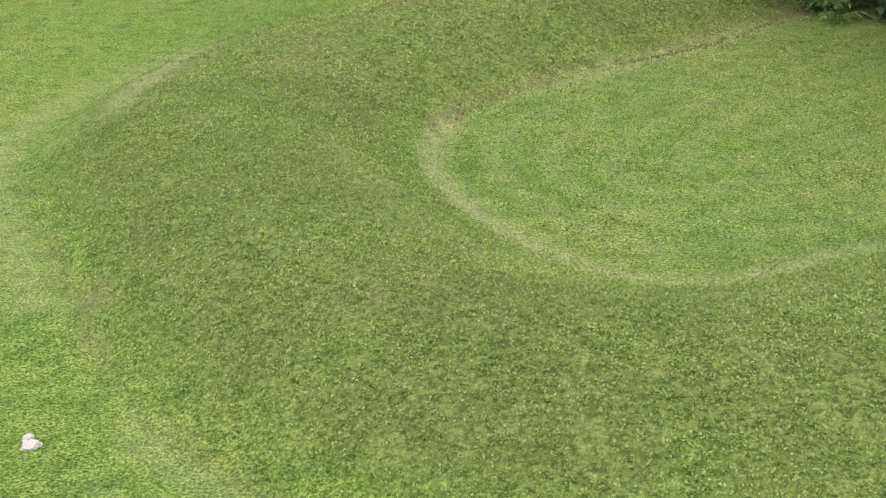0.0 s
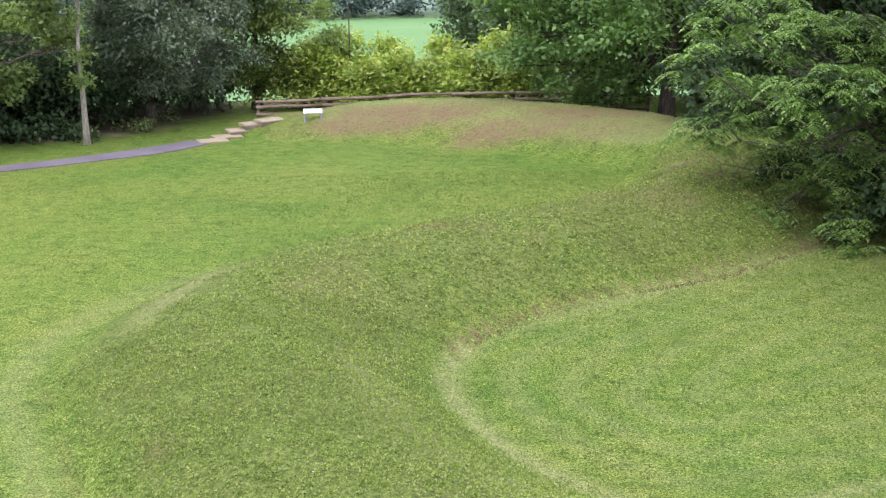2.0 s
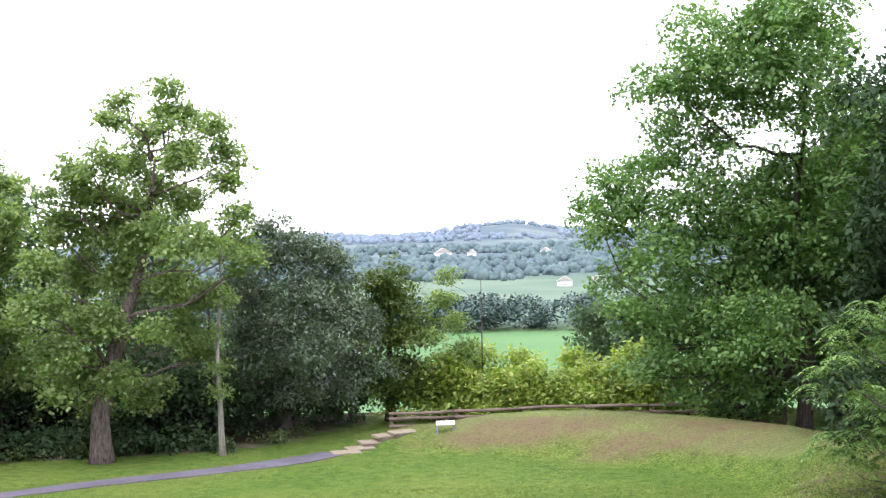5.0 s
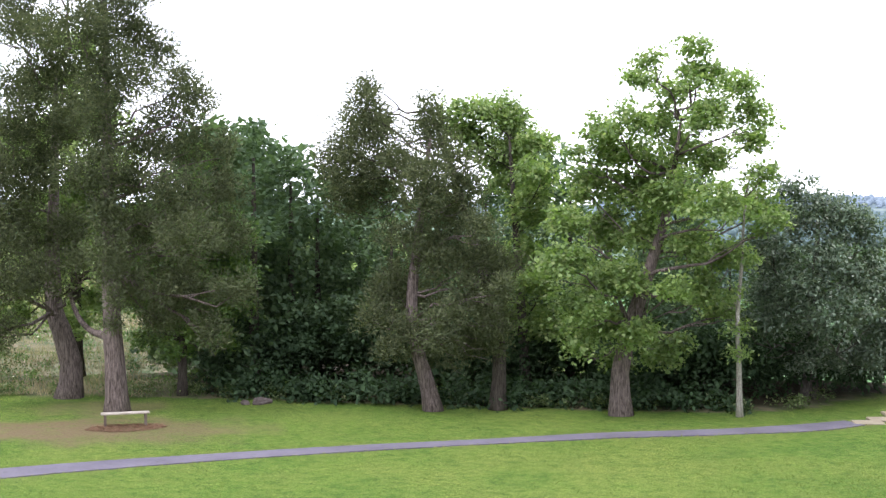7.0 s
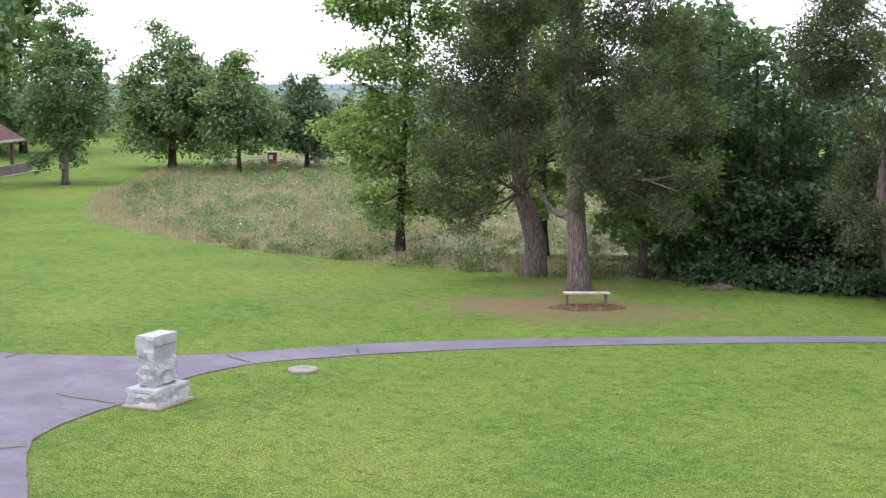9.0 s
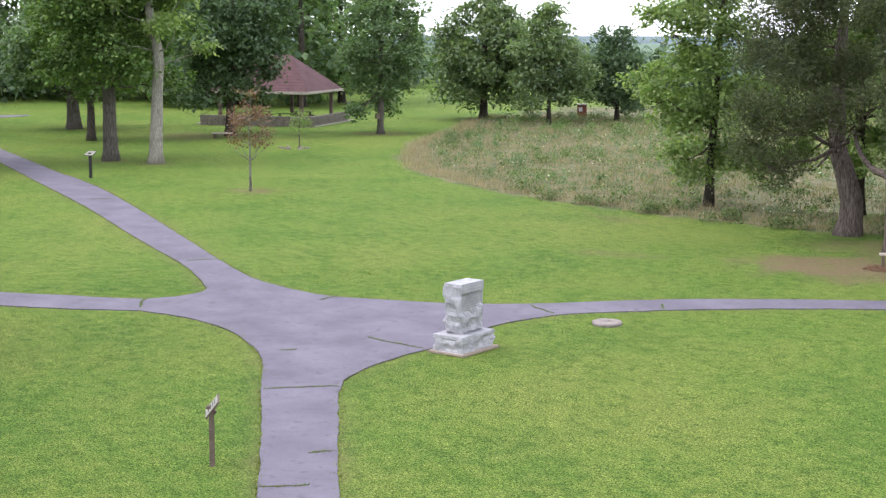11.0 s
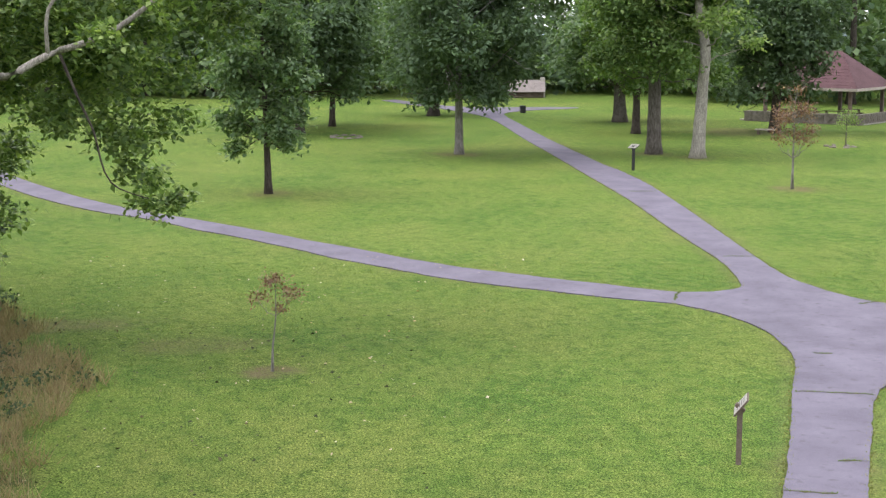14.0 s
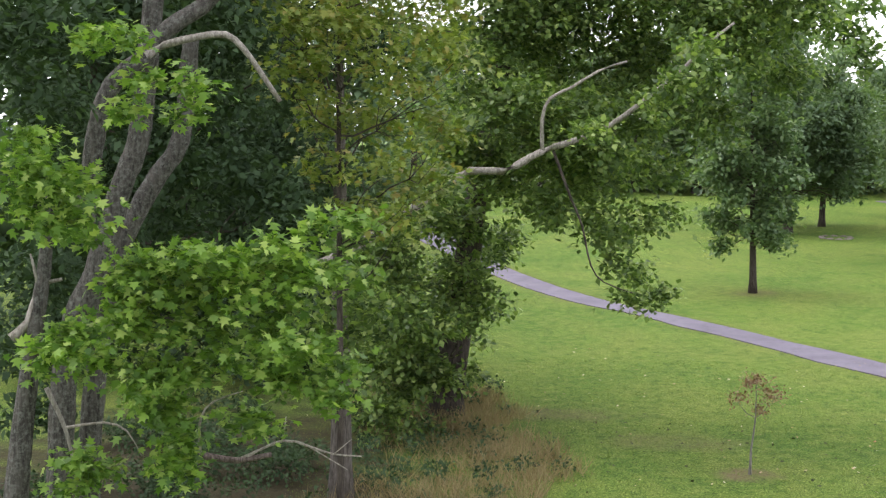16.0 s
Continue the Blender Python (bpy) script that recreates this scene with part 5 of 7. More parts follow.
# Entries past yaw -15 stand mostly out of view, added to shade the lawn.
for yaw, dist, s, k in ((38.4, 68, 0.92, 0), (37.0, 63, 0.90, 0), (35.6, 64, 0.90, 0), (34.6, 65, 0.84, 0), (31.8, 63, 0.70, 0),
                        (28.2, 63.5, 0.80, 0), (25, 62.5, 0.82, 0), (22.2, 62.5, 0.74, 0), (19.0, 62.5, 0.52, 0), (16.6, 64, 0.5, 0), (36.5, 73, 0.95, 0), (37.6, 74, 0.98, 0), (33.0, 74, 0.85, 0), (30, 75, 0.8, 0), (26.5, 74, 0.98, 0),
                        (21, 72, 0.86, 0), (38.2, 82, 1.05, 0), (17.2, 70, 0.55, 0), (14.2, 70, 0.55, 0)) + ((4.4, 69, 0.42, 0), (2.6, 72, 0.5, 0), (-2.0, 68, 0.8, 0), (-4.6, 63, 1.0, 0), (-6.6, 57, 0.95, 0), (-6, 66, 1.1, 0), (-10, 60, 1.2, 0), (-20.5, 34, 1.12, 0), (-15.6, 41, 0.95, 0), (-15.8, 33, 0.72, 0), (-17.8, 36, 0.85, 0), (-19, 30, 0.8, 0), (-21, 43, 1.0, 0), (-22, 36, 1.0, 0), (-25, 31, 1.0, 0), (-27, 25, 0.9, 0), (-30, 37, 1.1, 0), (-32, 30, 1.1, 0)):
    WOOD.append((yaw, dist, s, k))
for yaw, dist, s, k in ((104.5, 60, 1.1, 0), (107, 66, 1.3, 0), (101.5, 90, 1.3, 0), (99, 110, 1.2, 1), (97.5, 140, 1.4, 0), (113, 62, 1.4, 0), (110, 70, 1.5, 0),
                        (62.9, 160, 1.2, 1), (64.4, 152, 1.4, 1), (66.8, 158, 1.3, 0), (68.0, 152, 1.2, 1)):
    WOOD.append((yaw, dist, s, k))
for yaw in np.arange(64, 98, 1.5):
    WOOD.append((yaw + g_.uniform(-.5, .5), g_.uniform(150, 185) + (22 if 73.5 < yaw < 79 else 0), g_.uniform(1.0, 1.45) * (0.72 if 79.5 < yaw < 83.2 else 1), int(g_.integers(1, 3))))
for yaw in np.arange(48, 63, 1.5):
    WOOD.append((yaw + g_.uniform(-.5, .5), g_.uniform(215, 260), g_.uniform(0.36, 0.5), int(g_.integers(1, 3))))
stood = set()
for i, (yaw, dist, s, k) in enumerate(WOOD):
    x, y = -dist * math.sin(radians(yaw)), dist * math.cos(radians(yaw))
    m_ = pose(x, y, float(land(x, y)) - 0.05, 0, 0, float(g_.uniform(0, 360))) @ Matrix.Diagonal((s * g_.uniform(.9, 1.1), s * g_.uniform(.9, 1.1), s, 1))
    k = 3 if k == 0 and dist > 50 and not (14 < yaw < 42 and dist < 67) else k
    if k not in stood:
        kinds[k].matrix_basis = m_
        stood.add(k)
    else:
        copy_thing(kinds[k], m_)
# lime shrubs below the fence
sh = [(0, 0, 0.6, 1.0), (0.9, 0.2, 0.5, 0.8), (-0.9, -0.1, 0.5, 0.8), (0.2, 0.3, 1.4, 0.7), (-0.5, 0.1, 1.7, 0.5), (0.6, -0.2, 1.3, 0.5), (-0.2, 0, 2.2, 0.3), (1.2, 0.4, 1.2, 0.4)]
shrub = build_tree("shrub", "bright yellow-green leafy shrub behind the fence", (0, 0, 0), straight(0, 0, 2.4), 0.06, sh, (foliage(R_(99), sh, 0.22, 0.55, slim=0.55), 4), LEAF_LIME, BARK_GREY, 99, "shrub", group="shrubs behind the fence")
for i, (yaw, dist, s) in enumerate(((9.3, 61.5, 1.0), (8.0, 61, 1.05), (6.9, 62, 1.15), (5.8, 61.5, 1.0), (4.6, 61, 1.1), (3.4, 62, 1.15), (2.2, 61, 1.0), (1.0, 62, 1.1), (10.4, 62, 1.3), (7.4, 64, 1.3), (5.0, 64, 1.3), (-0.5, 62, 1.1), (3.0, 65, 1.4), (9.0, 64.5, 1.4))):
    x, y = -dist * math.sin(radians(yaw)), dist * math.cos(radians(yaw))
    m_ = pose(x, y, float(land(x, y)) - 0.1, 0, 0, 67.0 * i) @ Matrix.Diagonal((s, s, s * 0.92, 1))
    if i == 0:
        shrub.matrix_basis = m_
    else:
        copy_thing(shrub, m_)


# ---- things on the lawn
GRANITE = rough_stuff("granite", (0.30, 0.295, 0.32), (0.46, 0.455, 0.485), (0.60, 0.595, 0.625), 5.0, 0.85, 0.02)
TIMBER = rough_stuff("weathered_timber", (0.09, 0.065, 0.05), (0.17, 0.13, 0.105), (0.27, 0.225, 0.19), 2.5, 0.9, 0.008)
RAIL_TIMBER = rough_stuff("rail_timber", (0.10, 0.07, 0.055), (0.22, 0.16, 0.13), (0.34, 0.27, 0.23), 1.7, 0.9, 0.01)
PALE_BOARD = rough_stuff("pale_board", (0.36, 0.31, 0.26), (0.50, 0.44, 0.38), (0.60, 0.55, 0.48), 3.0, 0.8, 0.004)
TREAD = rough_stuff("sandstone_tread", (0.25, 0.205, 0.145), (0.36, 0.305, 0.22), (0.44, 0.385, 0.29), 2.2, 0.9, 0.01)
FIELDSTONE = rough_stuff("fieldstone", (0.12, 0.10, 0.085), (0.24, 0.21, 0.18), (0.34, 0.31, 0.28), 2.6, 0.95, 0.03)
SHINGLE = rough_stuff("red_shingle", (0.082, 0.042, 0.045), (0.125, 0.066, 0.070), (0.155, 0.088, 0.09), 1.1, 0.9, 0.01)
SHAKE = rough_stuff("pale_shake", (0.26, 0.22, 0.20), (0.37, 0.32, 0.29), (0.45, 0.40, 0.37), 1.4, 0.9, 0.01)
LOG_WOOD = rough_stuff("log_wood", (0.06, 0.045, 0.035), (0.13, 0.10, 0.075), (0.20, 0.16, 0.12), 2.0, 0.9, 0.01)
MULCH = rough_stuff("wood_mulch", (0.14, 0.075, 0.045), (0.26, 0.15, 0.09), (0.38, 0.24, 0.16), 6.0, 0.95, 0.03)
BRICK_RED = rough_stuff("red_brick", (0.16, 0.05, 0.04), (0.24, 0.085, 0.065), (0.30, 0.12, 0.09), 4.0, 0.9, 0.01)
WHITE_PAINT = rough_stuff("white_paint", (0.68, 0.68, 0.70), (0.78, 0.78, 0.80), (0.85, 0.85, 0.87), 3.0, 0.5, 0.001)
BLUE_STEEL = rough_stuff("blue_painted_steel", (0.20, 0.24, 0.40), (0.27, 0.32, 0.50), (0.33, 0.38, 0.56), 3.0, 0.5, 0.001)
BLACK_STEEL = rough_stuff("black_painted_steel", (0.015, 0.015, 0.017), (0.028, 0.028, 0.03), (0.05, 0.05, 0.052), 4.0, 0.45, 0.001)
PANEL_INK = rough_stuff("sign_panel", (0.22, 0.20, 0.17), (0.40, 0.38, 0.34), (0.52, 0.50, 0.46), 7.0, 0.4, 0.0005)
DARK_INK = rough_stuff("dark_ink", (0.04, 0.04, 0.045), (0.06, 0.06, 0.065), (0.08, 0.08, 0.085), 7.0, 0.5, 0.0005)
CRACK = rough_stuff("mossy_crack", (0.03, 0.035, 0.014), (0.10, 0.10, 0.04), (0.22, 0.20, 0.09), 9.0, 1.0, 0.01)
DARK_ROCK = rough_stuff("dark_rock", (0.07, 0.055, 0.05), (0.15, 0.12, 0.11), (0.26, 0.22, 0.21), 4.0, 0.95, 0.03)
LIMESTONE = rough_stuff("limestone", (0.34, 0.31, 0.27), (0.46, 0.43, 0.38), (0.55, 0.52, 0.46), 5.0, 0.9, 0.02)


def hewn(name, size, m_, material, parent, rough, seed, smooth_top=0.0, label=""):
    """A rock-faced block: a subdivided box with broken faces; the upper part of its face +x stays dressed smooth."""
    bm_ = bmesh.new()
    bmesh.ops.create_cube(bm_, size=1.0, matrix=Matrix.Diagonal((*size, 1)))
    bmesh.ops.subdivide_edges(bm_, edges=bm_.edges[:], cuts=15, use_grid_fill=True)
    for v in bm_.verts:
        c_ = v.co.copy()
        ex, ey, ez = abs(c_.x) / size[0] * 2, abs(c_.y) / size[1] * 2, abs(c_.z) / size[2] * 2
        nvec = Vector((c_.x * 3.1 + seed, c_.y * 3.1, c_.z * 3.1))
        amt = 1.5 * noise.voronoi(nvec * 1.25)[0][0] + 0.35 * noise.fractal(nvec * 2.0, 0.9, 2.1, 3) - 0.25
        if c_.x > 0 and ex > 0.97 and c_.z > size[2] * (0.5 - smooth_top) + 0.10 * math.sin(c_.y * 5):
            amt *= 0.05
        if ez > 0.985:
            amt *= 0.12
        if c_.z > size[2] * 0.3:
            amt = 0.75 + (amt - 0.75) * 0.3
        d_ = Vector((math.copysign(1, c_.x) if ex > 0.985 else 0, math.copysign(1, c_.y) if ey > 0.985 else 0, math.copysign(0.3, c_.z) if ez > 0.985 else 0))
        v.co = c_ + d_ * rough * min(0.12, amt - 0.75)
    bmesh.ops.transform(bm_, matrix=m_, verts=bm_.verts)
    return part(name, bm_, material, parent, label)


# the granite monument, one corner towards the tower
mon = thing("monument", (-31.32, 19.4, 0), "grey rough-hewn granite monument on a stepped base beside the path", "monument", turn=22.9)
hewn("base", (0.92, 1.42, 0.46), pose(0, 0, 0.25), GRANITE, mon, 0.08, 3.0)
hewn("tablet", (0.56, 1.0, 1.28), pose(0, 0, 1.10), GRANITE, mon, 0.11, 9.0, 0.55)
bm = bmesh.new()
box(bm, (1.1, 1.6, 0.06), pose(0, 0, 0.03), 0.015)
part("footing", bm, rough_stuff("footing_concrete", (0.30, 0.24, 0.19), (0.38, 0.31, 0.25), (0.45, 0.38, 0.32), 4, 0.95, 0.01), mon)
for i in range(9):
    bm = bmesh.new()
    box(bm, (0.004, 0.62 - 0.06 * (i % 3), 0.018), pose(0.279, 0, 1.58 - i * 0.055))
    part("lettering_bar", bm, rough_stuff("cut_lettering", (0.33, 0.33, 0.34), (0.38, 0.38, 0.39), (0.42, 0.42, 0.43), 6, 0.9, 0.001) if i == 0 else bpy.data.materials["cut_lettering"], mon)

# flat round stone
disc = thing("round_stone", (-32.1, 24.45, 0), "low round grey stone disc set in the lawn", "stone")
bm = bmesh.new()
rng = np.random.default_rng(31)
rings = []
for rr, zz in ((0.40, -0.05), (0.41, 0.06), (0.385, 0.095), (0.2, 0.10), (0.02, 0.10)):
    rings.append([bm.verts.new((rr * math.cos(w) * (1 + 0.03 * rng.normal()), rr * math.sin(w) * (1 + 0.03 * rng.normal()), zz + 0.006 * rng.normal())) for w in np.linspace(0, 2 * math.pi, 28, endpoint=False)])
for a_, b_ in zip(rings, rings[1:]):
    for k in range(28):
        bm.faces.new((a_[k], a_[(k + 1) % 28], b_[(k + 1) % 28], b_[k]))
bm.faces.new(rings[-1])
part("slab", bm, rough_stuff("disc_stone", (0.20, 0.165, 0.15), (0.30, 0.26, 0.24), (0.38, 0.34, 0.31), 5, 0.9, 0.01), disc)

# reading panels on posts
def wayside(loc, label, post_mat, h, turn, post_w=0.10, wide=0.62, deep=0.42, tilt=52):
    s_ = thing("wayside_sign", loc, label, "sign", turn=turn)
    bm_ = bmesh.new()
    box(bm_, (post_w, post_w, h * 0.9), pose(0, 0, h * 0.45 - 0.05), 0.008)
    part("post", bm_, post_mat, s_)
    bm_ = bmesh.new()
    box(bm_, (post_w * 0.7, post_w * 1.3, 0.2), pose(0.0, 0, h * 0.87, 0, -tilt, 0), 0.006)
    part("bracket", bm_, post_mat, s_)
    m_ = pose(0.02, 0, h * 0.915, 0, -tilt, 0)
    bm_ = bmesh.new()
    box(bm_, (deep, wide, 0.03), m_, 0.006)
    pan = part("panel", bm_, post_mat, s_)
    bm_ = bmesh.new()
    box(bm_, (deep - 0.05, wide - 0.05, 0.008), m_ @ pose(0, 0, 0.0185))
    part("face", bm_, PANEL_INK, pan, "faded printed panel face")
    for k in range(4):
        bm_ = bmesh.new()
        box(bm_, (0.02, wide * 0.6, 0.003), m_ @ pose(0.10 - 0.06 * k, 0, 0.024))
        part("text_bar", bm_, DARK_INK, pan)
    return s_


wayside((-25.13, 10.14, 0), "low reading panel on a weathered brown post beside the path", TIMBER, 1.22, 67.8, deep=0.40)
wayside((-77.82, 24.86, 0), "reading panel on a black post beside the avenue", BLACK_STEEL, 1.42, 120, post_w=0.13, tilt=30, wide=0.6)

# white notice on two blue legs upon the bank
gz = float(ground_z(-9.6, 53.6))
no = thing("notice_sign", (-9.6, 53.6, gz), "small white notice board on two blue steel legs", "sign", turn=10)
for q in (-0.30, 0.30):
    bm = bmesh.new()
    box(bm, (0.06, 0.05, 0.62), pose(q, 0, 0.05), 0.006)
    part("leg", bm, BLUE_STEEL, no)
bm = bmesh.new()
box(bm, (0.68, 0.26, 0.03), pose(0, 0.0, 0.34, 30, 0, 0), 0.005)
pan = part("board", bm, WHITE_PAINT, no)
bm = bmesh.new()
box(bm, (0.5, 0.03, 0.006), pose(0, 0, 0.34, 30, 0, 0) @ pose(0, 0.05, 0.018))
part("text_bar", bm, BLUE_STEEL, pan)

# split-rail fence behind the bank
FENCE = smooth_line([(-12.1, 55.9), (-8.5, 57.0), (-4.4, 58.2), (-0.5, 58.1), (2.6, 57.6)], 0.4)
fence = thing("rail_fence", (0, 0, 0), "low weathered brown timber rail fence along the drop", "fence")
seg = np.concatenate([[0], np.cumsum(np.linalg.norm(np.diff(FENCE, axis=0), axis=1))])
count = int(seg[-1] / 2.4)
posts = [np.array([np.interp(s, seg, FENCE[:, 0]), np.interp(s, seg, FENCE[:, 1])]) for s in np.linspace(0, seg[-1], count + 1)]
rng = np.random.default_rng(8)
for i, q in enumerate(posts):
    z0 = float(ground_z(*q))
    bm = bmesh.new()
    box(bm, (0.12, 0.12, 1.0 - z0), pose(q[0], q[1], (0.96 + z0) / 2 - 0.05, 0, 0, 12), 0.012)
    part("post", bm, RAIL_TIMBER, fence)
    if i:
        for z in (0.94, 0.72, 0.44):
            a_, b_ = posts[i - 1], q
            bm = bmesh.new()
            tube(bm, [(*(a_ + (b_ - a_) * s + np.array((0.0, -0.085))), z + 0.02 * rng.normal() * (1 if 0 < s < 1 else 0.3)) for s in (-0.03, 0.35, 0.7, 1.03)], [0.062, 0.055], 7, 0.12, rng)
            part("rail", bm, RAIL_TIMBER, fence, smooth=True)

# steps up the end of the bank
st = thing("steps", (0, 0, 0), "broad pale sandstone steps climbing the grassy bank", "steps")
for i, (x, y, dz) in enumerate(((-12.95, 52.05, 0.05), (-12.65, 52.95, 0.10), (-12.3, 53.65, 0.13), (-11.85, 54.05, 0.14), (-11.3, 54.25, 0.10))):
    bm = bmesh.new()
    box(bm, (1.05, 0.66, 0.09), pose(x, y, float(ground_z(x, y)) + dz * 0.4 - 0.01, 3, 0, 28 + 3 * i), 0.015)
    tr = part("tread", bm, TREAD, st)
    bm = bmesh.new()
    box(bm, (1.03, 0.06, 0.24), pose(x, y, float(ground_z(x, y)) + dz * 0.4 - 0.14, 0, 0, 28 + 3 * i) @ pose(0, -0.31, 0), 0.008)
    part("riser_board", bm, TIMBER, tr)

# bench under the cedar
bench = thing("bench", (-34.85, 38.96, 0), "plank bench with a pale worn seat under the cedar", "bench", turn=47.3)
for k in range(3):
    bm = bmesh.new()
    box(bm, (1.62, 0.135, 0.045), pose(0, -0.14 + 0.14 * k, 0.445), 0.006)
    part("seat_plank", bm, PALE_BOARD, bench)
for q in (-0.68, 0.68):
    for w in (-0.13, 0.13):
        bm = bmesh.new()
        box(bm, (0.07, 0.07, 0.44), pose(q, w, 0.20, 8 if w < 0 else -8), 0.006)
        part("leg", bm, TIMBER, bench)
    bm = bmesh.new()
    box(bm, (0.06, 0.40, 0.08), pose(q, 0, 0.38), 0.005)
    part("bearer", bm, TIMBER, bench)
mu = thing("mulch_bed", (-34.5, 38.6, 0), "reddish wood-chip mulch under the bench", "mulch", kind="stuff")
rng = np.random.default_rng(17)
w = rng.uniform(0, 2 * math.pi, 2600)
q = np.sqrt(rng.uniform(0, 1, 2600))
pos = np.stack([1.35 * q * np.cos(w), 0.85 * q * np.sin(w), 0.02 + 0.05 * rng.uniform(0, 1, 2600) * (1.1 - q)], 1)
pos[:, :2] = pos[:, :2] @ np.array([[math.cos(0.82), math.sin(0.82)], [-math.sin(0.82), math.cos(0.82)]])
link("chips", polys("chips", lay_leaves(rng, pos, rng.normal(size=pos.shape) * (1, 1, 0.25), np.tile((0, 0, 1.0), (2600, 1)), 0.085, 0.035, DIAMOND), 4), MULCH, mu)


def boulder(name, loc, size, material, label, seed, parent=None):
    bm_ = bmesh.new()
    bmesh.ops.create_icosphere(bm_, subdivisions=3, radius=0.5)
    for v in bm_.verts:
        v.co *= 1 + 0.35 * noise.fractal(v.co * 2.2 + Vector((seed, 0, 0)), 0.8, 2.0, 3)
        v.co = Vector((v.co.x * size[0], v.co.y * size[1], max(v.co.z, -0.28) * size[2]))
    if parent:
        bmesh.ops.translate(bm_, verts=bm_.verts, vec=loc)
        return part(name, bm_, material, parent)
    ob = part(name, bm_, material)
    ob.matrix_basis = pose(*loc, 0, 0, seed * 40)
    return tagged(ob, label, "stone")


boulder("rock", (-34.05, 45.6, 0.08), (0.85, 0.5, 0.34), DARK_ROCK, "flat lichened rock at the lawn edge", 2.0)
boulder("rock", (-34.5, 45.2, 0.05), (0.42, 0.34, 0.24), DARK_ROCK, "small flat rock beside a larger one", 3.4)
boulder("rock", (-5.87, 14.45, 0.0), (0.24, 0.17, 0.14), LIMESTONE, "pale broken limestone piece bedded in the grass", 5.0)
boulder("rock", (-5.97, 14.62, 0.0), (0.14, 0.12, 0.10), LIMESTONE, "pale limestone chip bedded in the grass", 6.2)
for i in range(6):
    boulder("rock", (-90.2 + 0.9 * math.cos(i * 1.05), 42.6 + 0.8 * math.sin(i * 1.05), 0.03), (0.45, 0.3, 0.18), FIELDSTONE, "grey stone in a ring about a sapling", i + 1.0)
for i in range(10):
    boulder("rock", (-103.7 + 1.5 * math.cos(i * 0.63), 12.4 + 1.0 * math.sin(i * 0.63), 0.03), (0.5, 0.3, 0.16), FIELDSTONE, "grey kerb stone in a ring on the lawn", i + 2.0)
lg = thing("log_seat", (-101.0, 42.0, 0), "pale half-log seat on stubs in the lawn", "bench", turn=64)
bm = bmesh.new()
box(bm, (1.5, 0.28, 0.10), pose(0, 0, 0.36), 0.02)
part("seat", bm, PALE_BOARD, lg)
for q in (-0.5, 0.5):
    bm = bmesh.new()
    tube(bm, [(q, 0, -0.05), (q, 0, 0.32)], [0.11, 0.10], 9)
    part("stub", bm, LOG_WOOD, lg)

# open shelter with a hipped red roof and a low stone wall
pv = thing("pavilion", (-115.5, 53.0, 0), "open picnic pavilion with a red shingled hip roof and stone wall", "pavilion", turn=42)
EAVE, RIDGE, HX, HY, RX = 2.75, 5.6, 4.4, 4.0, 1.35
bm = bmesh.new()
o = [bm.verts.new(v) for v in ((-HX, -HY, EAVE), (HX, -HY, EAVE), (HX, HY, EAVE), (-HX, HY, EAVE), (-RX, 0, RIDGE), (RX, 0, RIDGE))]
u = [bm.verts.new(v.co - Vector((0, 0, 0.16))) for v in o[:4]]
for f_ in ((o[0], o[1], o[5], o[4]), (o[1], o[2], o[5]), (o[2], o[3], o[4], o[5]), (o[3], o[0], o[4]), (u[3], u[2], u[1], u[0]),
           (u[0], u[1], o[1], o[0]), (u[1], u[2], o[2], o[1]), (u[2], u[3], o[3], o[2]), (u[3], u[0], o[0], o[3])):
    bm.faces.new(f_)
roof = part("roof", bm, SHINGLE, pv)
bm = bmesh.new()
box(bm, (2 * HX + 0.08, 0.05, 0.22), pose(0, -HY - 0.02, EAVE - 0.09), 0.005)
part("fascia", bm, PALE_BOARD, roof)
bm = bmesh.new()
box(bm, (0.05, 2 * HY + 0.08, 0.22), pose(HX + 0.02, 0, EAVE - 0.09), 0.005)
part("fascia", bm, PALE_BOARD, roof)
for k in range(12):     # shingle courses on the front slope
    s0 = k / 12
    bm = bmesh.new()
    half = HX + (RX - HX) * (s0 + 0.04)
    slope = math.degrees(math.atan2(RIDGE - EAVE, HY))
    box(bm, (2 * half, 0.42, 0.012), pose(0, -HY * (1 - s0 - 0.04), EAVE + (RIDGE - EAVE) * (s0 + 0.04) + 0.015, slope - 2, 0, 0))
    part("shingle_course", bm, SHINGLE, roof)
for px_ in (-3.6, 0.0, 3.6):
    for py_ in (-3.3, 3.3):
        bm = bmesh.new()
        box(bm, (0.26, 0.26, 2.85), pose(px_, py_, 1.42), 0.02)
        part("post", bm, RAIL_TIMBER if py_ < 0 else TIMBER, pv)
        bm = bmesh.new()
        box(bm, (0.9, 0.12, 0.14), pose(px_ + 0.3, py_, 2.6, 0, -38, 0), 0.01)
        part("brace", bm, TIMBER, pv)
bm = bmesh.new()
box(bm, (2 * HX - 0.5, 0.2, 0.24), pose(0, -3.3, 2.73), 0.01)
part("beam", bm, TIMBER, pv)
bm = bmesh.new()
box(bm, (10.5, 9.0, 0.12), pose(0, 0, 0.04), 0.01)
part("floor_slab", bm, LIMESTONE, pv)
wall = new("stone_wall")
wall.parent = pv
rng = np.random.default_rng(23)
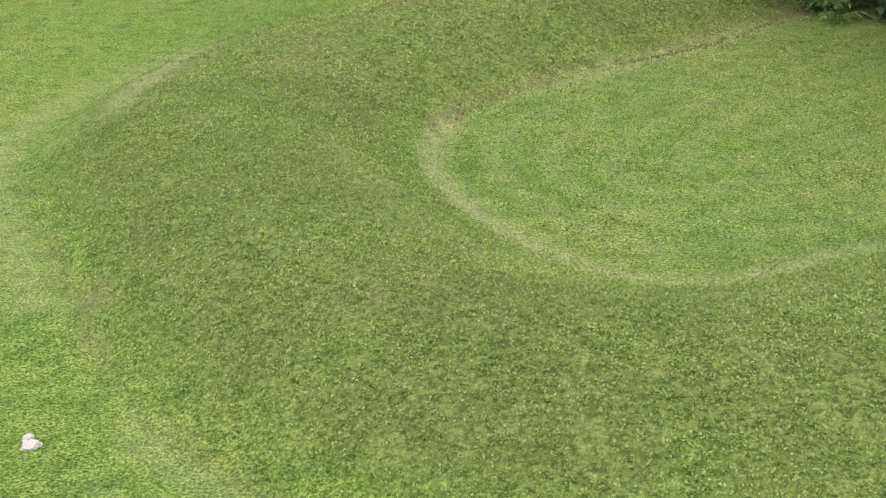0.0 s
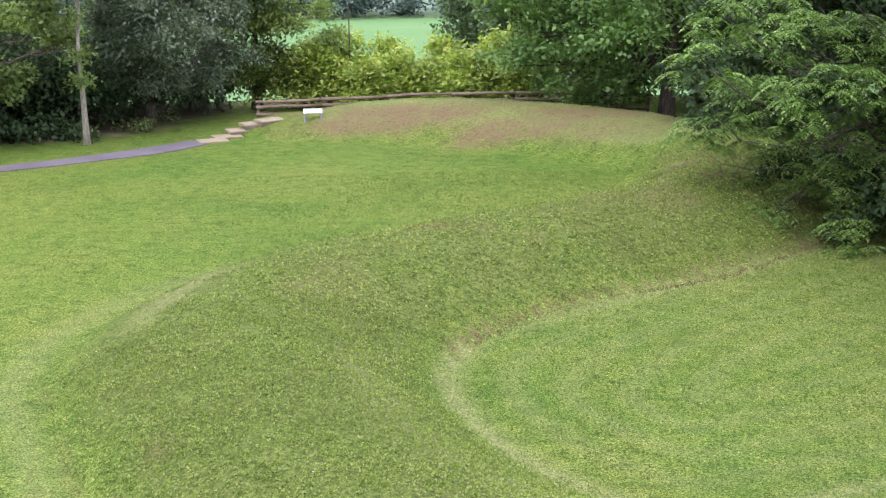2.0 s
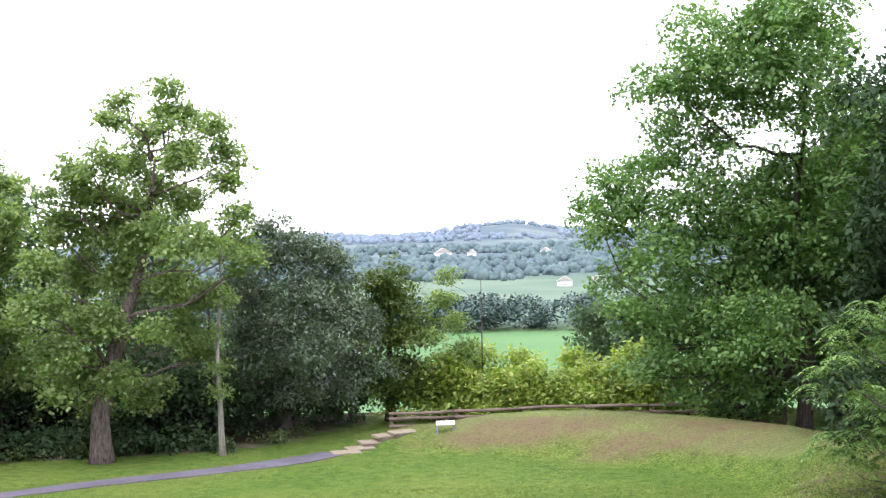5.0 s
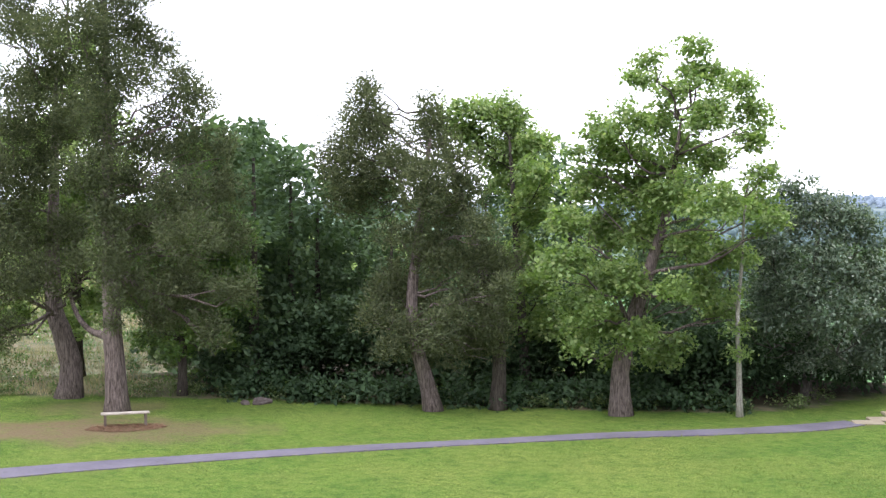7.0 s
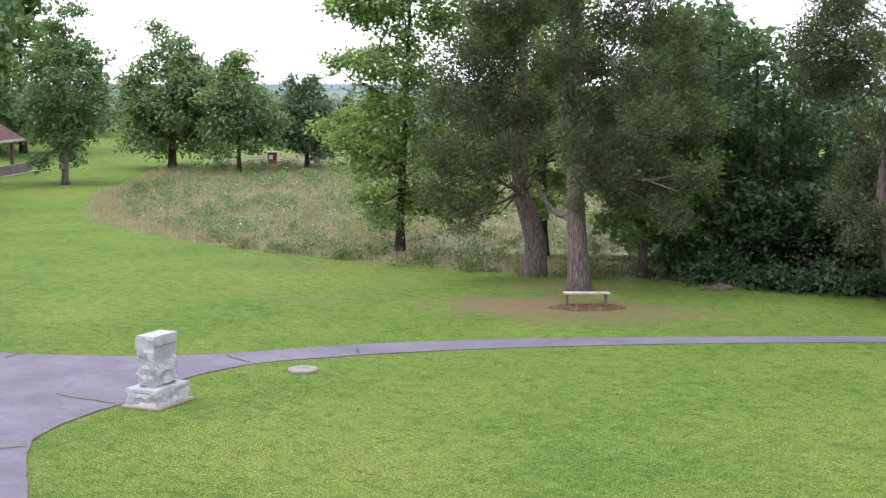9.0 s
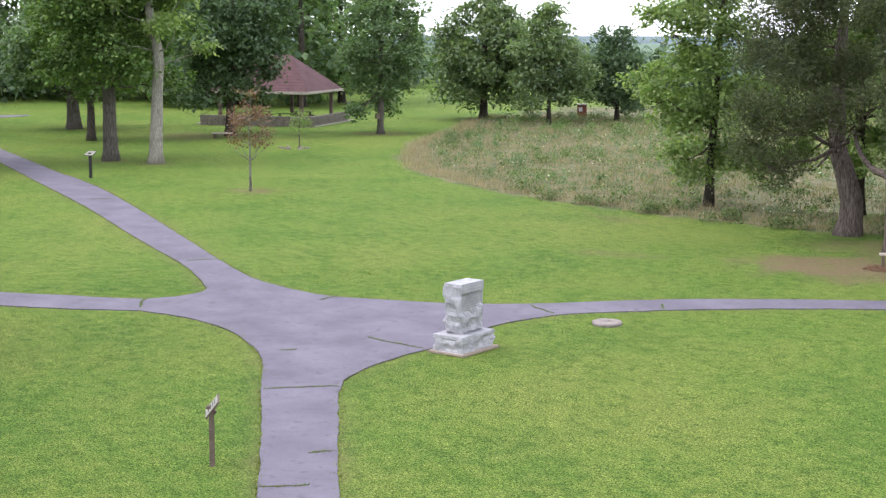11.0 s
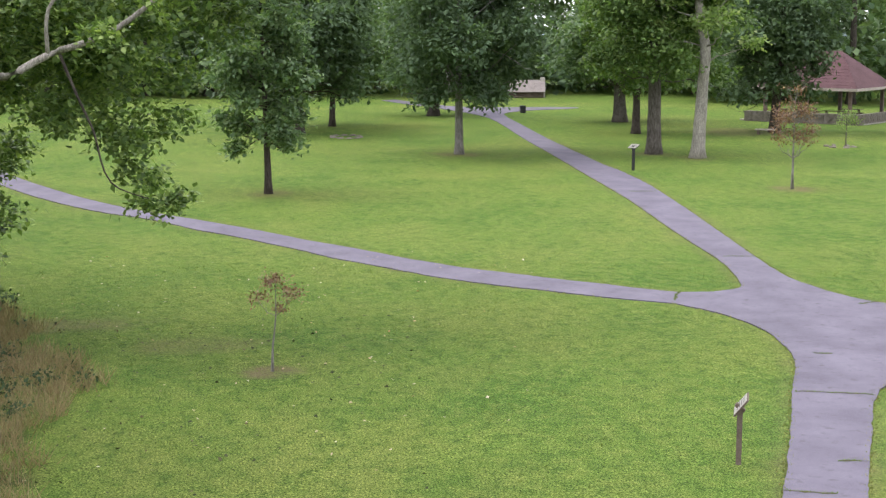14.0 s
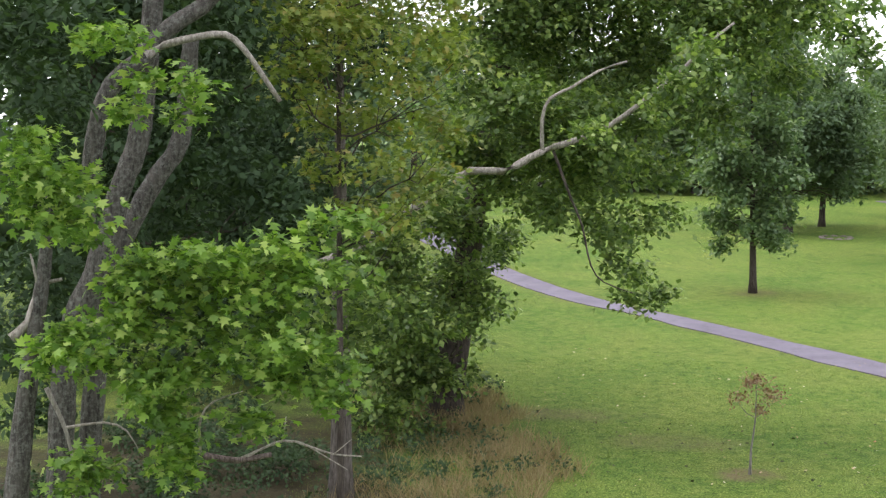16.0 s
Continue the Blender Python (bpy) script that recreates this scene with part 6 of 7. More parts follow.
for course in range(4):
    x = -4.6
    while x < 5.0:
        w_ = rng.uniform(0.35, 0.8)
        bm = bmesh.new()
        box(bm, (w_ - 0.03, 0.42 + rng.uniform(-0.04, 0.04), 0.20), pose(x + w_ / 2, -4.9, 0.10 + 0.21 * course), 0.03)
        part("stone", bm, FIELDSTONE, wall)
        x += w_
    y = -4.7
    while y < 3.0:
        w_ = rng.uniform(0.35, 0.8)
        bm = bmesh.new()
        box(bm, (0.42, w_ - 0.03, 0.20), pose(5.0, y + w_ / 2, 0.10 + 0.21 * course), 0.03)
        part("stone", bm, FIELDSTONE, wall)
        y += w_
def picnic_table(m_):
    t_ = thing("picnic_table", (0, 0, 0), "dark timber picnic table in the shelter", "table", "tables in the pavilion")
    t_.matrix_basis = m_
    for k_ in range(4):
        b_ = bmesh.new()
        box(b_, (1.8, 0.17, 0.045), pose(0, -0.27 + 0.18 * k_, 0.74))
        part("top_board", b_, LOG_WOOD, t_)
    for q_ in (-0.62, 0.62):
        b_ = bmesh.new()
        box(b_, (1.8, 0.25, 0.045), pose(0, q_, 0.45))
        part("seat_board", b_, LOG_WOOD, t_)
    for q_ in (-0.65, 0.65):
        b_ = bmesh.new()
        box(b_, (0.06, 1.5, 0.09), pose(q_, 0, 0.39))
        box(b_, (0.06, 0.09, 0.8), pose(q_, 0.25, 0.36, 25, 0, 0))
        box(b_, (0.06, 0.09, 0.8), pose(q_, -0.25, 0.36, -25, 0, 0))
        part("leg_frame", b_, LOG_WOOD, t_)
    return t_
base_m = pv.matrix_basis.copy()
tb = picnic_table(base_m @ pose(-2, -1.5, 0.1))
for x, y in ((1.6, -1.6), (-2, 1.5), (1.7, 1.6)):
    copy_thing(tb, base_m @ pose(x, y, 0.1))

# log shelter with a pale shake roof and a stone chimney
cb = thing("cabin", (-155, 37.6, 0), "small log cabin with a pale shake roof and stone chimney", "cabin", turn=77)
cb.matrix_basis = cb.matrix_basis @ Matrix.Diagonal((0.9, 0.9, 0.84, 1))
for k in range(5):
    bm = bmesh.new()
    tube(bm, [(-2.0, -1.3, 0.12 + 0.2 * k), (2.0, -1.3, 0.12 + 0.2 * k)], [0.11, 0.10], 8)
    part("log", bm, LOG_WOOD, cb)
bm = bmesh.new()
box(bm, (3.9, 2.5, 1.0), pose(0, 0.1, 0.5))
part("wall", bm, LOG_WOOD, cb)
bm = bmesh.new()
box(bm, (4.4, 2.3, 0.08), pose(0, -0.8, 1.42, 38, 0, 0), 0.01)
box(bm, (4.4, 2.3, 0.08), pose(0, 0.98, 1.42, -38, 0, 0), 0.01)
rf = part("roof", bm, SHAKE, cb)
for k in range(7):
    bm = bmesh.new()
    box(bm, (4.4, 0.34, 0.03), pose(0, -1.6 + 0.255 * k, 0.86 + 0.199 * k, 35, 0, 0))
    part("shake_course", bm, SHAKE, rf)
bm = bmesh.new()
box(bm, (0.6, 0.6, 2.5), pose(1.9, 0.1, 1.25), 0.03)
part("chimney", bm, LIMESTONE, cb)

bn = thing("litter_bin", (-128.6, 30.9, 0), "dark square litter bin beside the avenue", "bin")
bm = bmesh.new()
box(bm, (0.45, 0.45, 0.6), pose(0, 0, 0.3), 0.03)
part("body", bm, BLACK_STEEL, bn)
bm = bmesh.new()
box(bm, (0.5, 0.5, 0.05), pose(0, 0, 0.62), 0.02)
part("lid", bm, BLACK_STEEL, bn)
sd = thing("brick_hut", (-110.4, 80.8, 0), "small red brick hut with a white window beyond the meadow", "hut", turn=54)
bm = bmesh.new()
box(bm, (0.85, 0.85, 1.0), pose(0, 0, 0.5), 0.01)
part("wall", bm, BRICK_RED, sd)
bm = bmesh.new()
box(bm, (1.0, 1.0, 0.10), pose(0, 0, 1.05), 0.02)
part("roof", bm, LIMESTONE, sd)
bm = bmesh.new()
box(bm, (0.32, 0.06, 0.36), pose(-0.12, -0.44, 0.62), 0.01)
part("window", bm, WHITE_PAINT, sd)
hb_ = thing("birdhouse_box", (-99.1, 53.7, 1.35), "small brown box fixed to a tree stem", "nest box")
bm = bmesh.new()
box(bm, (0.28, 0.28, 0.4), pose(0, 0, 0), 0.01)
part("body", bm, TIMBER, hb_)

# cracks across the paths, filled with moss
CRACKS = [((-29.95, 13.37), (-29.45, 14.89)), ((-23.41, 10.23), (-23.12, 11.12)), ((-33.74, 18.01), (-31.87, 18.40)), ((-67.92, 21.51), (-67.62, 22.77)),
          ((-48.29, 18.71), (-48.04, 19.68)), ((-40.74, 14.32), (-42.0, 14.95)), ((-39.30, 19.33), (-39.44, 20.0)), ((-24.94, 12.0), (-24.85, 12.4)),
          ((-33.44, 15.36), (-33.27, 15.72)), ((-35.3, 24.15), (-34.05, 23.96)), ((-33.55, 27.5), (-33.0, 27.2))]
rng = np.random.default_rng(77)
for a_, b_ in CRACKS:
    a_, b_ = np.array(a_), np.array(b_)
    k = max(8, int(np.linalg.norm(b_ - a_) / 0.07))
    d_ = (b_ - a_) / np.linalg.norm(b_ - a_)
    nn = np.array((-d_[1], d_[0]))
    mid = a_ + (b_ - a_) * np.linspace(0, 1, k)[:, None] + nn * np.cumsum(rng.normal(0, 0.022, k))[:, None]
    wdt = 0.016 + 0.036 * rng.uniform(0, 1, k) ** 1.5
    bm = bmesh.new()
    up_ = [bm.verts.new((*(q + nn * w_), PZ + 0.007)) for q, w_ in zip(mid, wdt)]
    dn_ = [bm.verts.new((*(q - nn * w_), PZ + 0.007)) for q, w_ in zip(mid, wdt)]
    for i in range(k - 1):
        bm.faces.new((up_[i], dn_[i], dn_[i + 1], up_[i + 1]))
    part("crack", bm, CRACK, path, "moss-filled crack")
    cnt = k * 7
    pos = np.repeat(mid, 7, 0) + rng.normal(0, 0.02, (cnt, 2))
    pos = np.column_stack([pos, np.full(cnt, PZ)])
    link("crack_moss", polys("crack_moss", lay_leaves(rng, pos, rng.normal(0, 0.6, (cnt, 3)) + (0, 0, 1), rng.normal(size=(cnt, 3)), 0.05, 0.012, BLADE), 3), LEAF_OAK, path)

# dead and bare limbs by the tower
limb = thing("bare_limb", (-32.68, -7.37, 4.70), "long bare pale limb reaching out of the foliage", "limb")
o_ = np.array((-32.68, -7.37, 4.70))
for pts, rr in (([(-32.68, -7.37, 4.70), (-32.85, -6.57, 5.08), (-33.02, -5.64, 5.71), (-33.14, -4.90, 6.22), (-33.26, -4.02, 6.81), (-33.34, -3.28, 6.81), (-33.41, -2.41, 7.26), (-33.45, -1.66, 7.51), (-33.49, -0.91, 7.85), (-33.50, -0.06, 8.49), (-33.50, 0.54, 8.98), (-33.48, 1.14, 9.59), (-33.45, 1.73, 10.07)], [0.115, 0.095, 0.06, 0.03]),
                ([(-33.41, -2.41, 7.23), (-33.23, -2.40, 7.98), (-33.23, -2.24, 8.42), (-33.23, -1.77, 8.66), (-33.23, -1.17, 9.03), (-33.23, -0.56, 9.23)], [0.05, 0.025])):
    bm = bmesh.new()
    tube(bm, smooth_line(pts, 0.25) - o_, rr, 8, 0.05, rng)
    part("branch", bm, BARK_PALE, limb, smooth=True)
bm = bmesh.new()
tube(bm, smooth_line([(-33.45, -2.17, 7.28), (-33.45, -1.77, 6.23), (-33.46, -1.51, 5.61), (-33.47, -1.31, 4.73), (-33.48, -1.00, 4.35), (-33.50, -0.37, 4.12)], 0.3) - o_, [0.035, 0.012], 6, 0.05, rng)
part("twig", bm, BARK_DARK, limb, smooth=True)
dl = thing("dead_branches", (-15.6, -6.8, 4.0), "bare broken grey branches and stems among maple leaves", "branches")
o_ = np.array((-15.6, -6.8, 4.0))
for pts, rr, bk in (([(-16.73, -5.13, 4.06), (-16.84, -4.75, 3.99), (-16.95, -4.37, 4.05)], [0.045, 0.03], BARK_CEDAR),
                    ([(-16.84, -4.75, 3.99), (-16.98, -4.24, 4.21), (-17.05, -3.95, 4.14), (-17.11, -3.66, 4.04), (-17.18, -3.34, 4.01)], [0.022, 0.008], BARK_PALE),
                    ([(-16.98, -4.24, 4.21), (-16.98, -4.2, 4.5)], [0.014, 0.006], BARK_PALE), ([(-17.05, -3.95, 4.14), (-17.15, -3.5, 3.85)], [0.010, 0.005], BARK_PALE),
                    ([(-17.11, -3.66, 4.04), (-17.15, -3.45, 4.22)], [0.009, 0.004], BARK_PALE),
                    ([(-16.85, -5.2, 4.05), (-16.7, -5.15, 4.5), (-16.75, -5.0, 4.7), (-16.9, -4.7, 4.8)], [0.02, 0.006], BARK_PALE),
                    ([(-15.53, -6.92, 5.57), (-15.6, -6.75, 5.75), (-15.65, -6.64, 6.12), (-15.74, -6.41, 6.21)], [0.06, 0.018], BARK_PALE),
                    ([(-15.65, -6.64, 6.12), (-15.62, -6.72, 6.5)], [0.03, 0.01], BARK_PALE),
                    ([(-15.7, -6.6, 5.0), (-15.75, -6.4, 4.5), (-15.8, -6.3, 3.9)], [0.03, 0.012], BARK_PALE),
                    ([(-15.75, -6.4, 4.55), (-15.85, -6.0, 4.6), (-15.9, -5.75, 4.5), (-15.95, -5.6, 4.2)], [0.018, 0.006], BARK_PALE),
                    ([(-17.5, -7.3, 0.0), (-17.55, -7.25, 3.0), (-17.62, -7.12, 5.12), (-17.75, -6.79, 6.09), (-17.86, -6.48, 7.14), (-17.94, -6.25, 7.9), (-17.9, -6.0, 10)], [0.19, 0.12], BARK_LICHEN),
                    ([(-18.2, -7.2, 0.0), (-18.2, -7.1, 3.5), (-18.26, -6.84, 5.75), (-18.36, -6.56, 6.61), (-18.48, -6.22, 7.26), (-18.57, -5.95, 7.7), (-18.62, -5.81, 9)], [0.18, 0.11], BARK_LICHEN),
                    ([(-16.85, -6.6, 6.6), (-16.82, -6.40, 7.84), (-16.89, -6.22, 8.37), (-17.0, -5.91, 8.66), (-17.47, -6.07, 8.68), (-17.58, -5.75, 9.06), (-17.7, -5.37, 9.33), (-17.78, -5.11, 9.67)], [0.12, 0.10], BARK_LICHEN),
                    ([(-17.0, -5.91, 8.66), (-17.09, -5.66, 8.83), (-17.21, -5.29, 8.93), (-17.3, -4.98, 8.96), (-17.35, -4.79, 8.81), (-17.4, -4.6, 8.54), (-17.46, -4.37, 8.18)], [0.05, 0.03], BARK_PALE)):
    bm = bmesh.new()
    tube(bm, smooth_line(pts, 0.15) - o_, rr, 8, 0.07, rng)
    part("stem", bm, bk, dl, smooth=True)


# ---- grasses, weeds and woods that nobody could count
def scatter_polar(rng_, n_, yaw0, yaw1, r0_, r1_):
    yaw_ = np.radians(rng_.uniform(yaw0, yaw1, n_))
    r_ = np.sqrt(rng_.uniform(r0_ ** 2, r1_ ** 2, n_))
    return -r_ * np.sin(yaw_), r_ * np.cos(yaw_)


def tufts(rng_, x, y, h, w, lean=0.5, z=None, each=3, spread=0.02):
    n_ = len(x) * each
    pos = np.column_stack([np.repeat(x, each), np.repeat(y, each), np.repeat(ground_z(x, y) if z is None else z, each) - 0.005])
    pos[:, :2] += rng_.normal(0, spread, (n_, 2))
    axis = rng_.normal(0, lean, (n_, 3)) * (1, 1, 0.2) + (0, 0, 1)
    return lay_leaves(rng_, pos, axis, rng_.normal(size=(n_, 3)), h, w, BLADE)


GRASS = leafy("grass_blade", (0.080, 0.132, 0.024), (0.152, 0.200, 0.044), 0.35, (0.224, 0.248, 0.088), 0.6)
WEED = leafy("bank_weed", (0.112, 0.172, 0.038), (0.268, 0.338, 0.088), 0.48, (0.38, 0.41, 0.16), 0.6)
STRAW = leafy("straw", (0.25, 0.20, 0.12), (0.45, 0.37, 0.25), 0.3, (0.30, 0.27, 0.14), 0.8)
HERB = leafy("meadow_herb", (0.075, 0.115, 0.040), (0.165, 0.220, 0.085), 0.4, (0.324, 0.342, 0.198), 0.6)
poly = np.array(outline)[::2]
g_ = R_(201)
x, y = scatter_polar(g_, 60000, -14, 22, 12.5, 46)
bh, bd, bc = bank_at(x, y)
keep = (bd < g_.uniform(0.6, 1.08, len(bd))) & ~((np.hypot(x, y) > bc + 0.2) & (bd > 0.22 + g_.normal(0, 0.06, len(bd))) & ((y > 28) | (x < -5.2)))


def weed_clumps(rng_, x_, y_, leaf, each, tall):
    """Low broad-leaved weeds in clumps of uneven height."""
    lift = tall * np.clip(0.6 + 0.12 * wave(x_, y_, 3.7, 1.0) + rng_.normal(0, 0.4, len(x_)), 0.12, 1.4)
    pos_ = np.repeat(np.column_stack([x_, y_, ground_z(x_, y_)]), each, 0)
    hh_ = np.repeat(lift, each)
    pos_[:, :2] += rng_.normal(0, leaf * 0.8, (len(pos_), 2))
    pos_[:, 2] += hh_ * rng_.uniform(0.2, 1.0, len(pos_))
    return lay_leaves(rng_, pos_, rng_.normal(0, 0.8, pos_.shape) + (0, 0, 0.35), rng_.normal(0, 0.4, pos_.shape) + (0, 0, 1), leaf, leaf * 0.65, DIAMOND)


xb, yb = x[keep], y[keep]
far_ = np.hypot(xb, yb) > 27
x3, y3 = scatter_polar(g_, 46000, -14, 24, 12.5, 27)
_, d3, c3 = bank_at(x3, y3)
b3 = (d3 < g_.uniform(0.6, 1.05, len(x3))) & ~((np.hypot(x3, y3) > c3 + 0.2) & (d3 > 0.36) & (x3 < -5.2))
x3, y3 = np.concatenate([xb[~far_], x3[b3]]), np.concatenate([yb[~far_], y3[b3]])
hole = g_.uniform(0, 1, len(x3)) < 0.8
v = np.concatenate([weed_clumps(g_, x3[hole], y3[hole], 0.044, 4, 0.07), weed_clumps(g_, xb[far_], yb[far_], 0.062, 3, 0.075)])
tagged(link("bank_weeds", polys("bank_weeds", v, 4), WEED), "low leafy weeds and clover covering the bank", "weeds", kind="stuff")
thin = g_.uniform(0, 1, len(x)) < np.interp(np.degrees(np.arctan2(-x, y)), [6, 20], [1.0, 0.25])
xl, yl = x[~keep & thin], y[~keep & thin]
v1 = tufts(g_, xl, yl, 0.055, 0.012, 0.7)
x, y = scatter_polar(g_, 60000, 18, 104, 17, 50)
ok = ~inside(x, y, poly)
v2 = tufts(g_, x[ok], y[ok], 0.05, 0.013, 0.7, np.zeros(ok.sum()), 2)
tagged(link("lawn_grass", polys("lawn_grass", np.concatenate([v1, v2]), 3), GRASS), "short mown green grass blades", "grass", kind="stuff")
# ragged edges where grass hangs over the asphalt
e = np.repeat(outline, 8, 0) + g_.normal(0, 0.05, (len(outline) * 8, 2))
e = e[np.hypot(e[:, 0], e[:, 1]) < 95]
tagged(link("edge_grass", polys("edge_grass", tufts(g_, e[:, 0], e[:, 1], 0.075, 0.018, 0.8, np.zeros(len(e)), 2), 3), leafy("edge_blade", (0.12, 0.15, 0.03), (0.25, 0.25, 0.09), 0.3, (0.36, 0.31, 0.15), 0.7)),
       "ragged dry grass along the path edges", "grass", kind="stuff")

# the unmown meadow
x, y = scatter_polar(g_, 60000, 36, 66, 50, 135)
bb = beyond_meadow(x, y)
ok = bb > g_.uniform(-0.2, 0.3, len(bb))
x, y, bb = x[ok], y[ok], bb[ok]
strip = g_.uniform(0, 1, len(x)) < np.where(bb < 1.6, 0.95, 0.32)
yw = np.degrees(np.arctan2(-x, y))
strip &= yw > 41
v = tufts(g_, x[strip], y[strip], 0.36, 0.020, 0.35, np.zeros(strip.sum()), 5, 0.20)
tagged(link("meadow_grass", polys("meadow_grass", v, 3), STRAW), "tall dry tan grass of the unmown meadow", "grass", kind="stuff")
hx, hy = x[~strip][:14000], y[~strip][:14000]
green = wave(hx, hy, 0.35, 2.0) + 0.5 * wave(hx, hy, 0.9, 5.0) > -0.25
v = tufts(g_, hx[green], hy[green], 0.26, 0.035, 0.7, np.zeros(green.sum()), 4, 0.22)
bush = {"meadow_bushes": [], "meadow_weeds": [], "meadow_shrubs": []}
for i in range(1500):
    k = int(g_.integers(0, len(hx)))
    if beyond_meadow(hx[k:k + 1], hy[k:k + 1])[0] > 1.2:
        s = g_.uniform(0.12, 0.36) * (2.4 if g_.uniform() < 0.05 else 1)
        bush[list(bush)[i % 3]].append((hx[k], hy[k], 0.45 * s + 0.12, s))
tagged(link("meadow_herbs", polys("meadow_herbs", v, 3), HERB), "green herbs and weeds of the unmown meadow", "weeds", kind="stuff")
for (key, lob_), lm, text in zip(bush.items(), (HERB, LEAF_PARK, LEAF_OAK), ("low grey-green bushes in the meadow", "dark green tall weeds in the meadow", "yellow-green leafy shoots in the meadow")):
    tagged(link(key, polys(key, foliage(g_, lob_, 0.13, 0.5, per=5, slim=0.6, shell=0.2, ragged=0.3, split=False), 4), lm), text, "bushes", kind="stuff")
# brown weeds under the trees by the tower
x = g_.uniform(-44, -24, 12000)
y = g_.uniform(-13, 0.5, 12000)
edge = -2.3 - 0.10 * (x + 30) * (x > -36) - 0.35 * np.sin(x * 0.8) - 0.25 * np.sin(x * 2.1) - np.where(x < -36, (-36 - x) * 0.35, 0)
ok = y < edge
x, y = x[ok], y[ok]
near = (edge[ok] - y < 2.4 + 2.5 * g_.uniform(0, 1, len(x)) ** 2) & (wave(x, y, 1.5, 2.0) > -0.75)
hgt = (0.22 + 0.22 * np.clip(wave(x, y, 1.1, 7.0), -0.6, 1))[near]
xn, yn = x[near], y[near]
v = np.concatenate([tufts(g_, xn[sel], yn[sel], hh, 0.018, 0.55, np.zeros(sel.sum()), 5, 0.10) for hh, sel in ((0.24, hgt < 0.2), (0.42, (hgt >= 0.2) & (hgt < 0.32)), (0.62, hgt >= 0.32))])
tagged(link("dry_weeds", polys("dry_weeds", v, 3), leafy("brown_weed", (0.17, 0.125, 0.065), (0.40, 0.31, 0.18), 0.3, (0.16, 0.20, 0.08), 0.8)), "rough brown and tan weeds beneath the trees", "weeds", kind="stuff")
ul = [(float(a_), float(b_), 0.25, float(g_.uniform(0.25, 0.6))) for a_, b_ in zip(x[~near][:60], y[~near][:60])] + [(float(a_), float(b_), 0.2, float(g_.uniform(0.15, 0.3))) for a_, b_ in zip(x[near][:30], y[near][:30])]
# Undergrowth leaves take the tree shade in their own colour.
tagged(link("undergrowth", polys("undergrowth", foliage(g_, ul, 0.12, 0.7, per=5, split=False), 4), LEAF_PAINTED_SHADE), "low leafy undergrowth coloured with the shade beneath the trees", "undergrowth", kind="stuff")
# thicket along the foot of the wood
tl_ = []
for i in range(230):
    yaw_ = g_.uniform(13.5, 39.0)
    base = float(np.interp(yaw_, [13, 16, 20, 24, 30, 36, 42, 47], [60.5, 56.5, 55, 56, 57.5, 59, 63, 66]))
    r_ = base + abs(g_.normal(0, 4)) + 2.4
    s = g_.uniform(0.6, 1.4)
    px_, py_ = -r_ * math.sin(radians(yaw_)), r_ * math.cos(radians(yaw_))
    tl_.append((px_, py_, float(land(px_, py_)) + g_.uniform(0.2, 2.0), s))
for i in range(150):
    yaw_ = 18.5 + 20 * ((i * 0.618) % 1) + g_.normal(0, 0.7)
    r_ = float(np.interp(yaw_, [18, 23, 27, 31, 34, 37, 40], [54.2, 54.0, 54.3, 54.8, 55.7, 56.9, 58.9])) + 0.9 + abs(g_.normal(0, 2.2))
    px_, py_ = -r_ * math.sin(radians(yaw_)), r_ * math.cos(radians(yaw_))
    tl_.append((px_, py_, float(land(px_, py_)) + g_.uniform(-0.1, 0.9) * g_.uniform(0, 1), g_.uniform(0.25, 0.85)))
# Shade of the overhanging wood is put into the thicket's leaf colour.
tagged(link("thicket", polys("thicket", foliage(g_, tl_, 0.25, 0.6, per=6, shell=0.3, split=False), 4), LEAF_PAINTED_SHADE), "shrubby thicket at the foot of the wood, shade painted into it", "thicket", kind="stuff")
el = []
for i in range(110):
    q = _me[int(g_.integers(3, 48))] * g_.uniform(1.0, 1.03)
    el.append((q[0] + g_.normal(0, 0.4), q[1] + g_.normal(0, 0.4), 0.15, float(g_.uniform(0.12, 0.4))))
tagged(link("edge_weeds", polys("edge_weeds", foliage(g_, el, 0.13, 0.9, per=4, split=False), 4), HERB), "small weeds and ferns along the lawn edge", "weeds", kind="stuff")
# white and yellow flower heads in the meadow
x, y = scatter_polar(g_, 5200, 41, 66, 50, 130)
bb = beyond_meadow(x, y)
x, y = x[bb > 1.5][:700], y[bb > 1.5][:700]
pos = np.column_stack([x, y, g_.uniform(0.3, 0.7, len(x))])
v = lay_leaves(g_, pos, g_.normal(size=pos.shape) * (1, 1, 0.2), g_.normal(0, 0.3, pos.shape) + (0, 0, 1), 0.12, 0.11, DIAMOND)
tagged(link("meadow_flowers", polys("meadow_flowers", v, 4), leafy("flower_head", (0.45, 0.46, 0.30), (0.66, 0.66, 0.56), 0.3, (0.60, 0.50, 0.12), 0.8)), "pale flower heads scattered over the meadow", "flowers", kind="stuff")
fx = np.array([(6.6, 37.2), (5.8, 35.9), (3.8, 33.2), (2.2, 31.7), (0.1, 30.4), (-1.2, 28.6), (-2.0, 27.0)])
fl = np.repeat(smooth_line(fx, 0.08), 3, 0)
fl = fl + g_.normal(0, 0.10, fl.shape)
tagged(link("foot_thatch", polys("foot_thatch", tufts(g_, fl[:, 0], fl[:, 1], 0.07, 0.02, 0.7, None, 3, 0.04), 3), leafy("brown_thatch", (0.10, 0.065, 0.038), (0.22, 0.155, 0.085), 0.25, (0.20, 0.19, 0.07), 0.9)),
       "dead brown thatch along the foot of the bank", "thatch", kind="stuff")
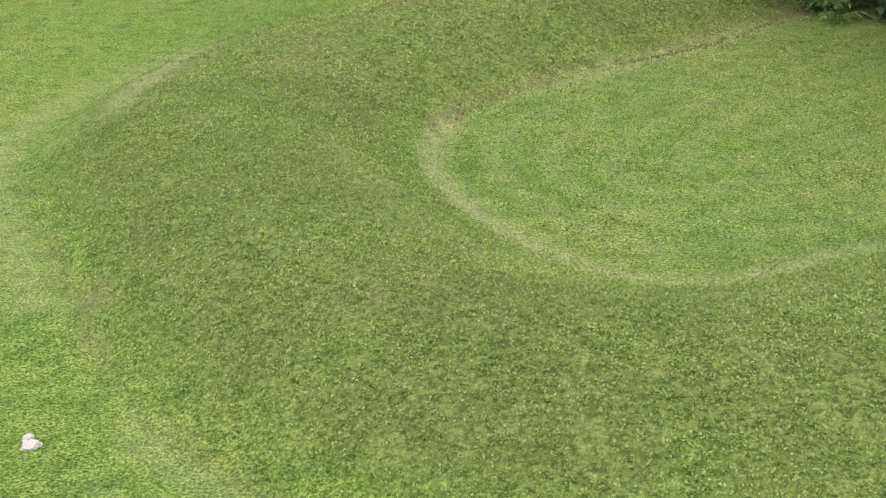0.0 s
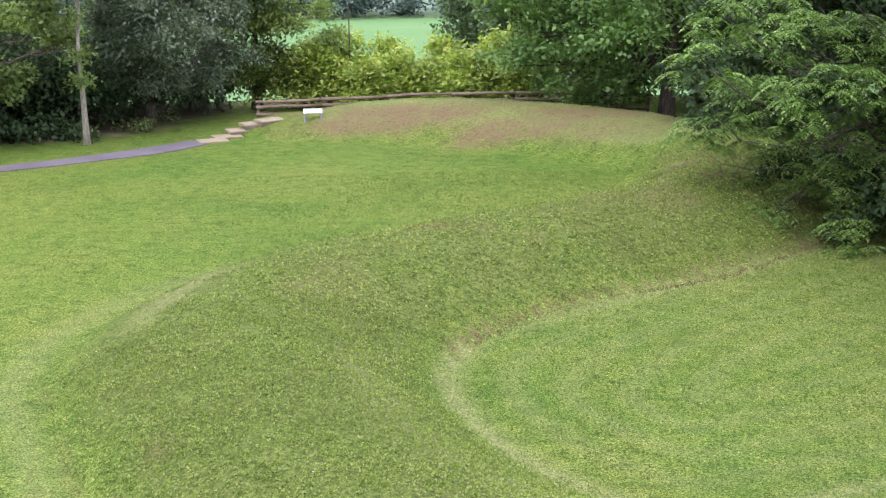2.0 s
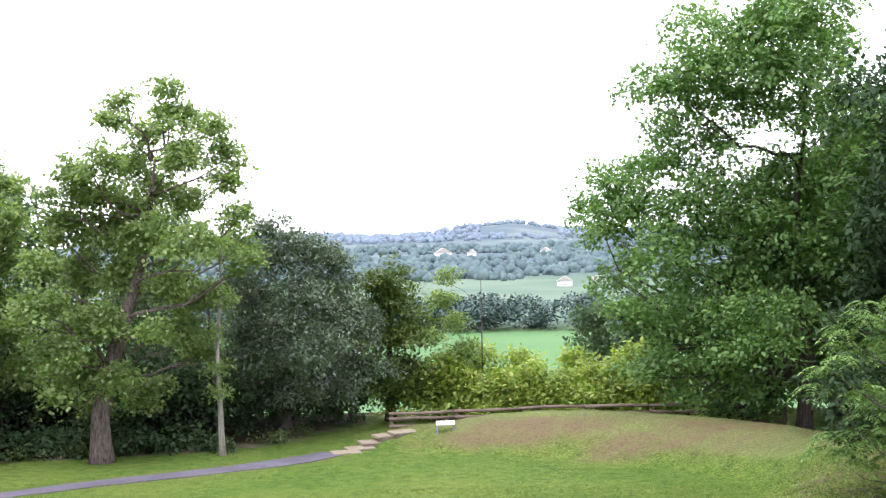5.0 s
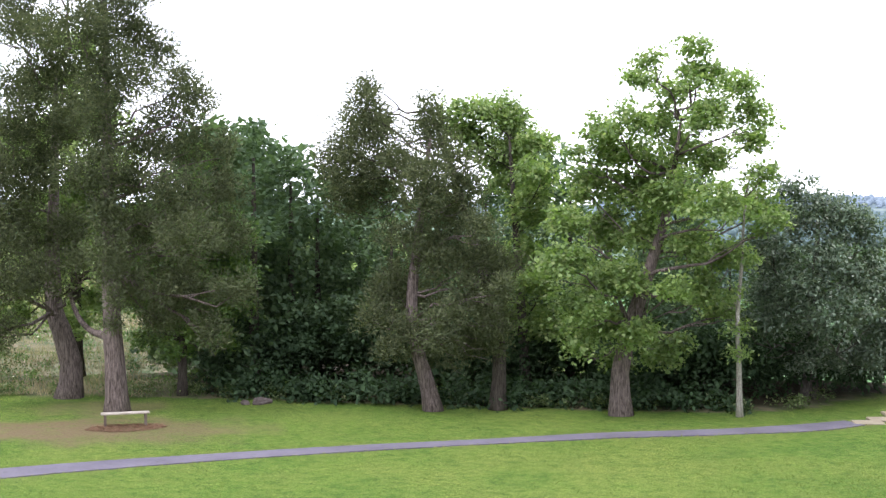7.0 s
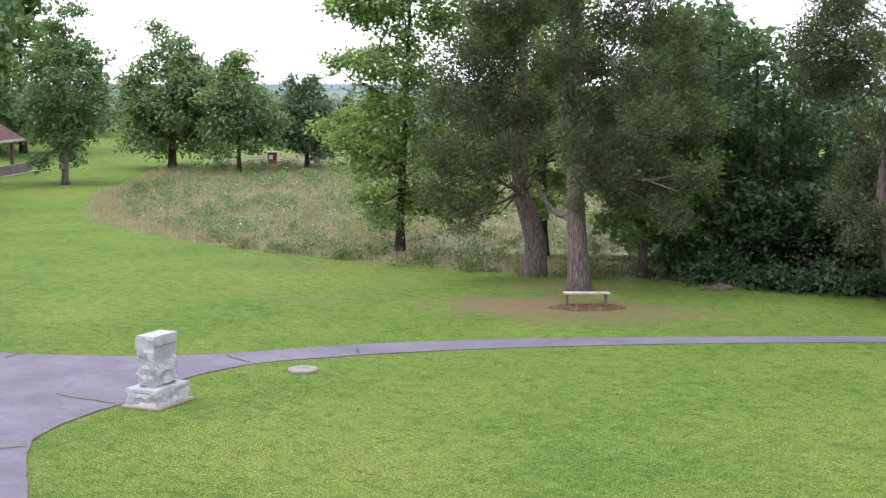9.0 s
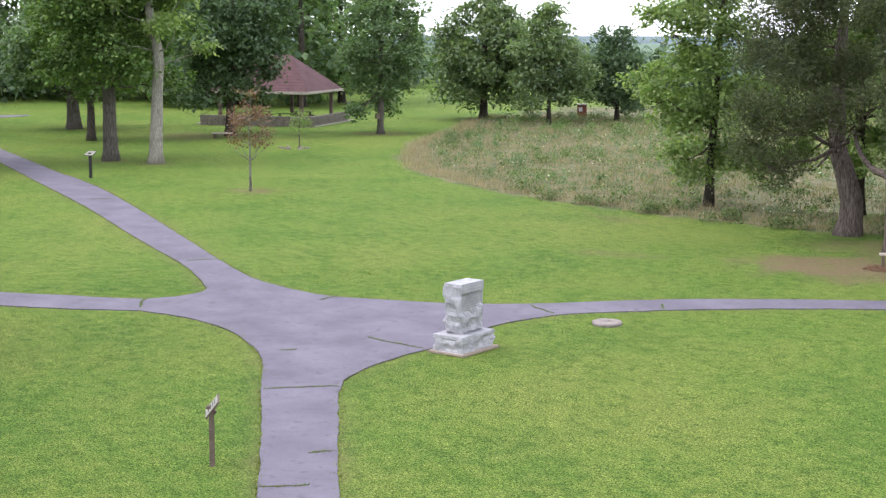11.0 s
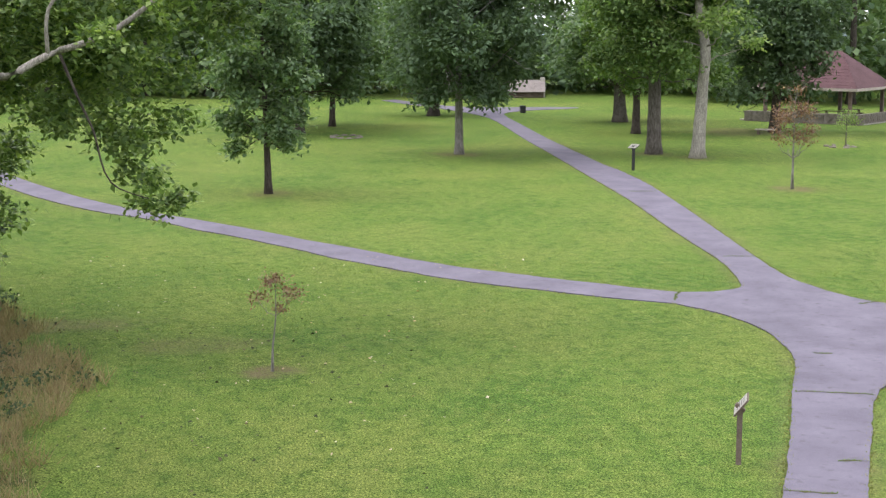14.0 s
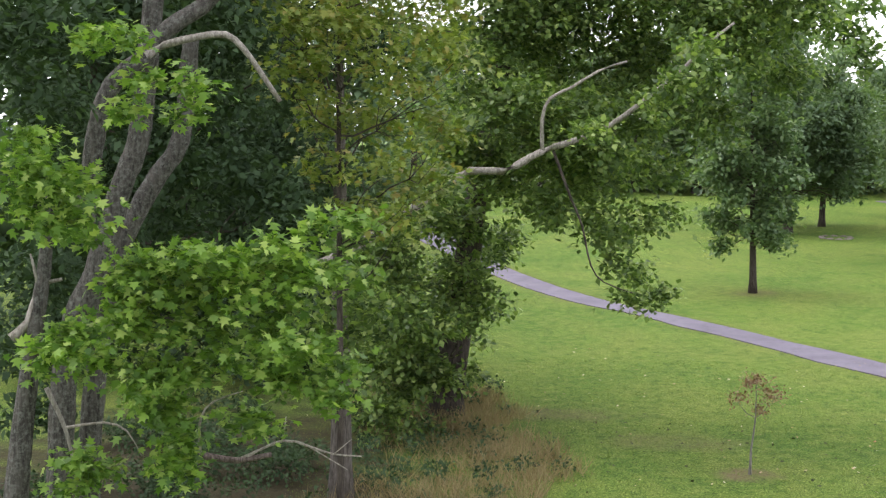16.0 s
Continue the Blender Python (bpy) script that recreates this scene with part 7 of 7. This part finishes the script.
# pale fallen leaves and clover heads on the lawn
x, y = scatter_polar(g_, 260, 76, 104, 26, 52)
x2, y2 = scatter_polar(g_, 260, -10, 20, 14, 34)
x, y = np.concatenate([x, x2]), np.concatenate([y, y2])
pos = np.column_stack([x, y, ground_z(x, y) + 0.045])
sz = np.where(np.arange(len(x)) < 260, 1.0, 0.35)
v = lay_leaves(g_, pos, g_.normal(size=pos.shape) * (1, 1, 0.2), g_.normal(0, 0.3, pos.shape) + (0, 0, 1), 0.085, 0.06, DIAMOND).reshape(-1, 4, 3)
v = pos[:, None] + (v - pos[:, None]) * sz[:, None, None]
tagged(link("fallen_leaves", polys("fallen_leaves", v, 4), leafy("fallen_leaf", (0.30, 0.22, 0.10), (0.62, 0.58, 0.48), 0.2, (0.45, 0.16, 0.05), 0.7)), "scattered pale fallen leaves on the grass", "leaves", kind="stuff")
# dark clods and clippings on the mown lawn
x, y = scatter_polar(g_, 240, 80, 102, 25, 41)
pos = np.column_stack([x, y, ground_z(x, y) + 0.03])
v = lay_leaves(g_, pos, g_.normal(size=pos.shape) * (1, 1, 0.3), g_.normal(0, 0.4, pos.shape) + (0, 0, 1), 0.09, 0.07, DIAMOND)
tagged(link("clippings", polys("clippings", v, 4), leafy("dark_clipping", (0.030, 0.040, 0.018), (0.075, 0.085, 0.035), 0.1, (0.16, 0.12, 0.06), 0.9)), "small dark clods of clippings on the mown grass", "clippings", kind="stuff")

# ---- the valley: field hedge, wooded slopes, farmsteads
# Base colours of the far woods, with blue distance haze mixed in.
def far_haze_leaf(name, a_, b_):
    m, n, l, b = mat(name)
    geo = n.new("ShaderNodeNewGeometry")
    f = noise_tex(n, l, 0.35, 5, geo.outputs["Position"], 0.75)
    c = mix(n, l, geo.outputs["Random Per Island"], a_, b_)
    c = mix(n, l, 0.8, c, ramp(n, l, f, [(0.35, (0.72, 0.76, 0.8)), (0.65, (1.18, 1.16, 1.1))]), "MULTIPLY")
    l.new(c, b.inputs["Base Color"])
    b.inputs["Roughness"].default_value = 1.0
    b.inputs["Specular IOR Level"].default_value = 0.0
    return m


_b = bmesh.new()
bmesh.ops.create_icosphere(_b, subdivisions=1, radius=1.0)
ICO_V = np.array([v.co[:] for v in _b.verts])
ICO_F = np.array([[v.index for v in f.verts] for f in _b.faces])
_b.free()


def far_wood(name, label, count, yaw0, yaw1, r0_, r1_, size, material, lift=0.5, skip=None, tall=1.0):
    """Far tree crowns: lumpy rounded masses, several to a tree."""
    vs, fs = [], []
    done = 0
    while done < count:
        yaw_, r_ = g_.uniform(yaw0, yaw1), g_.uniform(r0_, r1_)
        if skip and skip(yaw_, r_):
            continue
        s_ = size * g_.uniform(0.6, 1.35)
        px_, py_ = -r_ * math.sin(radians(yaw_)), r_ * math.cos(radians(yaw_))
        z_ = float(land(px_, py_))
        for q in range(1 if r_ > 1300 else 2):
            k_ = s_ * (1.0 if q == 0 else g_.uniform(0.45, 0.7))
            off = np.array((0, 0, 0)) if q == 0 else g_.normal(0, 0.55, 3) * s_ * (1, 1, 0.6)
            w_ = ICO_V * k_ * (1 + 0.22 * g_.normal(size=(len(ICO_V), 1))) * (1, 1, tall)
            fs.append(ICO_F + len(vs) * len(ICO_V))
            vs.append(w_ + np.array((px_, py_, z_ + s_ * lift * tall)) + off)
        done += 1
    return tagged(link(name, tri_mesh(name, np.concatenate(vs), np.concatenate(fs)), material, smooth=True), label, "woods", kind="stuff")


FAR_HEDGE_HAZE = far_haze_leaf("far_hedge_haze", (0.075, 0.112, 0.102), (0.110, 0.150, 0.135))
hl_ = []
for i in range(420):
    yaw_, r_ = g_.uniform(-3, 22), g_.uniform(462, 500)
    px_, py_ = -r_ * math.sin(radians(yaw_)), r_ * math.cos(radians(yaw_))
    hl_.append((px_, py_, float(land(px_, py_)) + g_.uniform(1.0, 8.0), g_.uniform(2.0, 3.6)))
tagged(link("field_hedge", polys("field_hedge", foliage(g_, hl_, 1.2, 0.9, per=4, shell=0.5, ragged=0.08, slim=0.9, split=False), 4), FAR_HEDGE_HAZE), "dark line of trees behind the green field", "woods", kind="stuff")
far_wood("valley_woods", "woods on the valley slope, haze painted into their blue-green", 1900, -3, 24, 880, 1750, 3.9, far_haze_leaf("far_slope_haze", (0.100, 0.142, 0.148), (0.132, 0.178, 0.180)), 0.5,
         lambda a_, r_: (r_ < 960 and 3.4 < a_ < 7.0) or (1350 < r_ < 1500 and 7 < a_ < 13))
far_wood("ridge_woods", "woods along the far ridge, blue haze painted into their colour", 1500, -3, 24, 2050, 2750, 4.6, far_haze_leaf("far_ridge_haze", (0.165, 0.205, 0.255), (0.195, 0.238, 0.285)), 0.35,
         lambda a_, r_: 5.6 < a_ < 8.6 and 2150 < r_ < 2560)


def farmhouse(yaw_, r_, w_, d_, h_, turn, label):
    px_, py_ = -r_ * math.sin(radians(yaw_)), r_ * math.cos(radians(yaw_))
    ob = thing("farmhouse", (px_, py_, float(land(px_, py_))), label, "house", turn=turn)
    b_ = bmesh.new()
    box(b_, (w_, d_, h_), pose(0, 0, h_ / 2 - 0.3))
    wall_ = part("wall", b_, WHITE_PAINT, ob)
    b_ = bmesh.new()
    g3 = [b_.verts.new(q) for q in ((-w_ / 2 - .4, -d_ / 2 - .4, h_ - 0.4), (w_ / 2 + .4, -d_ / 2 - .4, h_ - 0.4), (w_ / 2 + .4, d_ / 2 + .4, h_ - 0.4), (-w_ / 2 - .4, d_ / 2 + .4, h_ - 0.4), (0, -d_ / 2 - .4, h_ + w_ * 0.28), (0, d_ / 2 + .4, h_ + w_ * 0.28))]
    for f_ in ((0, 1, 4), (1, 2, 5, 4), (2, 3, 5), (3, 0, 4, 5), (3, 2, 1, 0)):
        b_.faces.new([g3[q] for q in f_])
    part("roof", b_, LIMESTONE, ob)
    b_ = bmesh.new()
    box(b_, (w_ * 0.2, 0.2, h_ * 0.22), pose(0, -d_ / 2 - 0.02, h_ * 0.32))
    part("window", b_, LIMESTONE, wall_)
    return ob


farmhouse(5.5, 800, 8, 7, 3.2, 6, "white gabled farmhouse among the valley fields")
farmhouse(4.2, 830, 6, 9, 2.6, 30, "white farm building in the valley")
farmhouse(10.1, 1460, 16, 8, 3.5, 20, "long white building on the far hillside")
farmhouse(6.2, 1460, 9, 8, 4.0, -10, "white house on the far hillside")
farmhouse(9.0, 1450, 8, 7, 3.5, 0, "small white house on the far hillside")


fl_ = []
for i in range(150):
    yaw_, r_ = g_.uniform(62, 99), g_.uniform(165, 195)
    s_ = g_.uniform(2.0, 3.5)
    fl_.append((-r_ * math.sin(radians(yaw_)), r_ * math.cos(radians(yaw_)), s_ * g_.uniform(0.3, 1.2), s_))
tagged(link("far_thicket", polys("far_thicket", foliage(g_, fl_, 1.0, 0.7, per=4, split=False), 4), LEAF_DARK), "dark shrubs at the far edge of the park", "thicket", kind="stuff")


# a far line of trees across the fields, seen between the park trees, haze in their colour
fl_ = []
for i in range(230):
    yaw_, r_ = g_.uniform(40, 67), g_.uniform(196, 236)
    s_ = g_.uniform(1.3, 2.6)
    top_ = 2.6 + 1.6 * math.sin(yaw_ * 1.1) + 0.9 * math.sin(yaw_ * 3.1)
    fl_.append((-r_ * math.sin(radians(yaw_)), r_ * math.cos(radians(yaw_)), g_.uniform(0.4, 1) * max(0.8, top_), s_))
tagged(link("far_treeline", polys("far_treeline", foliage(g_, fl_, 0.95, 0.8, per=4, shell=0.4, split=False), 4), far_haze_leaf("treeline_haze", (0.085, 0.125, 0.085), (0.15, 0.20, 0.14))), "line of distant trees, haze painted into their grey-green", "woods", kind="stuff")
